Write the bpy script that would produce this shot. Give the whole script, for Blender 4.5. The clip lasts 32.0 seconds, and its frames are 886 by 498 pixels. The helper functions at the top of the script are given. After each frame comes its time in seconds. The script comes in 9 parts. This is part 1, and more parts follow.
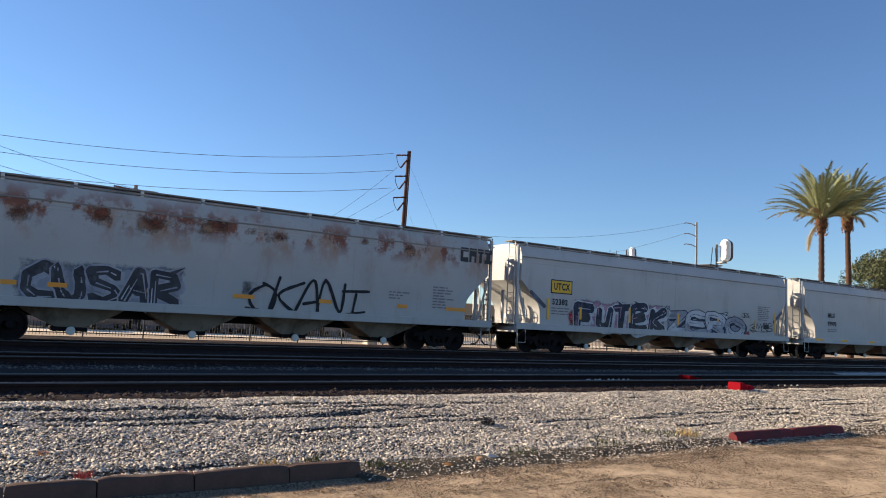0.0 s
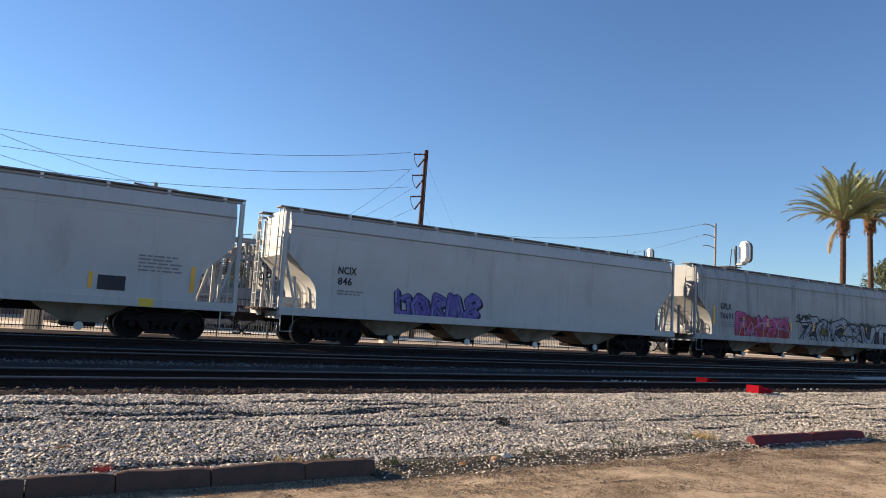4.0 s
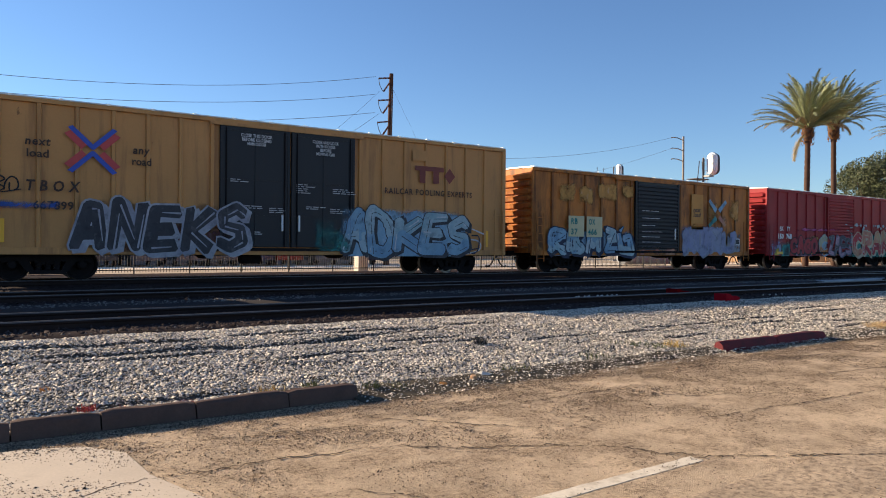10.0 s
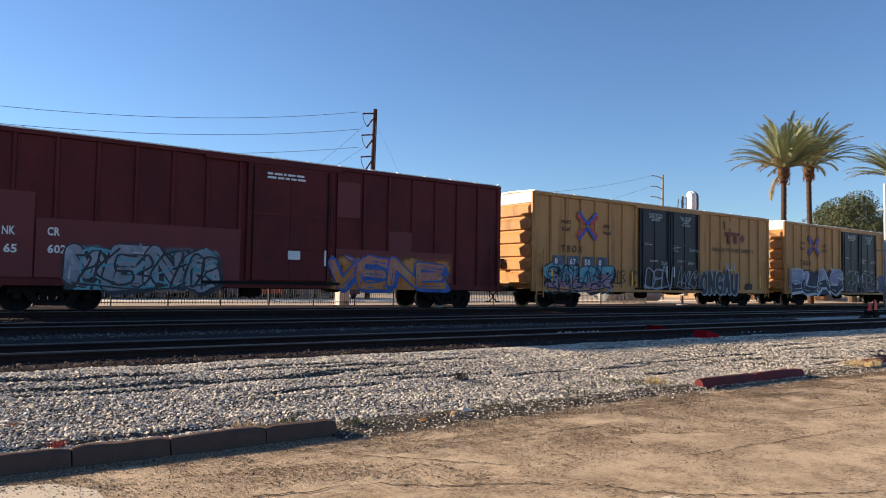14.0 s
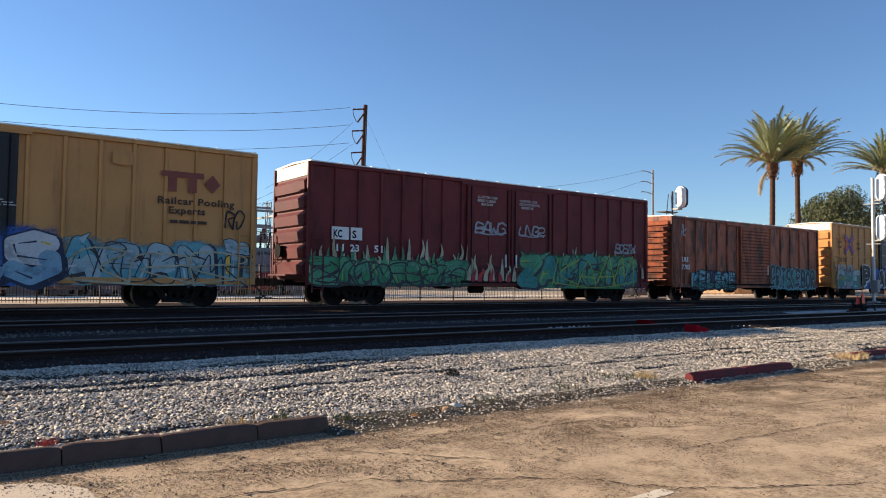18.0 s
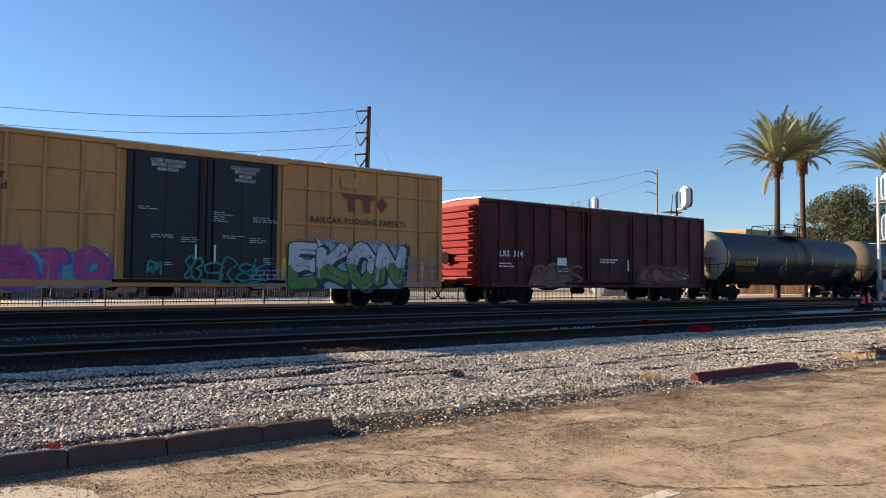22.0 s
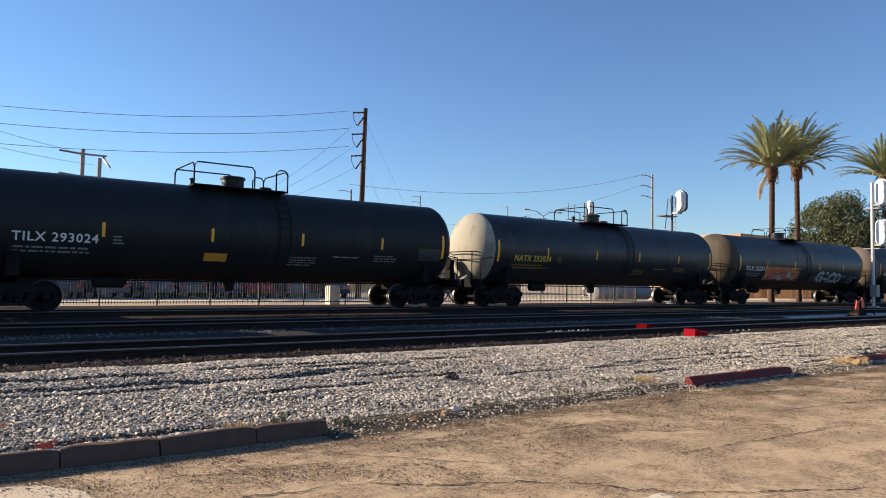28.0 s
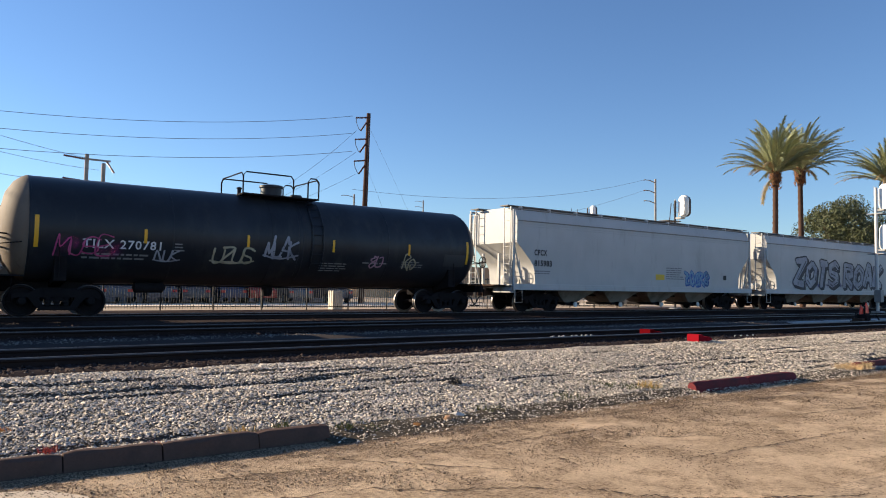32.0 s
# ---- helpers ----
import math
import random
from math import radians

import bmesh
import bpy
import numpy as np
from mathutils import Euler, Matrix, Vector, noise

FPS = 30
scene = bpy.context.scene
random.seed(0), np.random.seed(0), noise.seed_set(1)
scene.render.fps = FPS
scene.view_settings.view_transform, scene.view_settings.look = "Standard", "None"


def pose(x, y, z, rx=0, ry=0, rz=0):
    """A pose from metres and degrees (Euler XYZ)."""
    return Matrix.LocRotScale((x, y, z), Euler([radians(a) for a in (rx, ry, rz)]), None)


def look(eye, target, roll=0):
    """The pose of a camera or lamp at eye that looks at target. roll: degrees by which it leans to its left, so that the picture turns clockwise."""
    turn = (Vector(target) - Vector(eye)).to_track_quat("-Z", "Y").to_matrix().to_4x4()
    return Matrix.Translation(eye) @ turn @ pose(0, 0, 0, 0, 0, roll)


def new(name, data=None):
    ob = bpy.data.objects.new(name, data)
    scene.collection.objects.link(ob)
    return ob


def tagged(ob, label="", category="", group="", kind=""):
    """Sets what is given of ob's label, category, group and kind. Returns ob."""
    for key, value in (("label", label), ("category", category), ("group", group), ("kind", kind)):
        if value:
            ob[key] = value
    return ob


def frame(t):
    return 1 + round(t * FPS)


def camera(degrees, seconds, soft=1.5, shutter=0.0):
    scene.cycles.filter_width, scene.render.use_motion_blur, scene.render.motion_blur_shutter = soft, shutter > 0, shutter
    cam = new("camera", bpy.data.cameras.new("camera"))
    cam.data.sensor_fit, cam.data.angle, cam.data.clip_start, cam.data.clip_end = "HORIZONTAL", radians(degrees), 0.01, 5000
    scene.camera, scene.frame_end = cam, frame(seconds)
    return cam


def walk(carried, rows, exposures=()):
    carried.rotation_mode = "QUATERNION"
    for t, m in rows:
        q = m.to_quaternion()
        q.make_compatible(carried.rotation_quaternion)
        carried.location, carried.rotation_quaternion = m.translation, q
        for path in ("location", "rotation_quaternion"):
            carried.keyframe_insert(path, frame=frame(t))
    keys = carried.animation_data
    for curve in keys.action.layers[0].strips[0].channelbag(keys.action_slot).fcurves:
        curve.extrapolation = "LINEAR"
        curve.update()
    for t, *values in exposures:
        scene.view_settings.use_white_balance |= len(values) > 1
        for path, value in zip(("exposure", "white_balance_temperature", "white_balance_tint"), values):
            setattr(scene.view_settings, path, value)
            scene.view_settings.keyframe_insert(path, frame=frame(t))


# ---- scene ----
cam = camera(64.4, 32.0, soft=1.0)
# a phone held by somebody standing still; only its direction sways
PATH = [
    (0.0, pose(0, 0, 1.6, 96.096, -2.715, -33.035)),
    (0.5, pose(0, 0, 1.6, 96.082, -2.692, -32.927)),
    (1.0, pose(0, 0, 1.6, 96.197, -2.694, -32.671)),
    (1.5, pose(0, 0, 1.6, 96.270, -2.684, -32.429)),
    (2.0, pose(0, 0, 1.6, 96.258, -2.664, -32.426)),
    (2.5, pose(0, 0, 1.6, 96.100, -2.908, -32.140)),
    (3.0, pose(0, 0, 1.6, 96.124, -3.103, -31.789)),
    (3.5, pose(0, 0, 1.6, 96.003, -3.277, -31.901)),
    (5.5, pose(0, 0, 1.6, 95.883, -3.457, -30.584)),
    (6.0, pose(0, 0, 1.6, 95.770, -3.505, -30.311)),
    (6.5, pose(0, 0, 1.6, 95.757, -3.524, -30.285)),
    (7.0, pose(0, 0, 1.6, 95.397, -3.759, -30.886)),
    (7.5, pose(0, 0, 1.6, 95.227, -3.830, -31.137)),
    (8.0, pose(0, 0, 1.6, 95.386, -3.823, -31.379)),
    (8.5, pose(0, 0, 1.6, 95.721, -3.560, -31.844)),
    (9.0, pose(0, 0, 1.6, 93.437, -2.478, -32.587)),
    (9.5, pose(0, 0, 1.6, 91.230, -1.146, -33.025)),
    (10.0, pose(0, 0, 1.6, 89.929, -0.485, -33.867)),
    (10.5, pose(0, 0, 1.6, 92.340, -1.926, -35.263)),
    (11.0, pose(0, 0, 1.6, 91.929, -1.462, -35.356)),
    (11.5, pose(0, 0, 1.6, 91.654, -1.401, -35.538)),
    (12.0, pose(0, 0, 1.6, 92.433, -1.625, -34.893)),
    (12.5, pose(0, 0, 1.6, 92.460, -1.519, -33.626)),
    (13.0, pose(0, 0, 1.6, 92.109, -1.116, -34.734)),
    (13.5, pose(0, 0, 1.6, 92.708, -1.215, -35.075)),
    (14.0, pose(0, 0, 1.6, 92.775, -1.025, -35.355)),
    (14.5, pose(0, 0, 1.6, 92.745, -0.626, -35.570)),
    (15.0, pose(0, 0, 1.6, 92.596, -0.481, -35.602)),
    (15.5, pose(0, 0, 1.6, 92.535, -0.547, -35.816)),
    (17.5, pose(0, 0, 1.6, 92.362, -0.759, -35.815)),
    (18.0, pose(0, 0, 1.6, 92.442, -0.755, -36.082)),
    (18.5, pose(0, 0, 1.6, 92.268, -0.712, -35.902)),
    (19.0, pose(0, 0, 1.6, 92.080, -0.636, -35.575)),
    (19.5, pose(0, 0, 1.6, 92.043, -0.581, -35.543)),
    (20.0, pose(0, 0, 1.6, 91.873, -0.561, -35.653)),
    (20.5, pose(0, 0, 1.6, 91.950, -0.553, -35.714)),
    (21.0, pose(0, 0, 1.6, 92.025, -0.601, -35.607)),
    (21.5, pose(0, 0, 1.6, 92.261, -0.645, -35.729)),
    (22.0, pose(0, 0, 1.6, 92.541, -0.504, -35.732)),
    (22.5, pose(0, 0, 1.6, 92.743, -0.543, -35.690)),
    (23.0, pose(0, 0, 1.6, 92.740, -0.595, -35.761)),
    (23.5, pose(0, 0, 1.6, 92.694, -0.681, -35.765)),
    (24.0, pose(0, 0, 1.6, 92.599, -0.689, -35.720)),
    (24.5, pose(0, 0, 1.6, 92.339, -0.647, -35.691)),
    (25.0, pose(0, 0, 1.6, 92.124, -0.668, -35.342)),
    (25.5, pose(0, 0, 1.6, 92.204, -0.698, -35.271)),
    (27.5, pose(0, 0, 1.6, 92.579, -0.775, -36.160)),
    (28.0, pose(0, 0, 1.6, 92.725, -0.910, -36.123)),
    (28.5, pose(0, 0, 1.6, 92.990, -0.850, -36.039)),
    (29.0, pose(0, 0, 1.6, 93.119, -0.856, -36.038)),
    (29.5, pose(0, 0, 1.6, 92.969, -0.943, -36.006)),
    (30.0, pose(0, 0, 1.6, 92.723, -1.061, -35.956)),
    (30.5, pose(0, 0, 1.6, 92.646, -1.114, -36.117)),
    (31.0, pose(0, 0, 1.6, 92.797, -1.099, -36.189)),
    (31.5, pose(0, 0, 1.6, 93.073, -0.950, -36.142)),
    (32.0, pose(0, 0, 1.6, 93.122, -0.940, -35.888)),
]
walk(cam, PATH)

# ---- light ----
SUN_EL, SUN_AZ = 18.4, -37.5  # degrees; azimuth from +y towards +x
world = bpy.data.worlds.new("world")
scene.world = world
world.use_nodes = True
wn = world.node_tree.nodes
sky = wn.new("ShaderNodeTexSky")
sky.sky_type, sky.sun_disc = "NISHITA", False
sky.sun_elevation, sky.sun_rotation = radians(SUN_EL), radians(SUN_AZ % 360)
sky.air_density, sky.dust_density, sky.ozone_density = 1.0, 0.02, 3.0
wn["Background"].inputs["Strength"].default_value = 0.0695
tone = wn.new("ShaderNodeMix")
tone.data_type, tone.blend_type = "RGBA", "MULTIPLY"
tone.inputs[0].default_value, tone.inputs[7].default_value = 1.0, (0.86, 0.98, 1.17, 1)
world.node_tree.links.new(sky.outputs[0], tone.inputs[6])
world.node_tree.links.new(tone.outputs[2], wn["Background"].inputs["Color"])
sun = new("sun", bpy.data.lights.new("sun", "SUN"))
sun.data.energy, sun.data.angle, sun.data.color = 5.0, radians(0.5), (1.0, 0.825, 0.60)
ce = math.cos(radians(SUN_EL))
sun_way = Vector((math.sin(radians(SUN_AZ)) * ce, math.cos(radians(SUN_AZ)) * ce, math.sin(radians(SUN_EL))))
sun.matrix_world = look(sun_way * 60, (0, 0, 0))
scene.view_settings.exposure = 1.037

# ---- materials ----
MATS = {}


def mat(name, base, rough=0.6, metal=0.0, var=0.15, scale=6.0, fine=60.0, bump=0.1, dirt=None, dirt_amount=0.0, dirt_stretch=(1, 1, 0.25), dirt_scale=1.5, alpha=1.0, emit=0.0, island=0.0, spec=None):
    """Paint, metal, stone or soil: base colour varied at two scales, fine relief, and dirt of its own shape."""
    if name in MATS:
        return MATS[name]
    m = bpy.data.materials.new(name)
    m.use_nodes = True
    nt, b = m.node_tree, m.node_tree.nodes["Principled BSDF"]
    N, L = nt.nodes.new, nt.links.new
    b.inputs["Roughness"].default_value, b.inputs["Metallic"].default_value = rough, metal
    if spec is None:
        spec = 0.12 if rough >= 0.85 else 0.5
    b.inputs["Specular IOR Level"].default_value = spec
    co = N("ShaderNodeTexCoord")
    big, small = N("ShaderNodeTexNoise"), N("ShaderNodeTexNoise")
    for n, s, d in ((big, scale * 0.2, 6), (small, fine, 3)):
        n.inputs["Scale"].default_value, n.inputs["Detail"].default_value = s, d
        L(co.outputs["Object"], n.inputs["Vector"])
    mix = N("ShaderNodeMath")
    mix.operation = "MULTIPLY_ADD"
    mix.inputs[1].default_value = 0.45
    L(small.outputs["Fac"], mix.inputs[0])
    L(big.outputs["Fac"], mix.inputs[2])
    ramp = N("ShaderNodeMapRange")
    ramp.inputs[1].default_value, ramp.inputs[2].default_value = 0.4, 1.05
    ramp.inputs[3].default_value, ramp.inputs[4].default_value = 1 - var, 1 + var
    L(mix.outputs[0], ramp.inputs[0])
    out = ramp.outputs[0]
    if island:
        gi = N("ShaderNodeNewGeometry")
        r2 = N("ShaderNodeMapRange")
        r2.inputs[3].default_value, r2.inputs[4].default_value = 1 - island, 1 + island
        L(gi.outputs["Random Per Island"], r2.inputs[0])
        mm = N("ShaderNodeMath")
        mm.operation = "MULTIPLY"
        L(out, mm.inputs[0])
        L(r2.outputs[0], mm.inputs[1])
        out = mm.outputs[0]
    col = N("ShaderNodeMix")
    col.data_type, col.blend_type = "RGBA", "MULTIPLY"
    col.inputs[0].default_value = 1.0
    col.inputs[6].default_value = (*base, 1)
    L(out, col.inputs[7])
    last = col.outputs[2]
    if dirt:
        mp = N("ShaderNodeMapping")
        mp.inputs["Scale"].default_value = dirt_stretch
        L(co.outputs["Object"], mp.inputs[0])
        dn = N("ShaderNodeTexNoise")
        dn.inputs["Scale"].default_value, dn.inputs["Detail"].default_value, dn.inputs["Roughness"].default_value = dirt_scale, 8, 0.65
        L(mp.outputs[0], dn.inputs["Vector"])
        dr = N("ShaderNodeMapRange")
        dr.inputs[1].default_value, dr.inputs[2].default_value = 0.62 - 0.35 * dirt_amount, 0.80 - 0.30 * dirt_amount
        dr.inputs[4].default_value = min(1.0, 0.35 + dirt_amount)
        L(dn.outputs["Fac"], dr.inputs[0])
        dm = N("ShaderNodeMix")
        dm.data_type = "RGBA"
        L(dr.outputs[0], dm.inputs[0])
        L(last, dm.inputs[6])
        dm.inputs[7].default_value = (*dirt, 1)
        last = dm.outputs[2]
    L(last, b.inputs["Base Color"])
    if bump:
        bp = N("ShaderNodeBump")
        bp.inputs["Strength"].default_value, bp.inputs["Distance"].default_value = bump, 0.01
        L(mix.outputs[0], bp.inputs["Height"])
        L(bp.outputs[0], b.inputs["Normal"])
    if emit:
        b.inputs["Emission Color"].default_value = (*base, 1)
        b.inputs["Emission Strength"].default_value = emit
    MATS[name] = m
    return m


# ---- mesh building ----
class Geo:
    """A growing list of vertices and faces for one mesh."""

    def __init__(self):
        self.v, self.f = [], []

    def add(self, vs, fs):
        k = len(self.v)
        self.v += [tuple(p) for p in vs]
        self.f += [tuple(i + k for i in q) for q in fs]
        return self

    def box(self, x0, x1, y0, y1, z0, z1, c=0.0):
        """A box, its long edges chamfered by c."""
        if not c:
            vs = [(x, y, z) for x in (x0, x1) for y in (y0, y1) for z in (z0, z1)]
            return self.add(vs, [(0, 1, 3, 2), (4, 6, 7, 5), (0, 4, 5, 1), (2, 3, 7, 6), (0, 2, 6, 4), (1, 5, 7, 3)])
        vs, fs = [], []
        for s, (a, b) in enumerate(((x0, c), (x0 + c, 0), (x1 - c, 0), (x1, c))):
            y, Y, z, Z = y0 + b, y1 - b, z0 + b, z1 - b
            e = c
            vs += [(a, y + e, z), (a, Y - e, z), (a, Y, z + e), (a, Y, Z - e), (a, Y - e, Z), (a, y + e, Z), (a, y, Z - e), (a, y, z + e)]
        for s in range(3):
            for i in range(8):
                j = (i + 1) % 8
                fs.append((s * 8 + i, s * 8 + j, s * 8 + 8 + j, s * 8 + 8 + i))
        fs += [tuple(range(7, -1, -1)), tuple(range(24, 32))]
        return self.add(vs, fs)

    def prism(self, pts, a, b, axis="y"):
        """A flat outline (closed, as pairs) drawn out from a to b along an axis."""
        put = {"y": lambda p, q: (p[0], q, p[1]), "x": lambda p, q: (q, p[0], p[1]), "z": lambda p, q: (p[0], p[1], q)}[axis]
        n = len(pts)
        vs = [put(p, a) for p in pts] + [put(p, b) for p in pts]
        fs = [(i, (i + 1) % n, n + (i + 1) % n, n + i) for i in range(n)] + [tuple(range(n - 1, -1, -1)), tuple(range(n, 2 * n))]
        return self.add(vs, fs)

    def loft(self, rings, cap=True):
        """Skin over rings of equally many points."""
        n = len(rings[0])
        vs = [p for r in rings for p in r]
        fs = [(s * n + i, s * n + (i + 1) % n, (s + 1) * n + (i + 1) % n, (s + 1) * n + i) for s in range(len(rings) - 1) for i in range(n)]
        if cap:
            fs += [tuple(range(n - 1, -1, -1)), tuple(range((len(rings) - 1) * n, len(rings) * n))]
        return self.add(vs, fs)

    def tube(self, path, r, n=6):
        """A round bar along a path; r one number or one a point."""
        rings = []
        for i, p in enumerate(path):
            p = Vector(p)
            d = (Vector(path[min(i + 1, len(path) - 1)]) - Vector(path[max(i - 1, 0)])).normalized()
            u = d.cross(Vector((0, 0, 1)) if abs(d.z) < 0.9 else Vector((1, 0, 0))).normalized()
            w = u.cross(d)
            q = r[i] if isinstance(r, (list, tuple)) else r
            rings.append([p + q * (math.cos(a) * u + math.sin(a) * w) for a in (2 * math.pi * k / n for k in range(n))])
        return self.loft(rings)

    def turned(self, prof, n=24, axis="y"):
        """A profile of (offset, radius) turned round an axis."""
        rings = []
        for o, r in prof:
            ring = []
            for k in range(n):
                a = 2 * math.pi * k / n
                c, s = r * math.cos(a), r * math.sin(a)
                ring.append({"y": (c, o, s), "x": (o, c, s), "z": (c, s, o)}[axis])
            rings.append(ring)
        return self.loft(rings)

    def moved(self, m):
        self.v = [tuple(m @ Vector(p)) for p in self.v]
        return self

    def join(self, other):
        return self.add(other.v, other.f)

    def mesh(self, name, material, smooth=True):
        me = bpy.data.meshes.new(name)
        me.from_pydata(self.v, [], self.f)
        if smooth:
            me.polygons.foreach_set("use_smooth", [True] * len(me.polygons))
            me.set_sharp_from_angle(angle=radians(35))
        me.materials.append(material)
        me.validate()
        return me


def fix_normals(me):
    bm = bmesh.new()
    bm.from_mesh(me)
    bmesh.ops.recalc_face_normals(bm, faces=bm.faces)
    bm.to_mesh(me)
    bm.free()
    return me


def part(name, geo, material, parent=None, label="", at=None, smooth=True):
    """Links a Geo or a finished mesh as one object, under a thing or part."""
    me = geo if isinstance(geo, bpy.types.Mesh) else fix_normals(geo.mesh(name, material, smooth))
    ob = new(name, me)
    if parent:
        ob.parent = parent
    if at is not None:
        ob.matrix_basis = at
    if label:
        tagged(ob, label)
    return ob


def thing(name, label, category, at=None, group="", kind=""):
    ob = tagged(new(name), label, category, group, kind)
    ob.empty_display_size = 0.3
    if at is not None:
        ob.matrix_basis = at
    return ob

# ---- ground, tracks, kerbs ----
RZ = 0.563      # top of rail
TRACK_Y = 24.3  # centre of the train's track
random.seed(3)

def asphalt_material():
    """Sun-bleached asphalt: drifts of pale dust over dark gritty aggregate, oil and tyre stains."""
    m = bpy.data.materials.new("worn_asphalt")
    m.use_nodes = True
    nt, b = m.node_tree, m.node_tree.nodes["Principled BSDF"]
    N, L = nt.nodes.new, nt.links.new
    b.inputs["Roughness"].default_value, b.inputs["Specular IOR Level"].default_value = 0.95, 0.1
    co = N("ShaderNodeTexCoord")

    def noise_at(scale, detail, rough=0.6, dist=0.0):
        n = N("ShaderNodeTexNoise")
        n.inputs["Scale"].default_value, n.inputs["Detail"].default_value, n.inputs["Roughness"].default_value, n.inputs["Distortion"].default_value = scale, detail, rough, dist
        L(co.outputs["Object"], n.inputs["Vector"])
        return n.outputs["Fac"]

    def remap(src, a, b_, c=0.0, d=1.0):
        r = N("ShaderNodeMapRange")
        for i, v in enumerate((a, b_, c, d)):
            r.inputs[i + 1].default_value = v
        L(src, r.inputs[0])
        return r.outputs[0]

    def blend(fac, one, two):
        x = N("ShaderNodeMix")
        x.data_type = "RGBA"
        L(fac, x.inputs[0])
        for k, v in ((6, one), (7, two)):
            if isinstance(v, tuple):
                x.inputs[k].default_value = (*v, 1)
            else:
                L(v, x.inputs[k])
        return x.outputs[2]

    grains = remap(noise_at(70, 4, 0.8), 0.38, 0.62)
    drift = remap(noise_at(0.9, 12, 0.78, 0.3), 0.38, 0.64)
    fine = noise_at(9, 6, 0.7)
    mixd = N("ShaderNodeMath")
    mixd.operation = "MULTIPLY_ADD"
    L(grains, mixd.inputs[0])
    mixd.inputs[1].default_value = 0.55
    L(drift, mixd.inputs[2])
    base = blend(remap(mixd.outputs[0], 0.2, 1.3), (0.50, 0.367, 0.238), (0.72, 0.528, 0.343))
    # gritty aggregate laid bare in patches
    bare = remap(noise_at(1.3, 12, 0.80, 0.2), 0.46, 0.58)
    base = blend(remap(bare, 0.0, 1.0, 0.0, 0.45), base, (0.30, 0.21, 0.132))
    coarse = remap(noise_at(24, 8, 0.9), 0.47, 0.55)
    gm = N("ShaderNodeMath")
    gm.operation = "MULTIPLY"
    L(remap(bare, 0.0, 1.0, 0.22, 1.0), gm.inputs[0])
    L(coarse, gm.inputs[1])
    base = blend(gm.outputs[0], base, (0.17, 0.113, 0.072))
    stain = remap(noise_at(0.4, 10, 0.75, 0.5), 0.54, 0.74, 0.0, 0.4)
    base = blend(stain, base, (0.27, 0.20, 0.145))
    tar = remap(noise_at(2.2, 10, 0.85, 0.2), 0.58, 0.66, 0.0, 0.5)
    base = blend(tar, base, (0.20, 0.14, 0.093))
    speck = remap(noise_at(160, 1, 0.5), 0.66, 0.74, 0.0, 0.7)
    base = blend(speck, base, (0.13, 0.10, 0.075))
    L(base, b.inputs["Base Color"])
    bp = N("ShaderNodeBump")
    bp.inputs["Strength"].default_value, bp.inputs["Distance"].default_value = 0.5, 0.010
    add = N("ShaderNodeMath")
    add.operation = "ADD"
    L(grains, add.inputs[0])
    L(gm.outputs[0], add.inputs[1])
    L(add.outputs[0], bp.inputs["Height"])
    L(bp.outputs[0], b.inputs["Normal"])
    MATS["worn_asphalt"] = m
    return m


asphalt = asphalt_material()
dirt_m = mat("dry_dirt", (0.49, 0.38, 0.27), 0.95, var=0.2, scale=1.0, fine=14, bump=0.4)
# gravel sheet darkened: the shade in the gaps between stones is painted in
gravel_m = mat("gravel_gap_shade", (0.098, 0.081, 0.065), 0.9, var=0.35, scale=8, fine=38, bump=1.0)
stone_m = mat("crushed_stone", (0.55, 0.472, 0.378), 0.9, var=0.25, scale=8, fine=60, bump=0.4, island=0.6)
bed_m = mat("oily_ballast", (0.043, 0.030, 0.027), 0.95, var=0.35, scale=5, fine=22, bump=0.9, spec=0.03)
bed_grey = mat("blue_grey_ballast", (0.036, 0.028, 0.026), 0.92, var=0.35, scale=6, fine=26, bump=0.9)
kerb_m = mat("old_concrete", (0.105, 0.064, 0.05), 0.92, var=0.25, scale=6, fine=50, bump=0.5, dirt=(0.06, 0.042, 0.035), dirt_amount=0.35, dirt_stretch=(1, 1, 1))
kerb_red = mat("faded_red_kerb_paint", (0.16, 0.036, 0.038), 0.9, var=0.25, scale=6, fine=40, bump=0.4, dirt=(0.07, 0.04, 0.038), dirt_amount=0.4, dirt_stretch=(1, 1, 1))
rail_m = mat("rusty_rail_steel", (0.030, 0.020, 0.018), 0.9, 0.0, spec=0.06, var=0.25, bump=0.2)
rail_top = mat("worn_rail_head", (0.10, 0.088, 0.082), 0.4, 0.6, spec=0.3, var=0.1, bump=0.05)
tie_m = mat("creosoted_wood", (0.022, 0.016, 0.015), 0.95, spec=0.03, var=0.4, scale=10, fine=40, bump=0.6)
white_line = mat("worn_white_paint", (0.74, 0.63, 0.48), 0.9, var=0.2, fine=40, bump=0.2, dirt=(0.42, 0.32, 0.21), dirt_amount=0.4, dirt_stretch=(1, 1, 1), dirt_scale=6)


RUTS = [(random.uniform(-1.5, 26), random.uniform(7.3, 10.5), random.uniform(0.7, 2.6), random.uniform(-0.05, 0.05), random.uniform(0.08, 0.15)) for _ in range(40)]
RUTS += [(0.5, 9.5, 2.6, -0.02, 0.16), (1.3, 9.15, 1.7, 0.0, 0.15), (3.2, 8.52, 1.9, 0.05, 0.17), (3.3, 9.28, 3.2, 0.13, 0.14)]


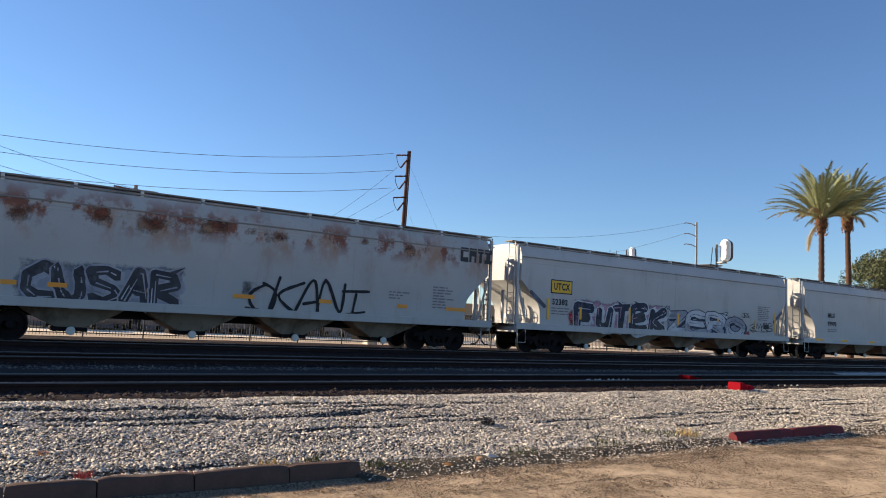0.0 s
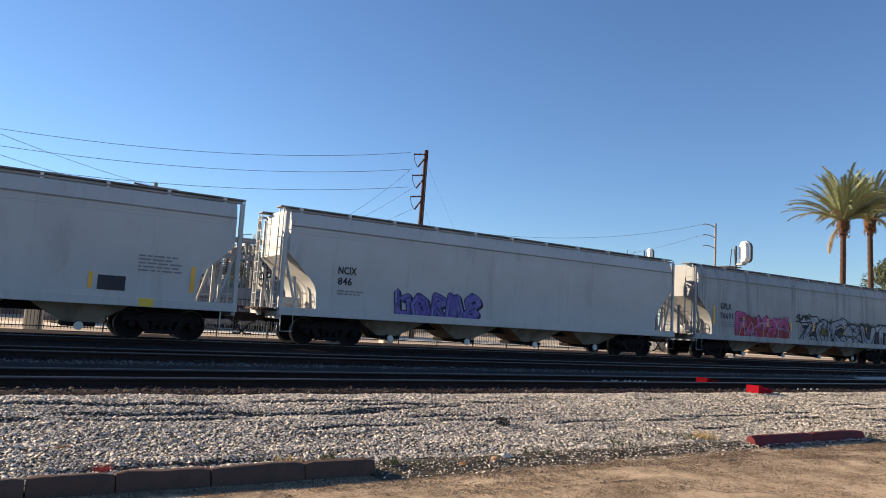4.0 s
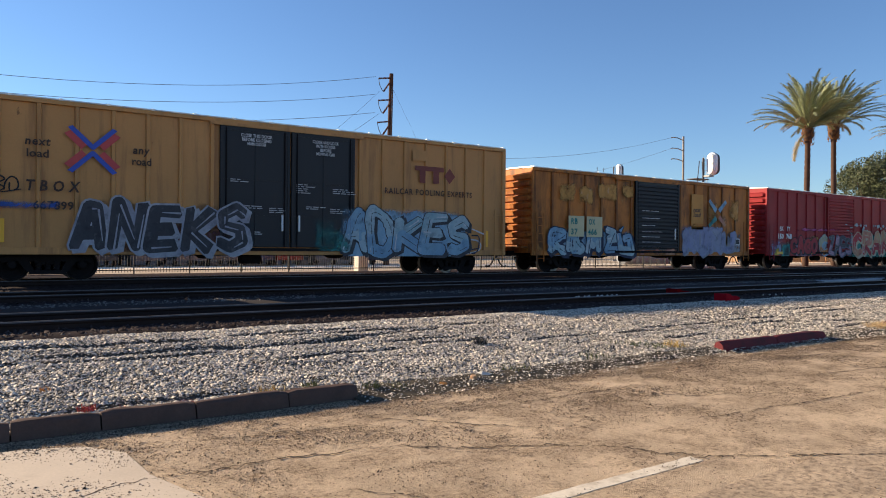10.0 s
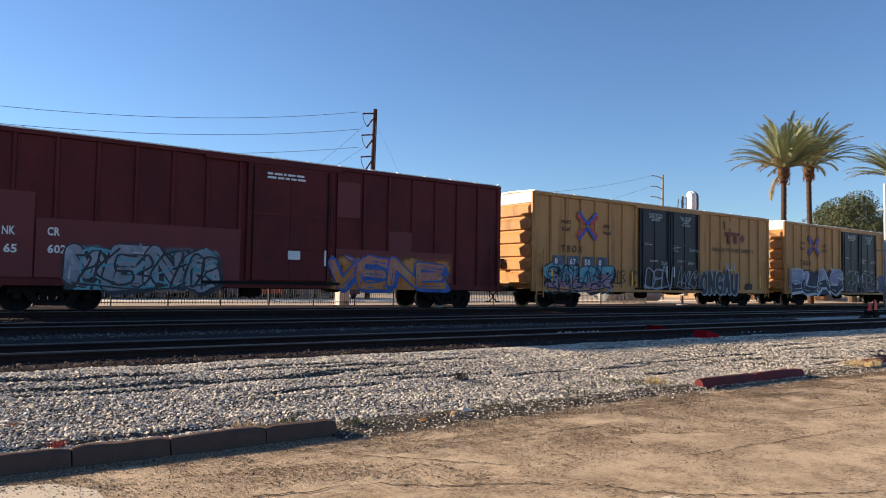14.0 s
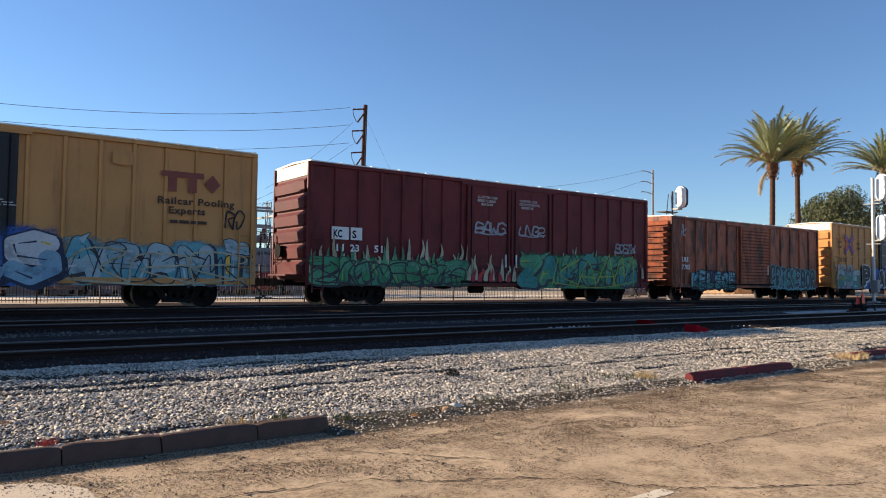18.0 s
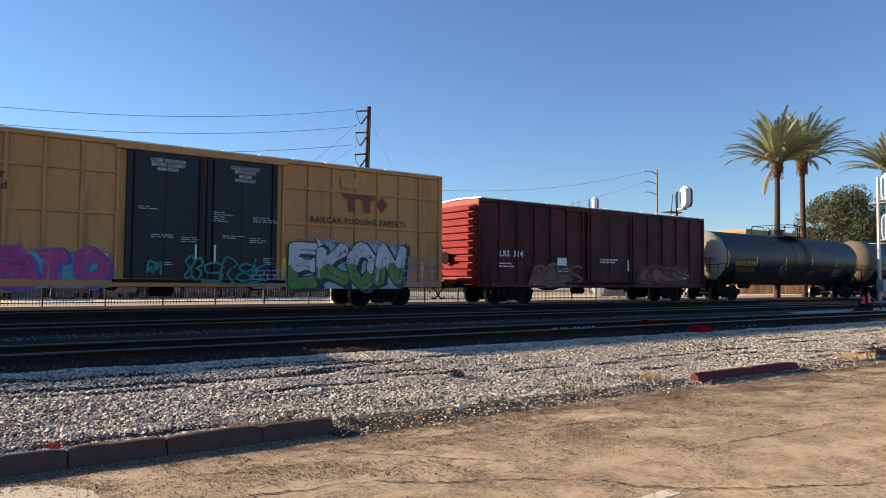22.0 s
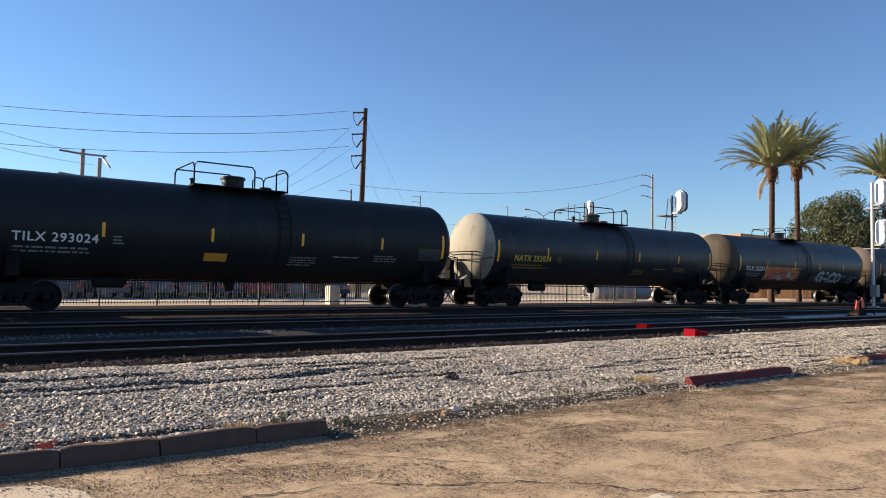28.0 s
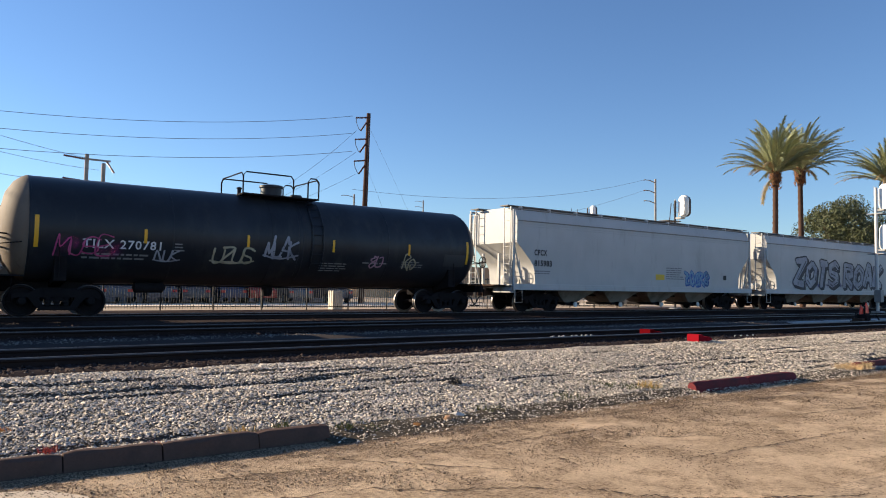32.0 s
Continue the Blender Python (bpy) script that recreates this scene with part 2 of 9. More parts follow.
def furrow_z(x, y):
    """Raked ruts that run along the bank, and short sharp clefts."""
    cleft = 0.0
    for x0, y0, ln, tilt, deep in RUTS:
        u = (x - x0) / ln
        if 0 < u < 1 and abs(y - y0) < 0.5:
            d = y - y0 - tilt * (x - x0) - 0.06 * noise.noise((x * 2.0, y0, 4))
            cleft -= deep * min(1.0, 6 * u * (1 - u)) * math.exp(-(d / 0.055) ** 2)
    return cleft + 0.015 * noise.noise((x * 0.28, y * 2.3, 9)) * max(0.0, min(1.0, (y - 6.9) / 0.6)) * max(0.0, min(1.0, (10.9 - y) / 0.6))


def strip(name, prof, x0, x1, step, material, label, category, rough=0.0, seed=0, furrow=False):
    """A long sheet along x with the profile (y, z) across; rough: height of its uneven surface."""
    xs = [x0 + (x1 - x0) * i / max(1, round((x1 - x0) / step)) for i in range(max(1, round((x1 - x0) / step)) + 1)]
    g, n = Geo(), len(prof)
    vs = []
    for x in xs:
        for k, (y, z) in enumerate(prof):
            h = rough * noise.noise((x * 0.9 + seed, y * 1.3, 0)) + 0.5 * rough * noise.noise((x * 3.1, y * 3.7, seed)) if rough and 0 < k < n - 1 else 0
            if furrow and 0 < k < n - 1:
                h += furrow_z(x, y)
            vs.append((x, y, z + h))
    g.add(vs, [(i * n + k, (i + 1) * n + k, (i + 1) * n + k + 1, i * n + k + 1) for i in range(len(xs) - 1) for k in range(n - 1)])
    ob = part(name, g, material)
    return tagged(ob, label, category, kind="structure")


# one sheet to the horizon, low under the yard and level with the lot behind the fence
gp = [(-2500, -0.25), (-40, -0.25), (7.5, -0.25), (26, 0.15), (29, 0.33), (60, 0.33), (300, 0.35), (3000, 0.4)]
strip("ground", gp, -2600, 3200, 200, dirt_m, "dry tan dirt reaching to the horizon", "ground")
lot = Geo().box(-60, 260, -40, 6.66, -0.2, 0.0)
tagged(part("parking_lot", lot, asphalt), "cracked dusty tan asphalt of a worn parking lot", "pavement", kind="structure")
# old repair slab of paler concrete by the kerb
slab = Geo().prism([(-30, 3.2), (-30, 6.35), (0.35, 6.35), (0.75, 6.2), (1.0, 5.85), (1.05, 5.2), (1.25, 4.5), (1.2, 3.6), (1.6, 3.2)], 0.0, 0.006, "z")
tagged(part("concrete_patch", slab, mat("pale_concrete", (0.62, 0.50, 0.37), 0.9, var=0.16, fine=60, bump=0.3, dirt=(0.30, 0.23, 0.17), dirt_amount=0.15, dirt_stretch=(1, 1, 1))), "pale concrete patch let into the asphalt", "pavement", kind="structure")
edge = [(2.0 + 0.08 * i, 3.28 + 0.019 * 0.08 * i) for i in range(34)]
rough_edge = [(x, y - 0.012 * noise.noise((x * 9, 1, 0)) - 0.008 * noise.noise((x * 31, 2, 0))) for x, y in edge] + [(x, y + 0.12 + 0.014 * noise.noise((x * 8, 5, 0)) + 0.008 * noise.noise((x * 29, 6, 0))) for x, y in reversed(edge)]
line = Geo().prism(rough_edge, 0.0, 0.003, "z")
tagged(part("parking_line", line, white_line), "worn white painted parking line", "marking", kind="structure")

# strip of older asphalt worn down to its stones
xs = [1.5 + 0.12 * i for i in range(110)]
worn = [(60, -2.0), (1.5, -2.0)] + [(x, 2.88 + 0.03 * noise.noise((x * 2.2, 11, 0)) + 0.015 * noise.noise((x * 9, 12, 0))) for x in xs] + [(60, 2.88)]
bare_stone = mat("worn_aggregate", (0.50, 0.365, 0.235), 0.95, var=0.35, scale=14, fine=60, bump=0.9, dirt=(0.17, 0.12, 0.08), dirt_amount=0.5, dirt_stretch=(1, 1, 1), dirt_scale=18)
tagged(part("worn_asphalt_strip", Geo().prism(worn, 0.0, 0.004, "z"), bare_stone), "coarse worn asphalt strip with its stones laid bare", "pavement", kind="structure")

# gravel shoulder between lot and tracks, rising to the track bed
gkeys = [(6.60, -0.15), (6.72, 0.005), (6.9, 0.03), (7.3, 0.06), (7.8, 0.10), (8.3, 0.15), (8.8, 0.19), (9.3, 0.24), (9.8, 0.29), (10.3, 0.32), (10.7, 0.33), (11.1, 0.28), (11.5, 0.10)]
gprof = [(6.60, -0.15), (6.72, 0.005)] + [(6.9 + 0.12 * i, float(np.interp(6.9 + 0.12 * i, [p[0] for p in gkeys], [p[1] for p in gkeys]))) for i in range(33)] + [(11.1, 0.28), (11.5, 0.10)]


def gravel_z(y):
    return float(np.interp(y, [p[0] for p in gprof], [p[1] for p in gprof]))


strip("gravel_shoulder", gprof, -8, 90, 0.25, gravel_m, "gravel bank coloured dark as the shade between its loose stones", "gravel", 0.02, furrow=True)
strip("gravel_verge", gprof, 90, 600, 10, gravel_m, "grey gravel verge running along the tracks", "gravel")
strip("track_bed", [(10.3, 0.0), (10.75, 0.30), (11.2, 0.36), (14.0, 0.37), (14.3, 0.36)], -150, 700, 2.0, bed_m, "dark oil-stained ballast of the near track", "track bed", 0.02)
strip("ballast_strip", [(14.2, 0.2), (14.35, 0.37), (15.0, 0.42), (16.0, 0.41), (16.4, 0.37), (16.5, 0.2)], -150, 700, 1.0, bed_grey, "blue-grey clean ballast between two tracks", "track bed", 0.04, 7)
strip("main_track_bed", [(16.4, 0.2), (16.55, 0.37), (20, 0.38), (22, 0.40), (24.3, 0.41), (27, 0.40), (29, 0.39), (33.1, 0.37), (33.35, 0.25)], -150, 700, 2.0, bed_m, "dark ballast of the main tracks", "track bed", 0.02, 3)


def rail_mesh(x0, x1):
    web = [(-0.075, 0.0), (0.075, 0.0), (0.075, 0.012), (0.02, 0.03), (0.012, 0.10), (0.035, 0.125), (0.037, 0.150), (-0.037, 0.150), (-0.035, 0.125), (-0.012, 0.10), (-0.02, 0.03), (-0.075, 0.012)]
    return Geo().prism(web, x0, x1, "x"), Geo().prism([(-0.036, 0.1505), (0.036, 0.1505), (0.030, 0.170), (-0.030, 0.170)], x0, x1, "x")


web_g, head_g = rail_mesh(-150, 700)
WEB, HEAD = fix_normals(web_g.mesh("rail", rail_m)), fix_normals(head_g.mesh("rail_head", rail_top))
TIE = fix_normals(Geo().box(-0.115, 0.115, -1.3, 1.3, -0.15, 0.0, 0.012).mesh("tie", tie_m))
for yc, ztop in ((12.45, 0.50), (17.9, 0.53), (TRACK_Y, RZ)):
    tr = thing("railway_track", "rusty steel rails on dark creosoted ties", "railway track", pose(0, yc, ztop), kind="structure")
    for s in (-0.752, 0.752):
        r = part("rail", WEB, None, tr, "", pose(0, s, -0.170))
        part("rail_head", HEAD, None, r, "worn shiny rail head")
    rng = random.Random(int(yc))
    for k in range(90):
        part("tie", TIE, None, tr, "", pose(-2 + k * 0.53 + rng.uniform(-0.03, 0.03), rng.uniform(-0.05, 0.05), -0.163, 0, 0, rng.uniform(-1.2, 1.2)))
    rest = Geo()
    for k in list(range(-120, 0)) + list(range(90, 700)):
        rest.box(-2 + k * 0.53 - 0.115, -2 + k * 0.53 + 0.115, -1.3, 1.3, -0.31, -0.163)
    tagged(part("far_ties", rest, tie_m, tr), kind="stuff")


# kerbs: cast concrete lengths lying along the edge of the lot
def kerb_length(length, lean=0.0):
    """Cast block with a battered face, worn round and chipped along its edges."""
    prof = [(-0.03, -0.05), (0.18, -0.05), (0.17, 0.10), (0.155, 0.14), (0.125, 0.155), (0.075, 0.158), (0.045, 0.150), (0.018, 0.125), (-0.01, 0.04)]
    n, g, k = max(6, round(length / 0.09)), [], random.uniform(0, 50)
    for i in range(n + 1):
        x = length * i / n
        e = 1 - 0.10 * (1 - min(1, min(i, n - i) / 1.0))
        g.append([(x, 0.075 + (y - 0.075) * e + 0.012 * noise.noise((x * 3 + k, j * 0.9, 1)), z * e + (0.014 * noise.noise((x * 5 + k, j * 0.7, 6)) + 0.012 * noise.noise((x * 1.3 + k, 0, 3)) if z > 0 else 0)) for j, (y, z) in enumerate(prof)])
    return Geo().loft(g)


def kerb_row(label, pieces, y, material, tilt=0.0, ang=0.0):
    k = thing("kerb", label, "kerb", pose(pieces[0][0], y, 0, 0, 0, ang))
    for a, b in pieces:
        part("kerb_block", kerb_length(b - a - 0.012), material, k, "", pose(a - pieces[0][0], random.uniform(-0.008, 0.008), 0, 0, random.uniform(-0.2, 0.2), random.uniform(-0.3, 0.3)))
    return k


kerb_row("weathered concrete kerb with faded red paint", [(-9.0, -6.0), (-6.0, -3.0), (-3.0, -1.1), (-1.1, 0.28), (0.28, 0.95), (0.95, 1.75), (1.75, 2.65), (2.65, 3.42)], 6.66, kerb_m)
kerb_row("faded red painted concrete kerb", [(9.85, 11.4), (11.4, 12.95)], 6.74, kerb_red)
kerb_row("faded red painted concrete kerb further on", [(15.9, 17.4), (17.4, 19.0), (19.0, 20.6)], 6.95, kerb_red)
kerb_row("faded red painted concrete kerb in the distance", [(24, 25.6), (25.6, 27.2), (27.2, 29)], 7.05, kerb_red)

# soil and fine grit washed out over the edge of the asphalt between the kerbs
soil_m = mat("gritty_dark_soil", (0.085, 0.066, 0.044), 0.95, var=0.6, scale=14, fine=45, bump=0.9)
for x0, x1, yb in ((3.35, 9.9, 6.9), (12.9, 16.0, 7.0)):
    n, cols = round((x1 - x0) / 0.05), []
    for i in range(n + 1):
        x = x0 + (x1 - x0) * i / n
        edge = 6.42 + 0.045 * (x - x0) + 0.16 * noise.noise((x * 0.9, 2, 0)) + 0.09 * noise.noise((x * 3.3, 5, 0)) + 0.06 * noise.noise((x * 11, 8, 0))
        rise = 0.012 * noise.noise((x * 4, 1, 3))
        cols += [(x, min(yb - 0.2, edge), 0.0045), (x, yb - 0.15, 0.030 + rise), (x, yb + 0.02, 0.065 + rise), (x, yb + 0.32, 0.02)]
    g = Geo().add(cols, [(4 * i + k, 4 * i + 4 + k, 4 * i + 5 + k, 4 * i + 1 + k) for i in range(n) for k in range(3)])
    tagged(part("soil_edge", g, soil_m), "dark gritty soil washed over the asphalt's edge", "soil", kind="structure")

# ---- rolling stock: shared running gear ----
SPEED = 18.05
WHEEL_R = 0.457
CARS, WHEELSETS = [], []
iron = mat("black_running_gear", (0.017, 0.015, 0.016), 0.9, 0.0, spec=0.06, var=0.35, scale=8, fine=40, bump=0.4, dirt=(0.022, 0.017, 0.014), dirt_amount=0.2, dirt_stretch=(1, 1, 1), dirt_scale=3)
tread = mat("worn_wheel_tread", (0.20, 0.18, 0.17), 0.45, 0.8, var=0.1, bump=0.05)
rust_iron = mat("rust_brown_steel", (0.07, 0.04, 0.028), 0.85, 0.1, var=0.35, bump=0.4)
reflect_y = mat("yellow_reflective_tape", (0.85, 0.42, 0.02), 0.45, var=0.06, bump=0.0)
white_ink = mat("white_stencil_paint", (0.72, 0.72, 0.72), 0.7, var=0.08, fine=30, bump=0.0)
black_ink = mat("black_stencil_paint", (0.03, 0.03, 0.035), 0.7, var=0.1, fine=30, bump=0.0)
yellow_ink = mat("yellow_stencil_paint", (0.75, 0.50, 0.06), 0.7, var=0.08, fine=30, bump=0.0)
hose_m = mat("black_rubber", (0.02, 0.02, 0.02), 0.8, var=0.1, bump=0.1)


def wheelset_mesh():
    g = Geo()
    for s in (-1, 1):
        y = 0.752 * s
        prof = [(y - 0.07 * s, 0.10), (y - 0.07 * s, WHEEL_R - 0.07), (y - 0.075 * s, WHEEL_R + 0.026), (y - 0.045 * s, WHEEL_R + 0.026), (y - 0.03 * s, WHEEL_R + 0.004), (y + 0.06 * s, WHEEL_R - 0.004), (y + 0.06 * s, WHEEL_R - 0.06), (y + 0.015 * s, WHEEL_R - 0.09), (y + 0.005 * s, 0.17), (y + 0.055 * s, 0.13), (y + 0.055 * s, 0.10)]
        g.turned(prof, 28)
        for k in range(3):  # plate bosses, so that the turning shows
            a = k * 2.094
            g.join(Geo().box(-0.05, 0.05, -0.012, 0.012, -0.07, 0.07).moved(Matrix.Translation((0.26 * math.cos(a), y + 0.02 * s, 0.26 * math.sin(a))) @ Matrix.Rotation(a, 4, "Y")))
    g.turned([(-0.95, 0.075), (-0.72, 0.085), (0.0, 0.075), (0.72, 0.085), (0.95, 0.075)], 12)
    return g


def side_frame_geo():
    """One cast truck side with its pedestals, spring nest and bearing adapters."""
    top = [(-1.15, 0.50), (-1.15, 0.66), (-0.98, 0.70), (-0.74, 0.69), (-0.48, 0.82), (0.48, 0.82), (0.74, 0.69), (0.98, 0.70), (1.15, 0.66), (1.15, 0.50)]
    hole = [(1.00, 0.49), (0.99, 0.36), (0.78, 0.36), (0.76, 0.52), (0.48, 0.30), (0.36, 0.22), (-0.36, 0.22), (-0.48, 0.30), (-0.76, 0.52), (-0.78, 0.36), (-0.99, 0.36), (-1.00, 0.49)]
    g = Geo()
    n = len(top)
    g.prism(top + [(1.0, 0.56), (-1.0, 0.56)], -0.09, 0.09)
    g.prism([(-0.78, 0.60), (-0.52, 0.66), (-0.34, 0.30), (-0.40, 0.20), (-0.52, 0.26)], -0.08, 0.08)
    g.prism([(0.78, 0.60), (0.52, 0.66), (0.34, 0.30), (0.40, 0.20), (0.52, 0.26)], -0.08, 0.08)
    g.prism([(-0.50, 0.18), (0.50, 0.18), (0.42, 0.30), (-0.42, 0.30)], -0.12, 0.12)
    g.prism([(-0.36, 0.62), (0.36, 0.62), (0.36, 0.80), (-0.36, 0.80)], -0.12, 0.10)
    for x in (-0.24, 0.0, 0.24):  # coil springs
        g.join(Geo().turned([(0.29, 0.07), (0.33, 0.095), (0.38, 0.075), (0.43, 0.095), (0.48, 0.075), (0.53, 0.095), (0.60, 0.08)], 10, "z").moved(Matrix.Translation((x, 0, 0))))
    for x in (-0.89, 0.89):  # bearing ends
        g.join(Geo().turned([(-0.17, 0.04), (-0.16, 0.09), (-0.12, 0.12), (0.10, 0.12)], 14).moved(Matrix.Translation((x, 0, WHEEL_R))))
    return g


ws_g = wheelset_mesh()
WS_MESH = fix_normals(ws_g.mesh("wheelset", iron))
WS_MESH.materials.append(tread)
for p in WS_MESH.polygons:
    r = math.hypot(p.center.x, p.center.z)
    if r > WHEEL_R - 0.03 and abs(p.center.y) < 0.84:
        p.material_index = 1
FRAME_NEAR = fix_normals(side_frame_geo().mesh("side_frame", iron))
BOLSTER = fix_normals(Geo().box(-0.22, 0.22, -1.05, 1.05, 0.45, 0.72, 0.03).box(-0.3, 0.3, -0.3, 0.3, 0.7, 0.86).box(-0.62, -0.45, -0.9, 0.9, 0.28, 0.42).box(0.45, 0.62, -0.9, 0.9, 0.28, 0.42).mesh("truck", iron))
COUPLER = fix_normals(Geo().box(-0.62, 0.05, -0.1, 0.1, 0.74, 0.94, 0.02).prism([(0.0, -0.17), (0.18, -0.22), (0.36, -0.15), (0.34, -0.02), (0.2, 0.02), (0.24, 0.16), (0.16, 0.20), (-0.02, 0.15)], 0.70, 0.99, "z").mesh("coupler", rust_iron))
HOSE = fix_normals(Geo().tube([(-0.1, -0.3, 0.72), (0.1, -0.3, 0.6), (0.25, -0.28, 0.38), (0.45, -0.22, 0.26), (0.66, -0.16, 0.28)], 0.03, 8).mesh("brake_hose", hose_m))


def running_gear(car, half, tc, strike):
    """Trucks at +-tc/2, couplers and hoses past the ends (strike: half the length over the strikers)."""
    for s in (-1, 1):
        tk = part("truck", BOLSTER, None, car, "", pose(s * tc / 2, 0, 0))
        part("side_frame", FRAME_NEAR, None, tk, "", pose(0, -1.0, 0))
        part("side_frame", FRAME_NEAR, None, tk, "", pose(0, 1.0, 0, 0, 0, 180))
        for x in (-0.89, 0.89):
            w = part("wheelset", WS_MESH, None, tk, "steel wheels with bright worn treads", pose(x, 0, WHEEL_R))
            WHEELSETS.append((w, car, x))
        part("coupler", COUPLER, None, car, "rusty cast steel coupler", pose(s * strike, 0, 0, 0, 0, 0 if s > 0 else 180))
        part("brake_hose", HOSE, None, car, "", pose(s * strike, 0, 0, 0, 0, 0 if s > 0 else 180))


def rolling(name, a, b, label, category, group):
    """A car whose sides reach from a to b along the train (metres past the origin at the start)."""
    car = thing(name, label, category, pose((a + b) / 2, TRACK_Y, RZ), group)
    CARS.append((car, (a + b) / 2))
    return car


def ladder_geo(z0, z1, w=0.42, n=None):
    """Rungs in the plane y = 0 between two stiles."""
    g = Geo()
    for x in (-w / 2, w / 2):
        g.box(x - 0.02, x + 0.02, -0.015, 0.015, z0, z1)
    k = n or max(3, round((z1 - z0) / 0.36))
    for i in range(k):
        z = z0 + (i + 0.4) * (z1 - z0) / k
        g.tube([(-w / 2, 0, z), (w / 2, 0, z)], 0.014, 5)
    return g


# ---- lettering ----


def letters(car, text, x, z, size, material, y=-1.6, spacing=1.0, bold=0.0, name="lettering", label="", squash=1.0, shear=0.0, bend=None):
    """Writing on the side towards -y, its lower left at (x, z). bend: (radius, centre height) on a round tank."""
    size *= 0.86
    cu = bpy.data.curves.new(name, "FONT")
    cu.body, cu.size, cu.space_character, cu.offset, cu.shear = text, size * 1.38, spacing, bold, shear
    cu.resolution_u = 2
    ob = bpy.data.objects.new(name, cu)
    me = bpy.data.meshes.new_from_object(ob)
    bpy.data.objects.remove(ob)
    bpy.data.curves.remove(cu)
    wide = max((v.co.x for v in me.vertices), default=1.0)
    squash = (0.66 if text[:1].isupper() or text[:1].isdigit() else 0.6) * size * len(text) * spacing / max(0.01, wide)
    for v in me.vertices:
        px, pz = x + v.co.x * squash, z + v.co.y
        v.co = on_side(px, pz, y, bend)
    me.materials.clear()
    me.materials.append(material)
    me.name = name
    o = new(name, me)
    o.parent = car
    if label:
        tagged(o, label)
    return o


def on_side(px, pz, y, bend=None, lift=0.0):
    if bend:
        R, zc, dx = bend
        px += dx
        q = (pz - zc) / R
        return (px, -(R + 0.012 + lift) * math.cos(q), zc + (R + 0.012 + lift) * math.sin(q))
    return (px, y - lift, pz)


def bars(car, x, z, w, rows, material, y=-1.6, h=0.05, gap=0.1, seed=0, bend=None, name="small_print"):
    """Lines of print too small to read, as broken bars."""
    rng = random.Random(seed)
    g = Geo()
    for r in range(rows):
        px = x
        while px < x + w * rng.uniform(0.75, 1.0):
            l = rng.uniform(0.08, 0.35)
            zz = z - r * gap
            g.add([on_side(px, zz, y, bend), on_side(px + l, zz, y, bend), on_side(px + l, zz + h, y, bend), on_side(px, zz + h, y, bend)], [(0, 1, 2, 3)])
            px += l + 0.05
    return part(name, g, material, car)


def patch(car, name, x0, x1, z0, z1, material, y=-1.6, bend=None, label="", lift=0.0):
    n = 6 if bend else 1
    g = Geo()
    vs = []
    for i in range(n + 1):
        z = z0 + (z1 - z0) * i / n
        vs += [on_side(x0, z, y, bend, lift), on_side(x1, z, y, bend, lift)]
    g.add(vs, [(2 * i, 2 * i + 1, 2 * i + 3, 2 * i + 2) for i in range(n)])
    return part(name, g, material, car, label)


def reflectors(car, xs, z0, z1, y=-1.6, w=0.1, bend=None):
    for x in xs:
        patch(car, "reflector", x, x + w, z0, z1, reflect_y, y, bend, "yellow reflector stripe", 0.004)


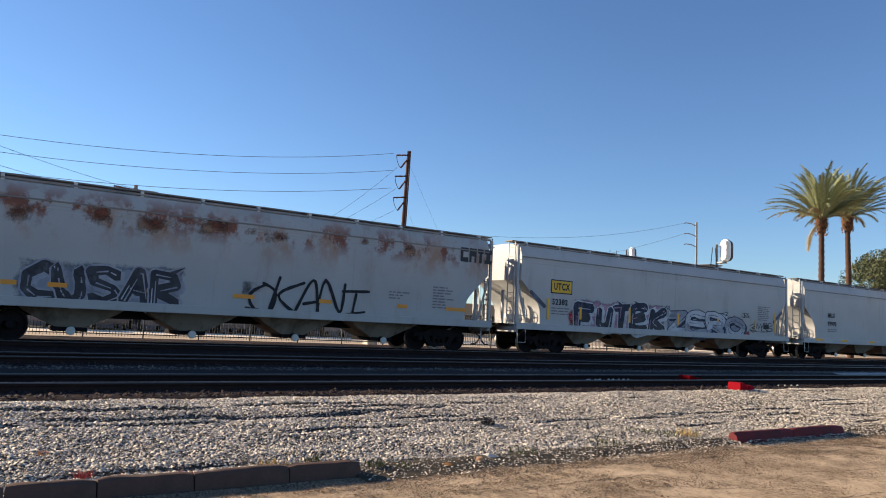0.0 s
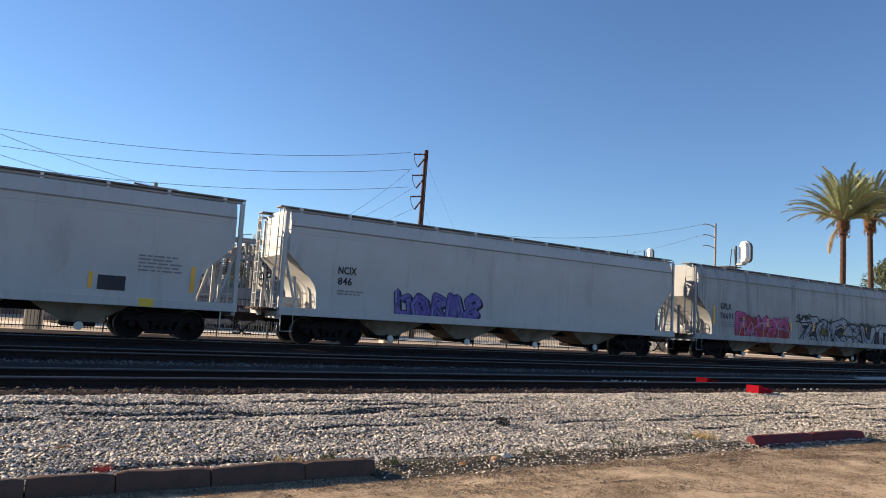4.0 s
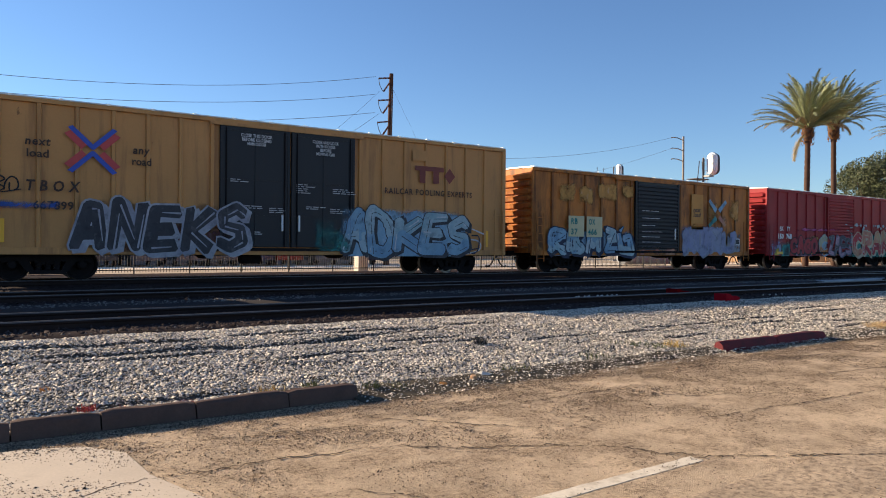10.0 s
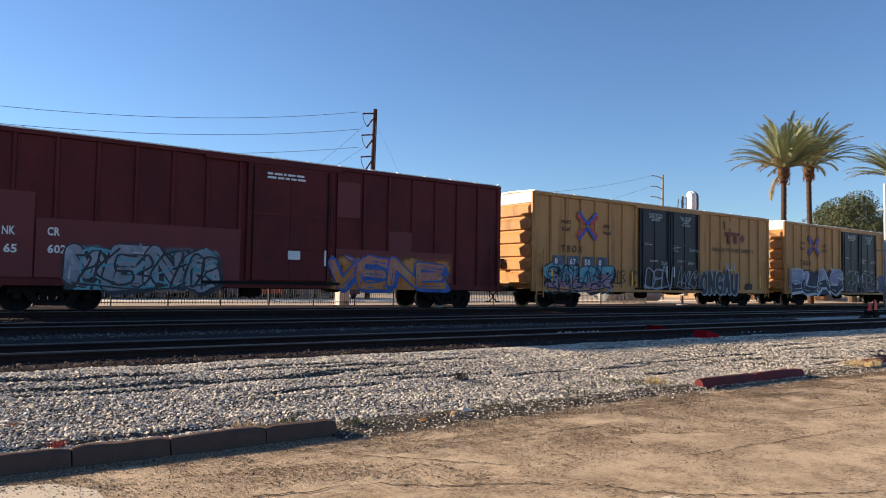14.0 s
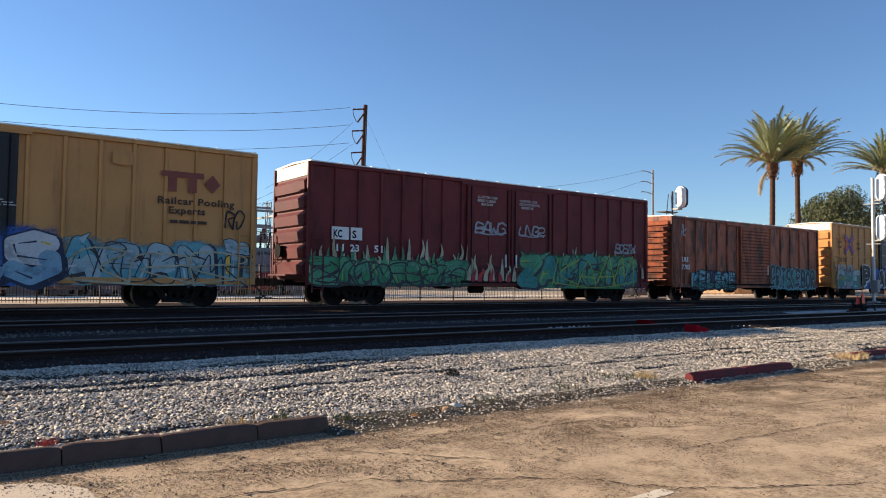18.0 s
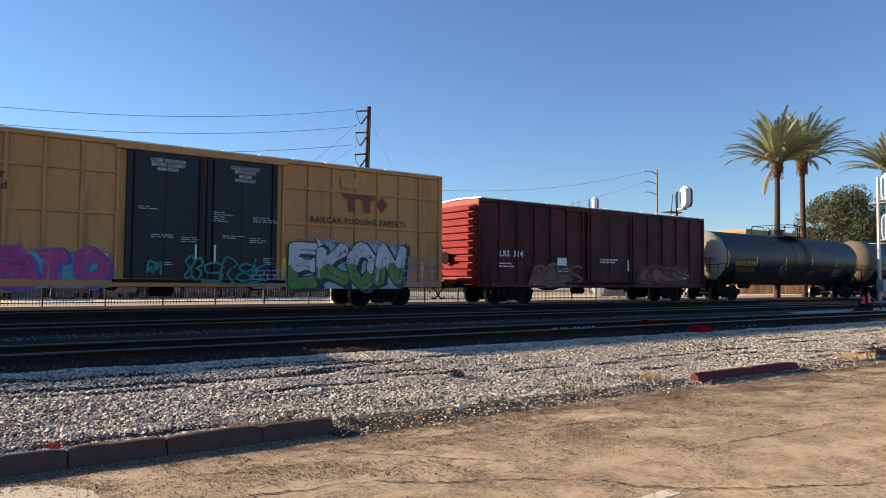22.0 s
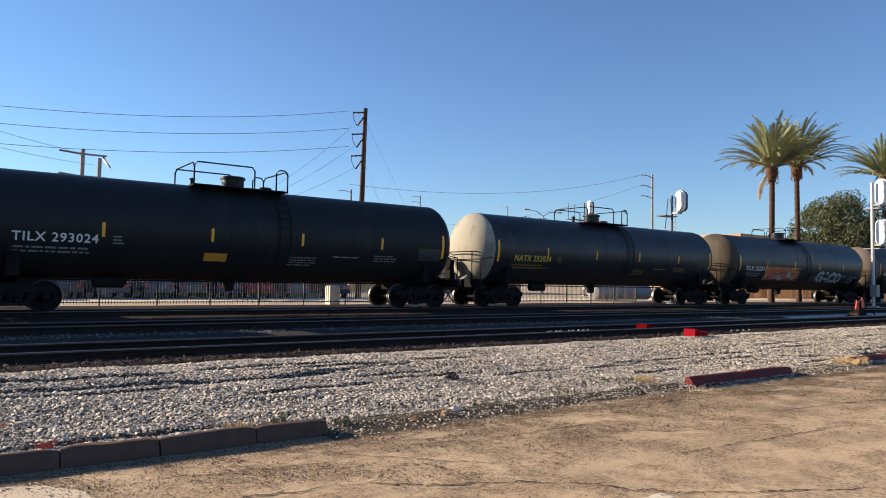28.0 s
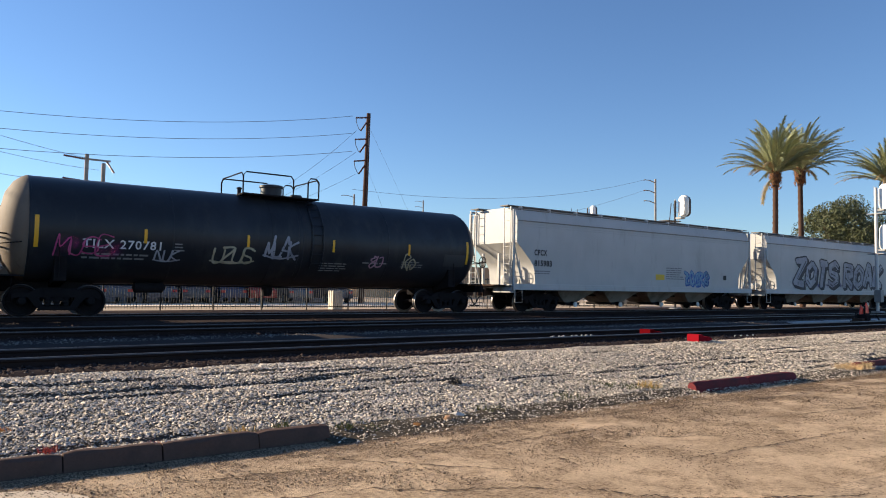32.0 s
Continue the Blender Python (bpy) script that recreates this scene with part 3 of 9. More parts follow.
# ---- covered hopper ----
def hopper(name, a, b, paint, label, bays=4, top=4.6, end_paint=None, boards=True, dark_top=False):
    car = rolling(name, a, b, label, "freight car", "cars of the freight train")
    L = b - a
    h, w = L / 2, 1.56

    def ring(x, zb, dy=0.0):
        half = [(-w, zb), (-w, max(zb, 3.05) + 0.01), (-w, top - 0.58), (-w + 0.03, top - 0.46), (-w + 0.14, top - 0.14), (-w + 0.26, top - 0.06), (-0.5, top)]
        half = [(y + dy if y < 0 else y, z) for y, z in half]
        return [(x, y, z) for y, z in half] + [(x, -y, z) for y, z in reversed(half)]

    g = Geo()
    e = 0.22
    cut = [(e, 3.05), (e + 0.28, 2.78), (1.02, 2.26), (1.18, 2.05), (1.27, 1.82), (1.30, 1.18)]
    g.loft([ring(-h + d, z) for d, z in cut] + [ring(h - d, z) for d, z in reversed(cut)])
    body = part("body", g, paint, car)
    for s in (-1, 1):
        part("side_sill", Geo().box(-h, h, s * 1.58 - 0.05, s * 1.58 + 0.05, 0.98, 1.25, 0.015), paint, car)
        part("end_sill", Geo().box(s * h - 0.14 if s > 0 else -h, h if s > 0 else -h + 0.14, -1.5, 1.5, 0.85, 1.2, 0.02), paint, car)
        # weld line where the roof sheet meets the side
        part("roof_seam", Geo().box(-h + e, h - e, s * 1.565 - 0.022, s * 1.565 + 0.022, top - 0.625, top - 0.58), mat("grimy_seam", (0.24, 0.22, 0.20), 0.8, var=0.3, bump=0.2), car)
        for dz in (0.74, 0.84):
            part("seam_line", Geo().box(-h + e, h - e, s * 1.563 - 0.008, s * 1.563 + 0.008, top - dz, top - dz + 0.016), paint, car)
        # eave in a darker colour, painting in the shade along the roof's curve
        part("eave", Geo().box(-h + 0.02, h - 0.02, s * 1.36 - 0.06, s * 1.36 + 0.06, top - 0.11, top - 0.04, 0.01), mat("shade_dark_eave", (0.28, 0.26, 0.24), 0.85, var=0.35, bump=0.2), car)
        for k in (-1, 1):
            x = s * (h - 0.07)
            part("corner_post", Geo().box(x - 0.06, x + 0.06, k * 1.5 - 0.05, k * 1.5 + 0.05, 1.2, top - 0.12, 0.01), paint, car)
            part("end_post", Geo().box(x - 0.05, x + 0.05, k * 0.55 - 0.06, k * 0.55 + 0.06, 1.2, 2.6, 0.01), paint, car)
            part("grab_iron", Geo().tube([(x - s * 0.10, k * 1.52, 1.55), (x - s * 0.10, k * 1.60, 1.55), (x - s * 0.52, k * 1.60, 1.55), (x - s * 0.52, k * 1.52, 1.55)], 0.014, 5), paint, car)
            part("end_ladder", ladder_geo(1.2, top).moved(Matrix.Translation((s * (h + 0.03), k * 1.2, 0)) @ Matrix.Rotation(radians(90), 4, "Z")), paint, car)
            # struts that carry the slope sheet
            part("slope_strut", Geo().tube([(s * (h - 0.12), k * 1.46, 2.95), (s * (h - 0.62), k * 1.46, 1.2)], 0.045, 6).tube([(s * (h - 0.55), k * 1.3, 2.3), (s * (h - 0.72), k * 1.3, 1.2)], 0.045, 6), paint, car)
        part("end_shelf", Geo().box(min(s * h, s * (h - 1.2)), max(s * h, s * (h - 1.2)), -1.45, 1.45, 1.1, 1.16), paint, car)
        part("crossover_step", Geo().box(min(s * (h - 0.05), s * (h + 0.42)), max(s * (h - 0.05), s * (h + 0.42)), -1.1, 1.1, 1.14, 1.2), rust_iron, car)
        part("sill_step", Geo().tube([(s * (h - 0.5), -1.6, 1.0), (s * (h - 0.5), -1.62, 0.45), (s * (h - 0.08), -1.62, 0.45), (s * (h - 0.08), -1.6, 1.0)], 0.02, 5), paint, car)
    part("brake_wheel", Geo().tube([(-h - 0.02, 0.5 + 0.25 * math.cos(a), 2.2 + 0.25 * math.sin(a)) for a in (math.pi * i / 9 for i in range(19))], 0.02, 5).box(-h - 0.03, -h - 0.01, 0.26, 0.74, 2.18, 2.22).box(-h - 0.03, -h - 0.01, 0.48, 0.52, 1.96, 2.44), iron, car)
    part("air_reservoir", Geo().turned([(-0.42, 0.05), (-0.38, 0.19), (0.38, 0.19), (0.42, 0.05)], 14, "x").moved(Matrix.Translation((-h + 0.72, -0.45, 1.42))), paint, car)
    # roof walk on its brackets, and hatches
    rb = mat("galvanised_walkway", (0.16, 0.15, 0.145), 0.7, 0.4, var=0.3, bump=0.3) if dark_top else mat("pale_walkway", (0.22, 0.205, 0.19), 0.8, 0.2, var=0.25, bump=0.3)
    for s in (-1, 1):
        part("running_board", Geo().box(-h - 0.1, h + 0.1, s * 1.02 - 0.27, s * 1.02 + 0.27, top + 0.035, top + 0.075), rb, car, "grated roof walkway")
    bracket = fix_normals(Geo().box(-0.045, 0.045, -0.09, 0.09, -0.24, 0.035).mesh("bracket", mat("pale_bracket", (0.62, 0.60, 0.57), 0.6, var=0.1, bump=0.0)))
    n = round(L / 1.75)
    for i in range(n):
        x = -h + 0.6 + i * (L - 1.2) / (n - 1)
        for s in (-1, 1):
            part("bracket", bracket, None, car, "", pose(x, s * 1.33, top))
    nh = 10
    for i in range(nh):
        x = -h + 1.6 + i * (L - 3.2) / (nh - 1)
        part("hatch", Geo().box(x - 0.75, x + 0.75, -0.36, 0.36, top, top + 0.09, 0.02), paint, car)
    # discharge hoppers under the sill
    chute_m = mat(paint.name + "_grimy", (0.30, 0.265, 0.225), 0.85, 0.1, var=0.3, bump=0.3, dirt=(0.10, 0.065, 0.045), dirt_amount=0.4)
    span = L - 5.6
    for i in range(bays):
        x = -span / 2 + (i + 0.5) * span / bays
        q = span / bays / 2 - 0.05
        g = Geo()
        g.loft([[(x - q, -1.35, 1.2), (x + q, -1.35, 1.2), (x + q, 1.35, 1.2), (x - q, 1.35, 1.2)], [(x - q * 0.72, -1.0, 0.85), (x + q * 0.72, -1.0, 0.85), (x + q * 0.72, 1.0, 0.85), (x - q * 0.72, 1.0, 0.85)], [(x - 0.38, -0.7, 0.42), (x + 0.38, -0.7, 0.42), (x + 0.38, 0.7, 0.42), (x - 0.38, 0.7, 0.42)]])
        ch = part("hopper_chute", g, chute_m, car)
        part("outlet_gate", Geo().box(x - 0.46, x + 0.46, -0.85, 0.85, 0.30, 0.43, 0.02).join(Geo().turned([(-1.0, 0.05), (-0.96, 0.10), (-0.75, 0.10), (-0.7, 0.05)], 12).moved(Matrix.Translation((x, 0, 0.37)))), iron, ch)
        part("gate_cap", Geo().turned([(-1.06, 0.04), (-1.05, 0.12), (-1.0, 0.13), (-0.99, 0.05)], 14).moved(Matrix.Translation((x, 0, 0.33))), mat("pale_gate_cap", (0.62, 0.61, 0.58), 0.6, var=0.15, bump=0.1), ch, "pale round end of the gate shaft")
    part("centre_sill", Geo().box(-h, h, -0.25, 0.25, 0.72, 1.05), iron, car)
    running_gear(car, h, L - 4.2, h + 0.30)
    return car, h


# ---- boxcar ----
def boxcar(name, a, b, paint, end_paint, label, top=5.18, doors=((-2.35, 0.06), (0.06, 2.5)), door_paint=None, door_kind="plug", ribs=0.95, grid=False, ends=6, roof=None, chord=None, cap=True, post_paint=None):
    car = rolling(name, a, b, label, "freight car", "cars of the freight train")
    L = b - a
    h, w = L / 2, 1.50
    low = 0.86
    g = Geo()
    ring = [(-w, low), (-w, top - 0.06), (-w + 0.05, top - 0.02), (0, top + 0.03), (w - 0.05, top - 0.02), (w, top - 0.06), (w, low)]
    g.prism(ring, -h + 0.06, h - 0.06, "x")
    part("body", g, paint, car)
    rf = roof or mat("bare_galvanised_roof", (0.62, 0.60, 0.56), 0.5, 0.4, var=0.2, bump=0.2)
    part("roof", Geo().prism([(-w - 0.05, top - 0.02), (-w - 0.05, top + 0.015), (0, top + 0.07), (w + 0.05, top + 0.015), (w + 0.05, top - 0.02), (0, top + 0.035)], -h + 0.02, h - 0.02, "x"), rf, car, "weathered sheet roof")
    cap_g = Geo().prism([(-w - 0.062, top - 0.03), (-w - 0.062, top + 0.032), (0, top + 0.092), (w + 0.062, top + 0.032), (w + 0.062, top - 0.03), (0, top + 0.03)], -0.05, 0.05, "x")
    seam = fix_normals(cap_g.mesh("roof_rib", mat("bright_roof_rib", (0.74, 0.72, 0.67), 0.45, 0.3, var=0.2, bump=0.1)))
    for i in range(round(L / 1.27) + 1):
        part("roof_rib", seam, None, car, "", pose(-h + 0.08 + i * (L - 0.16) / round(L / 1.27), 0, 0))
    d0, d1 = doors[0][0], doors[-1][1]
    for s in (-1, 1):
        y = s * (w + 0.035)
        part("top_chord", Geo().box(-h, h, y - 0.05, y + 0.05, top - 0.16, top - 0.03, 0.012), chord or paint, car)
        part("side_sill", Geo().box(-h, h, y - 0.05, y + 0.05, low - 0.10, low + 0.10, 0.012), paint, car)
        # posts, both sides of the door opening
        rib = fix_normals(Geo().prism([(-0.075, -0.035), (-0.045, 0.045), (0.045, 0.045), (0.075, -0.035)], low + 0.1, top - 0.16, "z").mesh("side_post", post_paint or paint))
        for x0, x1 in ((-h, d0 - 0.12), (d1 + 0.12, h)):
            n = max(2, round((x1 - x0) / ribs))
            for i in range(n + 1):
                x = x0 + 0.09 + i * (x1 - x0 - 0.18) / n
                part("side_post", rib, None, car, "", pose(x, s * (w + 0.025), 0, 0, 0, 180 if s < 0 else 0))
            if grid:
                for z in (1.75, 2.95, 4.2):
                    part("side_rail", Geo().box(x0 + 0.05, x1 - 0.05, s * (w + 0.03) - 0.03, s * (w + 0.03) + 0.03, z - 0.045, z + 0.045, 0.01), paint, car)
        # doors
        for k, (p, q) in enumerate(doors):
            yy = s * (w + 0.06)
            if door_kind == "corrugated":
                nz, prof = 17, [(yy - s * 0.035, low + 0.16), (yy + s * 0.035, low + 0.16)]
                for i in range(nz):
                    z = low + 0.3 + i * (top - low - 0.75) / (nz - 1)
                    prof += [(yy + s * 0.03, z - 0.07), (yy + s * 0.08, z - 0.02), (yy + s * 0.08, z + 0.02), (yy + s * 0.03, z + 0.07)]
                prof += [(yy + s * 0.035, top - 0.24), (yy - s * 0.035, top - 0.24)]
                dr = part("door", Geo().prism(prof, p + 0.02, q - 0.02, "x"), door_paint or paint, car)
                for x in (p + 0.05, q - 0.05):
                    part("door_stile", Geo().box(x - 0.05, x + 0.05, yy - 0.05, yy + s * 0.09 if s > 0 else yy + 0.05, low + 0.14, top - 0.22).moved(Matrix.Translation((0, s * 0.03, 0))), door_paint or paint, dr)
            else:
                dr = part("door", Geo().box(p + 0.02, q - 0.02, yy - 0.035, yy + 0.035, low + 0.16, top - 0.24, 0.012), door_paint or paint, car)
                for z in (low + 0.22, low + 1.25, low + 2.4, top - 0.34):
                    part("door_rib", Geo().box(p + 0.05, q - 0.05, yy + s * 0.03 - 0.025, yy + s * 0.03 + 0.025, z - 0.04, z + 0.04), door_paint or paint, dr)
                for x in (p + 0.08, (p + q) / 2, q - 0.08):
                    part("door_rib", Geo().box(x - 0.035, x + 0.035, yy + s * 0.034 - 0.025, yy + s * 0.034 + 0.025, low + 0.2, top - 0.3), door_paint or paint, dr)
            for x in ((p + 0.22, q - 0.22) if door_kind == "plug" else (p + 0.2,)):
                part("locking_bar", Geo().tube([(x, yy + s * 0.07, low + 0.15), (x, yy + s * 0.07, top - 0.3)], 0.022, 6), iron if door_kind == "plug" else (door_paint or paint), dr)
            hx = q - 0.3 if k == 0 else p + 0.3
            part("door_handle", Geo().box(hx - 0.03, hx + 0.03, yy + s * 0.06 - 0.03, yy + s * 0.06 + 0.03, low + 0.7, low + 1.25), white_ink, dr, "pale door lever")
        for z in (low + 0.08, top - 0.2):
            part("door_track", Geo().box(d0 - 1.4 if len(doors) == 1 else d0 - 0.3, d1 + 0.3, s * (w + 0.10) - 0.035, s * (w + 0.10) + 0.035, z - 0.05, z + 0.05), paint if z > 2 else iron, car)
        # corrugated ends
        xe = s * (h - 0.06)
        for i in range(ends):
            lo, hi = (1.05, top - 0.52) if ends < 8 else (1.2, top - 0.2)
            z = lo + (i + 0.5) * (hi - lo) / ends
            hh = (hi - lo) / ends * (0.46 if ends < 8 else 0.42)
            rib_at = lambda y, k, f: [(xe, y, z - hh * f), (xe + s * 0.13 * k, y, z - hh * 0.86 * f), (xe + s * 0.16 * k, y, z + hh * 0.4 * f), (xe, y, z + hh * f)]
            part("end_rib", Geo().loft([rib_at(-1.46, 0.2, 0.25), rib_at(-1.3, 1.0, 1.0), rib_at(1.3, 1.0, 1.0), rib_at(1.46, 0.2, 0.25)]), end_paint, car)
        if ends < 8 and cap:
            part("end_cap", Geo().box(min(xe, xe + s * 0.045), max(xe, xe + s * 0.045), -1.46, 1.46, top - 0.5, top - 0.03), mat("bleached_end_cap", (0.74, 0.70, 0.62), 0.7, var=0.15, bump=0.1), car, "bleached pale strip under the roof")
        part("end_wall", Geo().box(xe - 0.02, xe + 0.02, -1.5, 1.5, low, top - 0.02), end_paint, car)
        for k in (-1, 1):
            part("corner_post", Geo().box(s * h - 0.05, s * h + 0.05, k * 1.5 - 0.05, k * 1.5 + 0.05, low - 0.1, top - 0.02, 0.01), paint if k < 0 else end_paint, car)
        part("end_ladder", ladder_geo(0.75, 2.6).moved(Matrix.Translation((s * (h + 0.12), 1.25, 0)) @ Matrix.Rotation(radians(90), 4, "Z")), end_paint, car)
        part("side_ladder", ladder_geo(0.5, 2.6).moved(Matrix.Translation((s * (h - 0.35), -1.62, 0))), paint, car)
        part("crossover_step", Geo().box(min(s * h, s * (h + 0.35)), max(s * h, s * (h + 0.35)), -1.2, 1.2, 1.08, 1.14), end_paint, car)
    part("brake_wheel", Geo().turned([(-h - 0.26, 0.27), (-h - 0.22, 0.27)], 20, "x").moved(Matrix.Translation((0, 0.55, 2.0))).box(-h - 0.22, -h, 0.42, 0.68, 1.8, 2.2), iron, car)
    part("centre_sill", Geo().box(-h - 0.3, h + 0.3, -0.25, 0.25, 0.72, 0.95), iron, car)
    for x in (-2.4, 2.4):
        part("cross_bearer", Geo().prism([(-1.45, 0.88), (-0.3, 0.62), (0.3, 0.62), (1.45, 0.88)], x - 0.08, x + 0.08, "x"), iron, car)
    part("brake_cylinder", Geo().turned([(-0.4, 0.06), (-0.35, 0.17), (0.3, 0.17), (0.4, 0.05)], 12, "x").moved(Matrix.Translation((-1.0, -0.6, 0.62))), iron, car)
    running_gear(car, h, L - 4.6, h + 0.55)
    return car, h


# ---- tank car ----
def tank(name, a, b, paint, head_paint, label, R=1.60, zc=2.58, platform=0.0, inset=1.29, shift=0.27, reach=1.3):
    """a and b are the coupling points here."""
    car = rolling(name, a - shift, b - shift, label, "tank car", "cars of the freight train")
    h = (b - a) / 2
    c = h - inset
    prof = [(-c - 0.62, 0.02), (-c - 0.60, R * 0.35), (-c - 0.50, R * 0.66), (-c - 0.30, R * 0.87), (-c - 0.12, R * 0.965), (-c, R)]
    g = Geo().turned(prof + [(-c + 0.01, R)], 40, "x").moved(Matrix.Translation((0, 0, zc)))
    # only the sun-facing head takes the colour lightened for sunlight
    part("tank_head", g, head_paint, car, "domed tank head, dust and sun glare in its colour")
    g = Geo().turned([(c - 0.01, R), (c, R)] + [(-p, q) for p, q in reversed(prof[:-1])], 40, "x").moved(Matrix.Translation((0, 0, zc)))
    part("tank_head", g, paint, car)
    part("shell", Geo().turned([(-c + 0.012, R + 0.002), (c - 0.012, R + 0.002)], 48, "x").moved(Matrix.Translation((0, 0, zc))), paint, car)
    for x in (-c + 0.05, -c * 0.5, -0.45, 0.45, c * 0.5, c - 0.05):  # weld bands
        part("weld_band", Geo().turned([(x - 0.03, R), (x - 0.02, R + 0.008), (x + 0.02, R + 0.008), (x + 0.03, R)], 48, "x").moved(Matrix.Translation((0, 0, zc))), paint, car)
    part("bottom_saddle", Geo().turned([(-0.5, R + 0.001), (-0.49, R + 0.014), (0.49, R + 0.014), (0.5, R + 0.001)], 48, "x").moved(Matrix.Translation((platform, 0, zc))), paint, car)
    # manway, valve bonnet, platform with its rails, ladder
    p = platform
    t = zc + R
    part("manway", Geo().turned([(-0.08, 0.38), (0.34, 0.38), (0.35, 0.43), (0.42, 0.43), (0.45, 0.34), (0.47, 0.05)], 22, "z").moved(Matrix.Translation((p + 0.05, 0, t))), paint, car)
    part("valve_bonnet", Geo().turned([(-0.08, 0.24), (0.16, 0.24), (0.20, 0.20), (0.22, 0.04)], 16, "z").moved(Matrix.Translation((p + reach - 0.3, 0.2, t))), paint, car)
    part("safety_valve", Geo().turned([(-0.06, 0.07), (0.2, 0.07), (0.26, 0.11), (0.3, 0.03)], 10, "z").moved(Matrix.Translation((p - reach + 0.3, 0.1, t))), paint, car)
    for s in (-1, 1):
        part("platform", Geo().box(p - reach, p + reach, s * 0.85 - 0.32, s * 0.85 + 0.32, t - 0.09, t - 0.04), iron, car)
        y = s * 1.12
        # one long bent rail round the manway, one short arch beside the ladder
        for x0, x1 in ((p - reach, p + 0.42), (p + reach - 0.42, p + reach)):
            rail = Geo().tube([(x0, y, t - 0.1), (x0, y, t + 0.56), (x0 + 0.10, y, t + 0.68), (x1 - 0.10, y, t + 0.68), (x1, y, t + 0.56), (x1, y, t - 0.1)], 0.026, 6)
            part("hand_rail", rail, iron, car, "bent pipe hand rail")
        lad = Geo()
        for x in (p + reach - 0.42, p + reach):
            lad.tube([(x, s * (R + 0.05) * math.cos(a), zc + (R + 0.05) * math.sin(a)) for a in (radians(62 - 9 * i) for i in range(12))], 0.022, 5)
        for i in range(8):
            a = radians(56 - 12 * i)
            lad.tube([(p + reach - 0.42, s * (R + 0.05) * math.cos(a), zc + (R + 0.05) * math.sin(a)), (p + reach, s * (R + 0.05) * math.cos(a), zc + (R + 0.05) * math.sin(a))], 0.014, 5)
        part("ladder", lad, paint, car, "ladder bent round the shell")
    for x in (p - reach, p + reach):
        part("end_guard", Geo().tube([(x, -1.12, t + 0.5), (x, -0.95, t + 0.66), (x, 0.95, t + 0.66), (x, 1.12, t + 0.5)], 0.024, 6), iron, car)
    # fittings on the sun-facing head: grab rail, brake gear and stencilled lines
    part("head_rail", Geo().tube([(-c - 0.40, -1.1, 2.35), (-c - 0.78, -0.95, 2.38), (-c - 0.80, 0.9, 2.38), (-c - 0.45, 1.1, 2.35)], 0.025, 6).tube([(-c - 0.78, -0.95, 2.38), (-c - 0.80, -0.98, 1.2)], 0.022, 6).tube([(-c - 0.80, 0.9, 2.38), (-c - 0.80, 0.9, 1.2)], 0.022, 6), iron, car)
    part("brake_stand", Geo().box(-c - 0.95, -c - 0.72, 0.35, 0.75, 1.2, 2.05, 0.03).join(Geo().turned([(-c - 1.0, 0.26), (-c - 0.96, 0.28), (-c - 0.93, 0.26)], 18, "x").moved(Matrix.Translation((0, 0.55, 1.9)))), iron, car)
    # stub sills, bolsters, walkways
    tc = 2 * h - 4.3
    for s in (-1, 1):
        part("stub_sill", Geo().box(min(s * (h - 0.45), s * (c - 1.9)), max(s * (h - 0.45), s * (c - 1.9)), -0.28, 0.28, 0.72, 1.2, 0.02), iron, car)
        x = s * tc / 2
        part("bolster", Geo().prism([(-1.45, 1.05), (-1.45, 1.75), (-1.2, 1.75), (-0.6, 1.3), (0.6, 1.3), (1.2, 1.75), (1.45, 1.75), (1.45, 1.05), (0.3, 0.86), (-0.3, 0.86)], x - 0.16, x + 0.16, "x"), iron, car)
        # the brace on the sun-facing end shares that lightened colour
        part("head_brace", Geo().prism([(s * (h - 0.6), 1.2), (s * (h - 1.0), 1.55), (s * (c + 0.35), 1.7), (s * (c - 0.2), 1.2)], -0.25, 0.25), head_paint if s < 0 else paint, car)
        part("end_sill", Geo().box(s * (h - 0.62) - 0.07, s * (h - 0.62) + 0.07, -1.5, 1.5, 0.85, 1.15, 0.02), iron, car)
        part("end_walkway", Geo().box(min(s * (h - 0.6), s * (h - 1.25)), max(s * (h - 0.6), s * (h - 1.25)), -1.5, 1.5, 1.16, 1.2), iron, car)
        er = Geo()
        for k in (-1, 1):
            er.tube([(s * (h - 0.62), k * 1.42, 1.15), (s * (h - 0.62), k * 1.42, 2.05), (s * (h - 1.3), k * 1.46, 2.15), (s * (h - 2.1), k * 1.5, 2.05), (s * (h - 2.1), k * 1.5, 1.15)], 0.022, 6)
        er.tube([(s * (h - 0.62), -1.42, 2.05), (s * (h - 0.62), 1.42, 2.05)], 0.022, 6)
        part("end_rail", er, iron, car)
        part("sill_step", Geo().tube([(s * (h - 0.95), -1.5, 1.1), (s * (h - 0.95), -1.55, 0.45), (s * (h - 0.55), -1.55, 0.45), (s * (h - 0.55), -1.5, 1.1)], 0.02, 5), iron, car)
    part("bottom_outlet", Geo().turned([(0.62, 0.14), (0.75, 0.18), (0.95, 0.2), (1.25, 0.3)], 14, "z").moved(Matrix.Translation((p, 0, 0))), iron, car)
    part("brake_gear", Geo().turned([(-0.5, 0.05), (-0.45, 0.17), (0.4, 0.17), (0.5, 0.05)], 12, "x").moved(Matrix.Translation((-c * 0.55, -0.4, 0.88))).tube([(-c * 0.8, -0.2, 0.95), (c * 0.8, -0.2, 0.95)], 0.03, 6), iron, car)
    running_gear(car, h, tc, h - 0.35)
    xs = [-c + 0.15, -c * 0.61, -c * 0.2, c * 0.2, c * 0.61, c - 0.25]
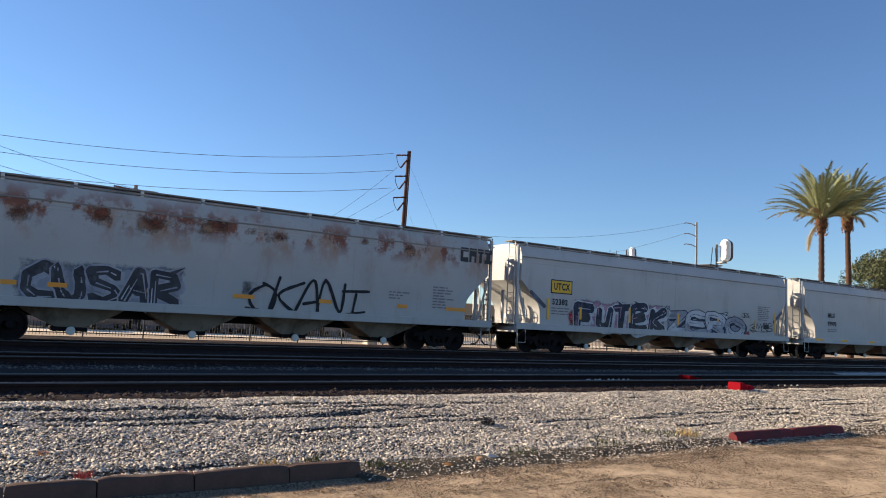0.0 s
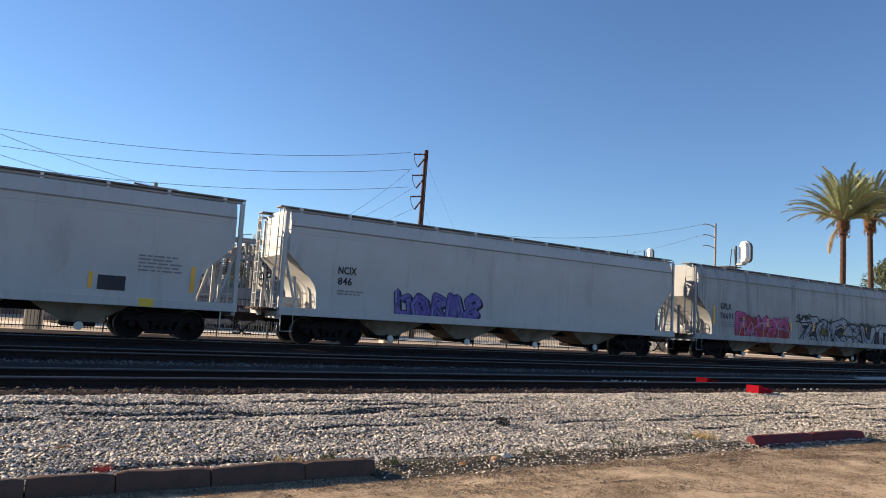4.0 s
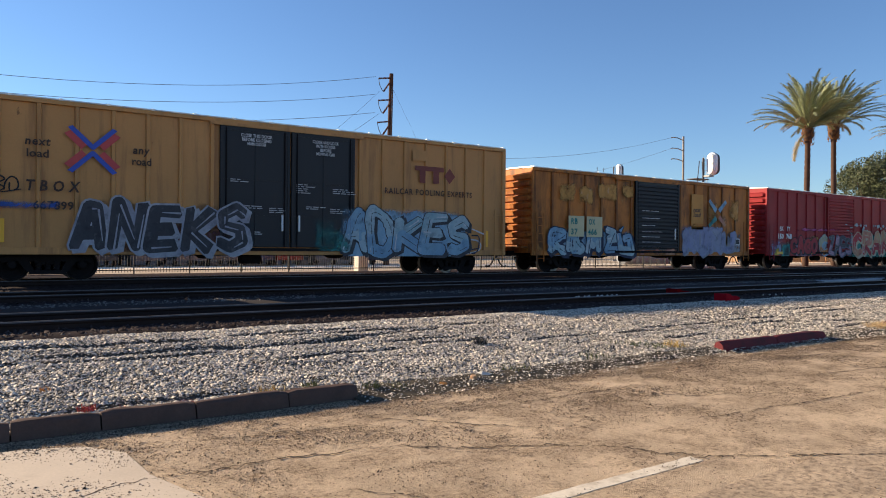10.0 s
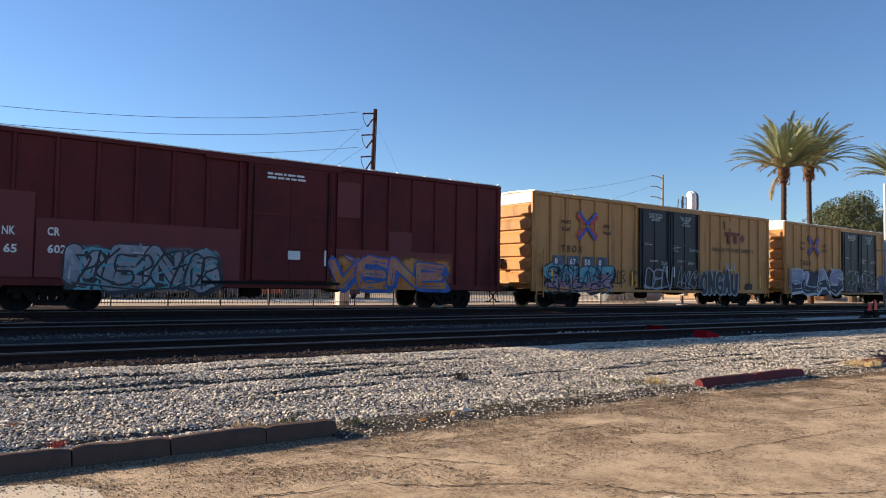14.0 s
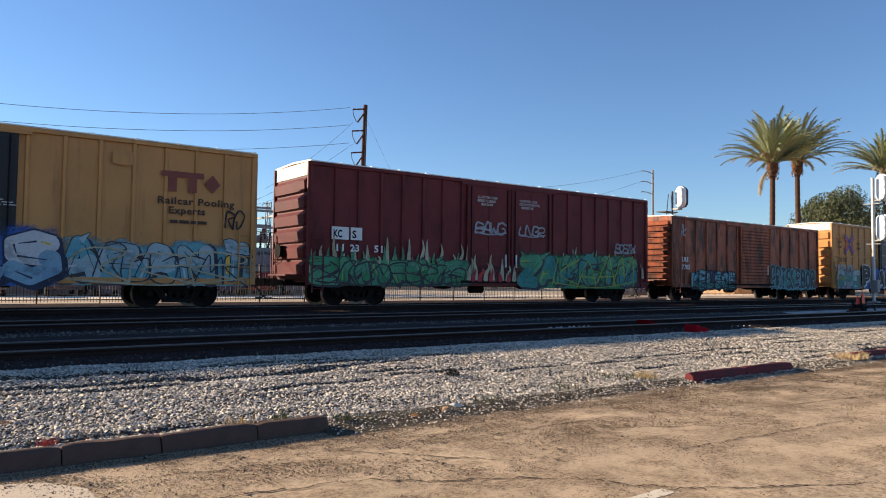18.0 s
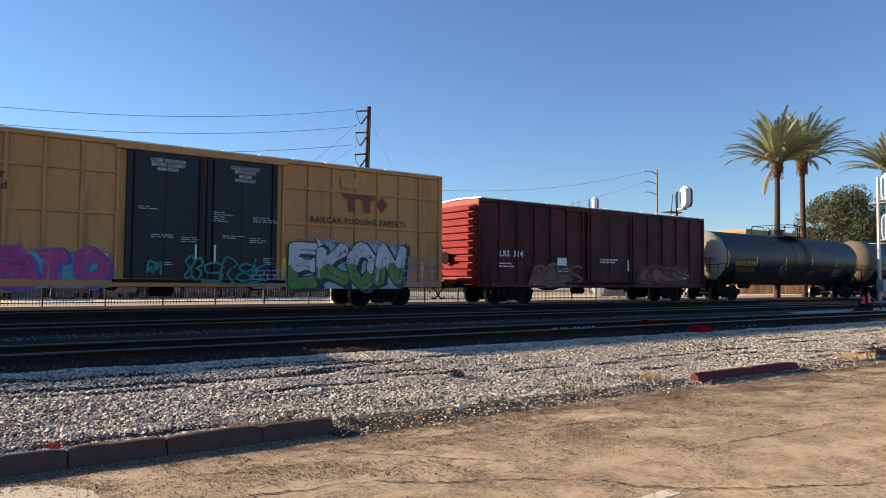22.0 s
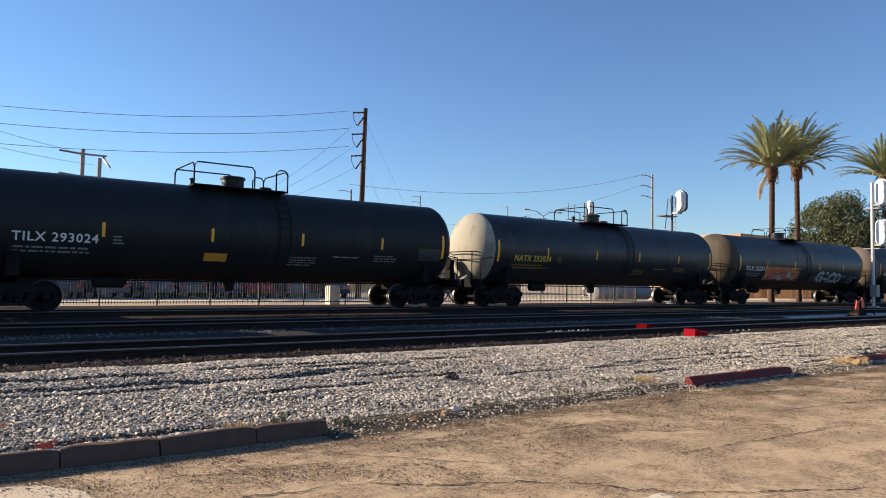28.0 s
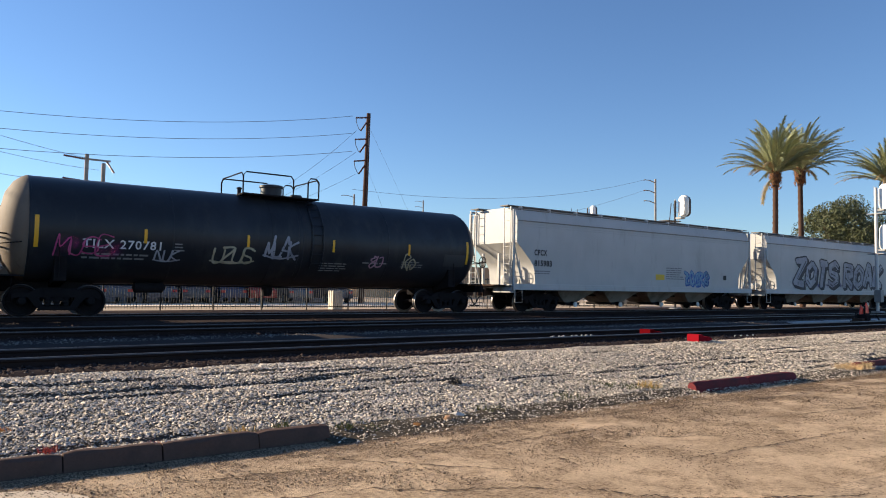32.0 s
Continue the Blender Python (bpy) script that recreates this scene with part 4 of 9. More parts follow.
    reflectors(car, xs[1:-1], zc - 0.35, zc + 0.08, bend=(R, zc, 0.0), w=0.09)
    reflectors(car, (xs[0], xs[-1]), zc - 0.6, zc + 0.32, bend=(R, zc, 0.0), w=0.11)
    return car, (R, zc, shift), c

# ---- the train, from its front to its end ----
def paint(name, base, **k):
    d = dict(rough=0.55, var=0.10, scale=3, fine=25, bump=0.08, dirt=(0.20, 0.17, 0.14), dirt_amount=0.12)
    d.update(k)
    return mat(name, base, **d)


grey_pale = paint("pale_grey_paint", (0.445, 0.44, 0.43))
def rusty_paint():
    """Grey paint with rust that bleeds down from the roof seam."""
    m = paint("rust_stained_grey_paint", (0.405, 0.40, 0.39), dirt=(0.30, 0.24, 0.20), dirt_amount=0.2)
    nt, b = m.node_tree, m.node_tree.nodes["Principled BSDF"]
    N, L = nt.nodes.new, nt.links.new
    co, sep = N("ShaderNodeTexCoord"), N("ShaderNodeSeparateXYZ")
    L(co.outputs["Object"], sep.inputs[0])
    last = b.inputs["Base Color"].links[0].from_socket
    for scale, stretch, lo, hi, z0, z1, z2, col in ((0.42, (1, 1, 0.55), 0.47, 0.58, 2.6, 3.5, 4.6, (0.36, 0.22, 0.15)), (0.75, (1, 1, 0.8), 0.50, 0.57, 3.15, 3.7, 4.5, (0.20, 0.062, 0.03))):
        mp, nz = N("ShaderNodeMapping"), N("ShaderNodeTexNoise")
        mp.inputs["Scale"].default_value = stretch
        nz.inputs["Scale"].default_value, nz.inputs["Detail"].default_value, nz.inputs["Roughness"].default_value = scale * 1.6, 10, 0.68
        L(co.outputs["Object"], mp.inputs[0])
        L(mp.outputs[0], nz.inputs["Vector"])
        r = N("ShaderNodeMapRange")
        r.inputs[1].default_value, r.inputs[2].default_value = lo, hi
        L(nz.outputs["Fac"], r.inputs[0])
        up, dn = N("ShaderNodeMapRange"), N("ShaderNodeMapRange")
        up.inputs[1].default_value, up.inputs[2].default_value = z0, z1
        dn.inputs[1].default_value, dn.inputs[2].default_value, dn.inputs[3].default_value, dn.inputs[4].default_value = z1 + 0.25, z2, 1.0, 0.0
        L(sep.outputs["Z"], up.inputs[0])
        L(sep.outputs["Z"], dn.inputs[0])
        m1, m2, mx = N("ShaderNodeMath"), N("ShaderNodeMath"), N("ShaderNodeMix")
        m1.operation = m2.operation = "MULTIPLY"
        L(r.outputs[0], m1.inputs[0])
        L(up.outputs[0], m1.inputs[1])
        L(m1.outputs[0], m2.inputs[0])
        L(dn.outputs[0], m2.inputs[1])
        mx.data_type = "RGBA"
        L(m2.outputs[0], mx.inputs[0])
        L(last, mx.inputs[6])
        mx.inputs[7].default_value = (*col, 1)
        last = mx.outputs[2]
    L(last, b.inputs["Base Color"])
    return m


rust_grey = rusty_paint()
grey_dark = paint("streaked_grey_paint", (0.33, 0.325, 0.32), dirt=(0.10, 0.09, 0.08), dirt_amount=0.3, dirt_stretch=(1.6, 1, 0.16))
tan = paint("railbox_tan_paint", (0.53, 0.255, 0.083), spec=0.3, dirt=(0.22, 0.12, 0.05), dirt_amount=0.14)
black_p = paint("satin_black_paint", (0.0155, 0.0175, 0.0225), rough=0.45, spec=0.26, dirt=(0.020, 0.019, 0.019), dirt_amount=0.2)
tank_black = paint("dusty_black_tank_paint", (0.0165, 0.0185, 0.0235), rough=0.42, spec=0.3, dirt=(0.03, 0.03, 0.032), dirt_amount=0.25)
grey_tank = paint("faded_grey_black_paint", (0.016, 0.018, 0.021), rough=0.5, spec=0.18, dirt=(0.035, 0.034, 0.033), dirt_amount=0.25)
pale_tank = paint("dark_blue_grey_tank_paint", (0.062, 0.066, 0.075), rough=0.36, spec=0.3, dirt=(0.034, 0.036, 0.040), dirt_amount=0.25)
# head colours hold pale dust and, painted in, the low sun's glare
pale_head = paint("pale_dusty_sunlit_head_paint", (0.48, 0.45, 0.375), rough=0.75, spec=0.2, dirt=(0.42, 0.36, 0.27), dirt_amount=0.3)
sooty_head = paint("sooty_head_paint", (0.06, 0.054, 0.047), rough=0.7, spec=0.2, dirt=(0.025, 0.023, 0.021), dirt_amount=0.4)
mid_head = paint("grey_dusty_sunlit_head_paint", (0.36, 0.33, 0.275), rough=0.75, spec=0.2, dirt=(0.28, 0.24, 0.18), dirt_amount=0.3)
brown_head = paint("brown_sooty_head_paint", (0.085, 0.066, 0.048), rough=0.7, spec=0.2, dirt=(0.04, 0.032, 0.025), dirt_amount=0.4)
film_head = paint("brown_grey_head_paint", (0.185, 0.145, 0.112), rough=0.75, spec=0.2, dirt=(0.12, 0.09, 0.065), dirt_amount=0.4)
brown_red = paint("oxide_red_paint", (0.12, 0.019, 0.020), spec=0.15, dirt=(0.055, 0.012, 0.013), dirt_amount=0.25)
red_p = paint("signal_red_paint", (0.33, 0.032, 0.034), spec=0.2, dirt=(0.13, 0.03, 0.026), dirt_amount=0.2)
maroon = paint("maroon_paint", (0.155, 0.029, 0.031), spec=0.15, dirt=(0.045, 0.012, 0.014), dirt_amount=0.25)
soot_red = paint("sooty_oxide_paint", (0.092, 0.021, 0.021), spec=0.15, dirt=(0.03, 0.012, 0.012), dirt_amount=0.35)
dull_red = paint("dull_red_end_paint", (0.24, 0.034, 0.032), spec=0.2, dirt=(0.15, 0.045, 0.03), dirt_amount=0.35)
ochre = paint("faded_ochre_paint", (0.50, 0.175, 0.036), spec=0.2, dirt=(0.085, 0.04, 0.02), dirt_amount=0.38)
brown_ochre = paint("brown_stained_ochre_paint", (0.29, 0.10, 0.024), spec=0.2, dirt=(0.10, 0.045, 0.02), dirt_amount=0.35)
rust_orange = paint("rusty_orange_paint", (0.37, 0.092, 0.040), spec=0.3, dirt=(0.05, 0.024, 0.018), dirt_amount=0.42)


def weathered(m, layers):
    """Adds stains with shapes of their own: (scale, stretch, from, to, amount, colour)."""
    nt, b = m.node_tree, m.node_tree.nodes["Principled BSDF"]
    N, L = nt.nodes.new, nt.links.new
    co, oi = N("ShaderNodeTexCoord"), N("ShaderNodeObjectInfo")
    last = b.inputs["Base Color"].links[0].from_socket
    for scale, stretch, lo, hi, amount, col in layers:
        mp, nz, r, mx = N("ShaderNodeMapping"), N("ShaderNodeTexNoise"), N("ShaderNodeMapRange"), N("ShaderNodeMix")
        mp.inputs["Scale"].default_value = stretch
        nz.noise_dimensions = "4D"
        nz.inputs["Scale"].default_value, nz.inputs["Detail"].default_value, nz.inputs["Roughness"].default_value = scale, 9, 0.66
        wm = N("ShaderNodeMath")
        wm.operation = "MULTIPLY"
        wm.inputs[1].default_value = 30.0
        L(oi.outputs["Random"], wm.inputs[0])
        L(wm.outputs[0], nz.inputs["W"])
        L(co.outputs["Object"], mp.inputs[0])
        L(mp.outputs[0], nz.inputs["Vector"])
        r.inputs[1].default_value, r.inputs[2].default_value, r.inputs[4].default_value = lo, hi, amount
        L(nz.outputs["Fac"], r.inputs[0])
        mx.data_type = "RGBA"
        L(r.outputs[0], mx.inputs[0])
        L(last, mx.inputs[6])
        mx.inputs[7].default_value = (*col, 1)
        last = mx.outputs[2]
    L(last, b.inputs["Base Color"])


weathered(grey_pale, ((0.55, (1, 1, 0.5), 0.50, 0.75, 0.35, (0.33, 0.32, 0.31)), (2.4, (1, 1, 0.06), 0.58, 0.70, 0.40, (0.25, 0.22, 0.19))))
weathered(grey_dark, ((0.5, (1, 1, 0.6), 0.45, 0.70, 0.6, (0.21, 0.205, 0.20)), (1.7, (1, 1, 0.07), 0.56, 0.66, 0.65, (0.10, 0.09, 0.08))))
weathered(rust_grey, ((2.2, (1, 1, 0.06), 0.57, 0.70, 0.45, (0.27, 0.21, 0.17)),))
weathered(tan, ((0.6, (1, 1, 0.6), 0.48, 0.72, 0.5, (0.34, 0.165, 0.06)), (1.9, (1, 1, 0.09), 0.53, 0.64, 0.6, (0.24, 0.11, 0.045)), (5.0, (1, 1, 0.5), 0.66, 0.71, 0.7, (0.11, 0.045, 0.02))))
weathered(brown_ochre, ((0.8, (1.2, 1, 0.6), 0.50, 0.62, 0.7, (0.12, 0.045, 0.018)), (2.0, (1, 1, 0.15), 0.57, 0.65, 0.6, (0.05, 0.026, 0.016))))
weathered(ochre, ((0.7, (1.3, 1, 0.55), 0.51, 0.64, 0.75, (0.20, 0.070, 0.022)), (1.5, (1, 1, 0.2), 0.54, 0.62, 0.75, (0.06, 0.032, 0.018)), (1.3, (1, 1, 1), 0.60, 0.66, 0.7, (0.44, 0.21, 0.06))))
weathered(rust_orange, ((0.7, (1.3, 1, 0.6), 0.49, 0.60, 0.85, (0.095, 0.028, 0.018)), (1.4, (1, 1, 0.3), 0.51, 0.59, 0.85, (0.035, 0.02, 0.016)), (1.2, (1, 1, 1), 0.60, 0.68, 0.5, (0.33, 0.13, 0.06))))
weathered(red_p, ((0.8, (1, 1, 0.5), 0.52, 0.70, 0.5, (0.17, 0.025, 0.022)), (2.2, (1, 1, 0.1), 0.58, 0.68, 0.5, (0.10, 0.03, 0.025))))
weathered(brown_red, ((0.6, (1, 1, 0.6), 0.47, 0.66, 0.7, (0.058, 0.010, 0.013)), (2.0, (1, 1, 0.1), 0.58, 0.68, 0.5, (0.05, 0.022, 0.018))))
weathered(maroon, ((0.8, (1, 1, 0.6), 0.48, 0.66, 0.6, (0.04, 0.014, 0.013)), (1.6, (1, 1, 0.5), 0.60, 0.70, 0.45, (0.13, 0.045, 0.035))))
weathered(tank_black, ((0.45, (1, 1, 0.7), 0.46, 0.66, 0.6, (0.038, 0.042, 0.052)), (1.6, (1, 1, 0.15), 0.55, 0.66, 0.5, (0.05, 0.048, 0.046)), (1.0, (1, 1, 0.8), 0.56, 0.64, 0.5, (0.010, 0.010, 0.012))))
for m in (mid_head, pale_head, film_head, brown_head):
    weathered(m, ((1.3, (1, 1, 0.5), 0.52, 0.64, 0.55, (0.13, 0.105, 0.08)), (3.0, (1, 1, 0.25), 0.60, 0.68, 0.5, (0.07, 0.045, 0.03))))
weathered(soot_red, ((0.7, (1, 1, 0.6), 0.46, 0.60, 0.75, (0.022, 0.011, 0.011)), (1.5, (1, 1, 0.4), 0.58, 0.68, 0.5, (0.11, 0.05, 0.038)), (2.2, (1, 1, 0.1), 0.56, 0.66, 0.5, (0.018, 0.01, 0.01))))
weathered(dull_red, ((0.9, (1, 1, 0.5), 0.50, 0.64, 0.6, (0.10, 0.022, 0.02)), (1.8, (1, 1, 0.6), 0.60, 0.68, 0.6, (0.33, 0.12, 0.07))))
weathered(black_p, ((0.7, (1, 1, 0.5), 0.50, 0.75, 0.5, (0.016, 0.017, 0.018)), (2.0, (1, 1, 0.12), 0.60, 0.70, 0.45, (0.03, 0.028, 0.026))))
hopper("covered_hopper", -22.7, -3.3, grey_pale, "pale grey covered hopper at the head of the view", 4)
H0, _ = hopper("covered_hopper", -2.35, 17.06, rust_grey, "grey covered hopper with rust stains", 4)
H1, _ = hopper("covered_hopper", 18.33, 37.85, grey_pale, "pale grey covered hopper with graffiti", 4)
H2, _ = hopper("covered_hopper", 39.32, 58.55, grey_pale, "plain pale grey four-bay covered hopper", 4)
H3, _ = hopper("covered_hopper", 59.98, 78.45, grey_pale, "clean pale grey covered hopper", 4)
H4, _ = hopper("covered_hopper", 79.84, 99.1, grey_pale, "pale grey covered hopper with purple graffiti", 4)
H5, _ = hopper("covered_hopper", 100.57, 120.08, grey_dark, "soot-streaked grey hopper with red and silver graffiti", 4)
H6, _ = hopper("covered_hopper", 121.48, 140.95, grey_pale, "pale grey hopper with white bubble graffiti", 4)
H7, _ = hopper("covered_hopper", 142.35, 161.38, grey_pale, "clean pale grey hopper with small pink tag", 4)
T1, B1, _ = tank("tank_car", 162.15, 179.15, black_p, sooty_head, "short black tank car with white lettering", platform=-0.3, inset=1.37, shift=0.17, reach=1.42)
X1, _ = boxcar("boxcar", 180.05, 198.82, tan, tan, "tan boxcar with black doors", door_paint=black_p)
RB, _ = boxcar("boxcar", 200.38, 216.0, ochre, ochre, post_paint=brown_ochre, label= "faded ochre boxcar with black door", top=4.55, doors=((-1.46, 1.76),), door_kind="corrugated", door_paint=black_p, ribs=1.1, ends=10)
BK, _ = boxcar("boxcar", 217.78, 233.38, red_p, red_p, "red boxcar with many-coloured graffiti along its sill", top=4.6, doors=((-1.45, 1.74),), door_kind="corrugated", ribs=1.1, ends=10)
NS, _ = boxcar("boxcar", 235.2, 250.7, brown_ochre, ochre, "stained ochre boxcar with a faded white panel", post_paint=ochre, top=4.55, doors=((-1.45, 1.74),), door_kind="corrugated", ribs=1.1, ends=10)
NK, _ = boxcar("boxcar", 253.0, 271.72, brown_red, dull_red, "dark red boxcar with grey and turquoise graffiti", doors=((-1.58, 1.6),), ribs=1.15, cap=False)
Y1, _ = boxcar("boxcar", 273.63, 292.38, tan, tan, "tan boxcar with black doors and cyan graffiti", door_paint=black_p)
Y2, _ = boxcar("boxcar", 294.2, 312.95, tan, tan, "tan boxcar with black doors and white graffiti", door_paint=black_p)
Y3, _ = boxcar("boxcar", 314.92, 333.65, tan, tan, "tan boxcar with black doors and turquoise graffiti", door_paint=black_p)
KC, _ = boxcar("boxcar", 335.6, 354.28, maroon, brown_red, "maroon double-door boxcar with green flame graffiti", doors=((-2.32, 0.08), (0.08, 2.5)))
LR, _ = boxcar("boxcar", 356.38, 371.85, rust_orange, rust_orange, "rusty orange boxcar with turquoise graffiti", top=4.55, doors=((-1.45, 1.74),), door_kind="corrugated", ribs=1.1, ends=10)
A, _ = boxcar("boxcar", 373.8, 392.45, tan, tan, "grid-ribbed tan boxcar with black and blue graffiti", door_paint=black_p, grid=True)
B, _ = boxcar("boxcar", 394.62, 413.35, tan, tan, "grid-ribbed tan boxcar with pink and green graffiti", door_paint=black_p, grid=True)
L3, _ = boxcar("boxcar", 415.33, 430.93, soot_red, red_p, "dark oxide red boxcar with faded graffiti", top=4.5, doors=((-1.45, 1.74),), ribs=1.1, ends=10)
tb = [432.1 + 18.32 * k for k in range(10)]
TK = []
for k, (pm, label) in enumerate(((tank_black, "black tank car with yellow lettering and a dusty head"), (tank_black, "black tank car with a pale yellow placard"), (pale_tank, "dark blue-grey tank car with a cream-coloured head"), (tank_black, "plain black tank car with white print"), (grey_tank, "faded black tank car with an orange placard"), (tank_black, "glossy black tank car with yellow number"), (tank_black, "black tank car with orange and grey graffiti"), (grey_tank, "faded black tank car with plain white number"), (tank_black, "black tank car with pink and green tags"))):
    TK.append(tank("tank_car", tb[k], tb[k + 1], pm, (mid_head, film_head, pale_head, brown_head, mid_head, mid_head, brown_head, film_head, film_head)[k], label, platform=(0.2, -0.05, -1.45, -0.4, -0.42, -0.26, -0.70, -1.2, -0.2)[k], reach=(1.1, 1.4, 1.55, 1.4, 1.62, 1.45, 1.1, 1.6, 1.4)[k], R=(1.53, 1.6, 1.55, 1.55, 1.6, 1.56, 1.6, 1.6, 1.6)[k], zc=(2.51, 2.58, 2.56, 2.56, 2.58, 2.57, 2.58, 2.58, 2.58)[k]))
CP, _ = hopper("covered_hopper", 597.75, 616.2, grey_pale, "clean white covered hopper behind the tanks", 4)
ZK, _ = hopper("covered_hopper", 617.7, 636.8, grey_pale, "pale grey hopper with tall silver graffiti", 4)

# ---- spray paint ----
def spray(name, c1, c2=None, amount=0.45):
    """Sprayed enamel: uneven cover, faded in soft drifts."""
    c1, c2 = tuple(0.8 * v for v in c1), tuple(0.75 * v for v in c2) if c2 else None
    m = mat("spray_" + name, c1, 0.6, var=0.22, scale=5, fine=14, bump=0.03, dirt=c2, dirt_amount=amount if c2 else 0, dirt_stretch=(1, 1, 0.6), dirt_scale=1.3, spec=0.25)
    overspray(m, c1)
    return m


def overspray(m, c):
    """Drifts of darker and paler spray, and thin runs."""
    mean = sum(c) / 3
    dark, pale = tuple(0.32 * v + 0.004 for v in c), tuple(0.6 * v + 0.4 * mean + 0.09 for v in c)
    weathered(m, ((2.3, (1, 1, 1.3), 0.53, 0.63, 0.55, dark), (3.4, (1.2, 1, 0.8), 0.56, 0.64, 0.5, pale), (9.0, (1, 1, 0.12), 0.60, 0.70, 0.45, dark)))
    return m


INK = {
    "cream": spray("cream", (0.55, 0.50, 0.36), (0.40, 0.36, 0.22)),
    "mint": spray("mint", (0.10, 0.36, 0.19), (0.03, 0.20, 0.13)),
    "umber": spray("umber", (0.11, 0.035, 0.03), (0.06, 0.02, 0.018)),
    "grass": spray("grass", (0.13, 0.28, 0.07), (0.22, 0.36, 0.12)),
    "lavender": spray("lavender", (0.30, 0.32, 0.50), (0.42, 0.46, 0.56)),
    "slate": spray("slate", (0.055, 0.055, 0.065), (0.10, 0.095, 0.11)),
    "black": spray("black", (0.02, 0.02, 0.025)), "navy": spray("navy", (0.035, 0.045, 0.09), (0.02, 0.02, 0.03)),
    "white": spray("white", (0.66, 0.67, 0.70), (0.42, 0.44, 0.50), 0.3), "grey": spray("grey", (0.33, 0.35, 0.40), (0.20, 0.22, 0.26)),
    "silver": spray("silver", (0.42, 0.43, 0.48), (0.25, 0.25, 0.32)), "red": spray("red", (0.50, 0.04, 0.05), (0.30, 0.03, 0.06)),
    "pink": spray("pink", (0.62, 0.10, 0.28), (0.40, 0.06, 0.20)), "pale_pink": spray("pale_pink", (0.50, 0.30, 0.38), (0.35, 0.18, 0.32)),
    "purple": spray("purple", (0.16, 0.12, 0.42), (0.30, 0.28, 0.60)), "cyan": spray("cyan", (0.14, 0.42, 0.50), (0.30, 0.50, 0.55)),
    "sky": spray("sky", (0.28, 0.46, 0.60), (0.16, 0.32, 0.52)), "blue": spray("blue", (0.05, 0.14, 0.46), (0.03, 0.07, 0.25)),
    "teal": spray("teal", (0.04, 0.26, 0.24), (0.10, 0.38, 0.34)), "green": spray("green", (0.05, 0.26, 0.10), (0.10, 0.42, 0.26)),
    "lime": spray("lime", (0.36, 0.50, 0.06), (0.10, 0.36, 0.10)), "yellow": spray("yellow", (0.75, 0.52, 0.06), (0.55, 0.30, 0.05)),
    "orange": spray("orange", (0.60, 0.19, 0.04), (0.70, 0.42, 0.14)), "aqua_white": spray("aqua_white", (0.42, 0.55, 0.60), (0.20, 0.42, 0.50)),
    "rust": spray("rust", (0.22, 0.06, 0.03), (0.12, 0.04, 0.025)), "rust_wash": spray("rust_wash", (0.42, 0.25, 0.16), (0.32, 0.16, 0.09)), "dust_wash": spray("dust_wash", (0.26, 0.13, 0.10), (0.16, 0.06, 0.045)),
    "ochre_wash": spray("ochre_wash", (0.66, 0.32, 0.075), (0.50, 0.22, 0.05)),
    "salmon": spray("salmon", (0.58, 0.22, 0.16), (0.62, 0.50, 0.22)), "dusk": spray("dusk", (0.16, 0.17, 0.24), (0.09, 0.10, 0.13)),
}

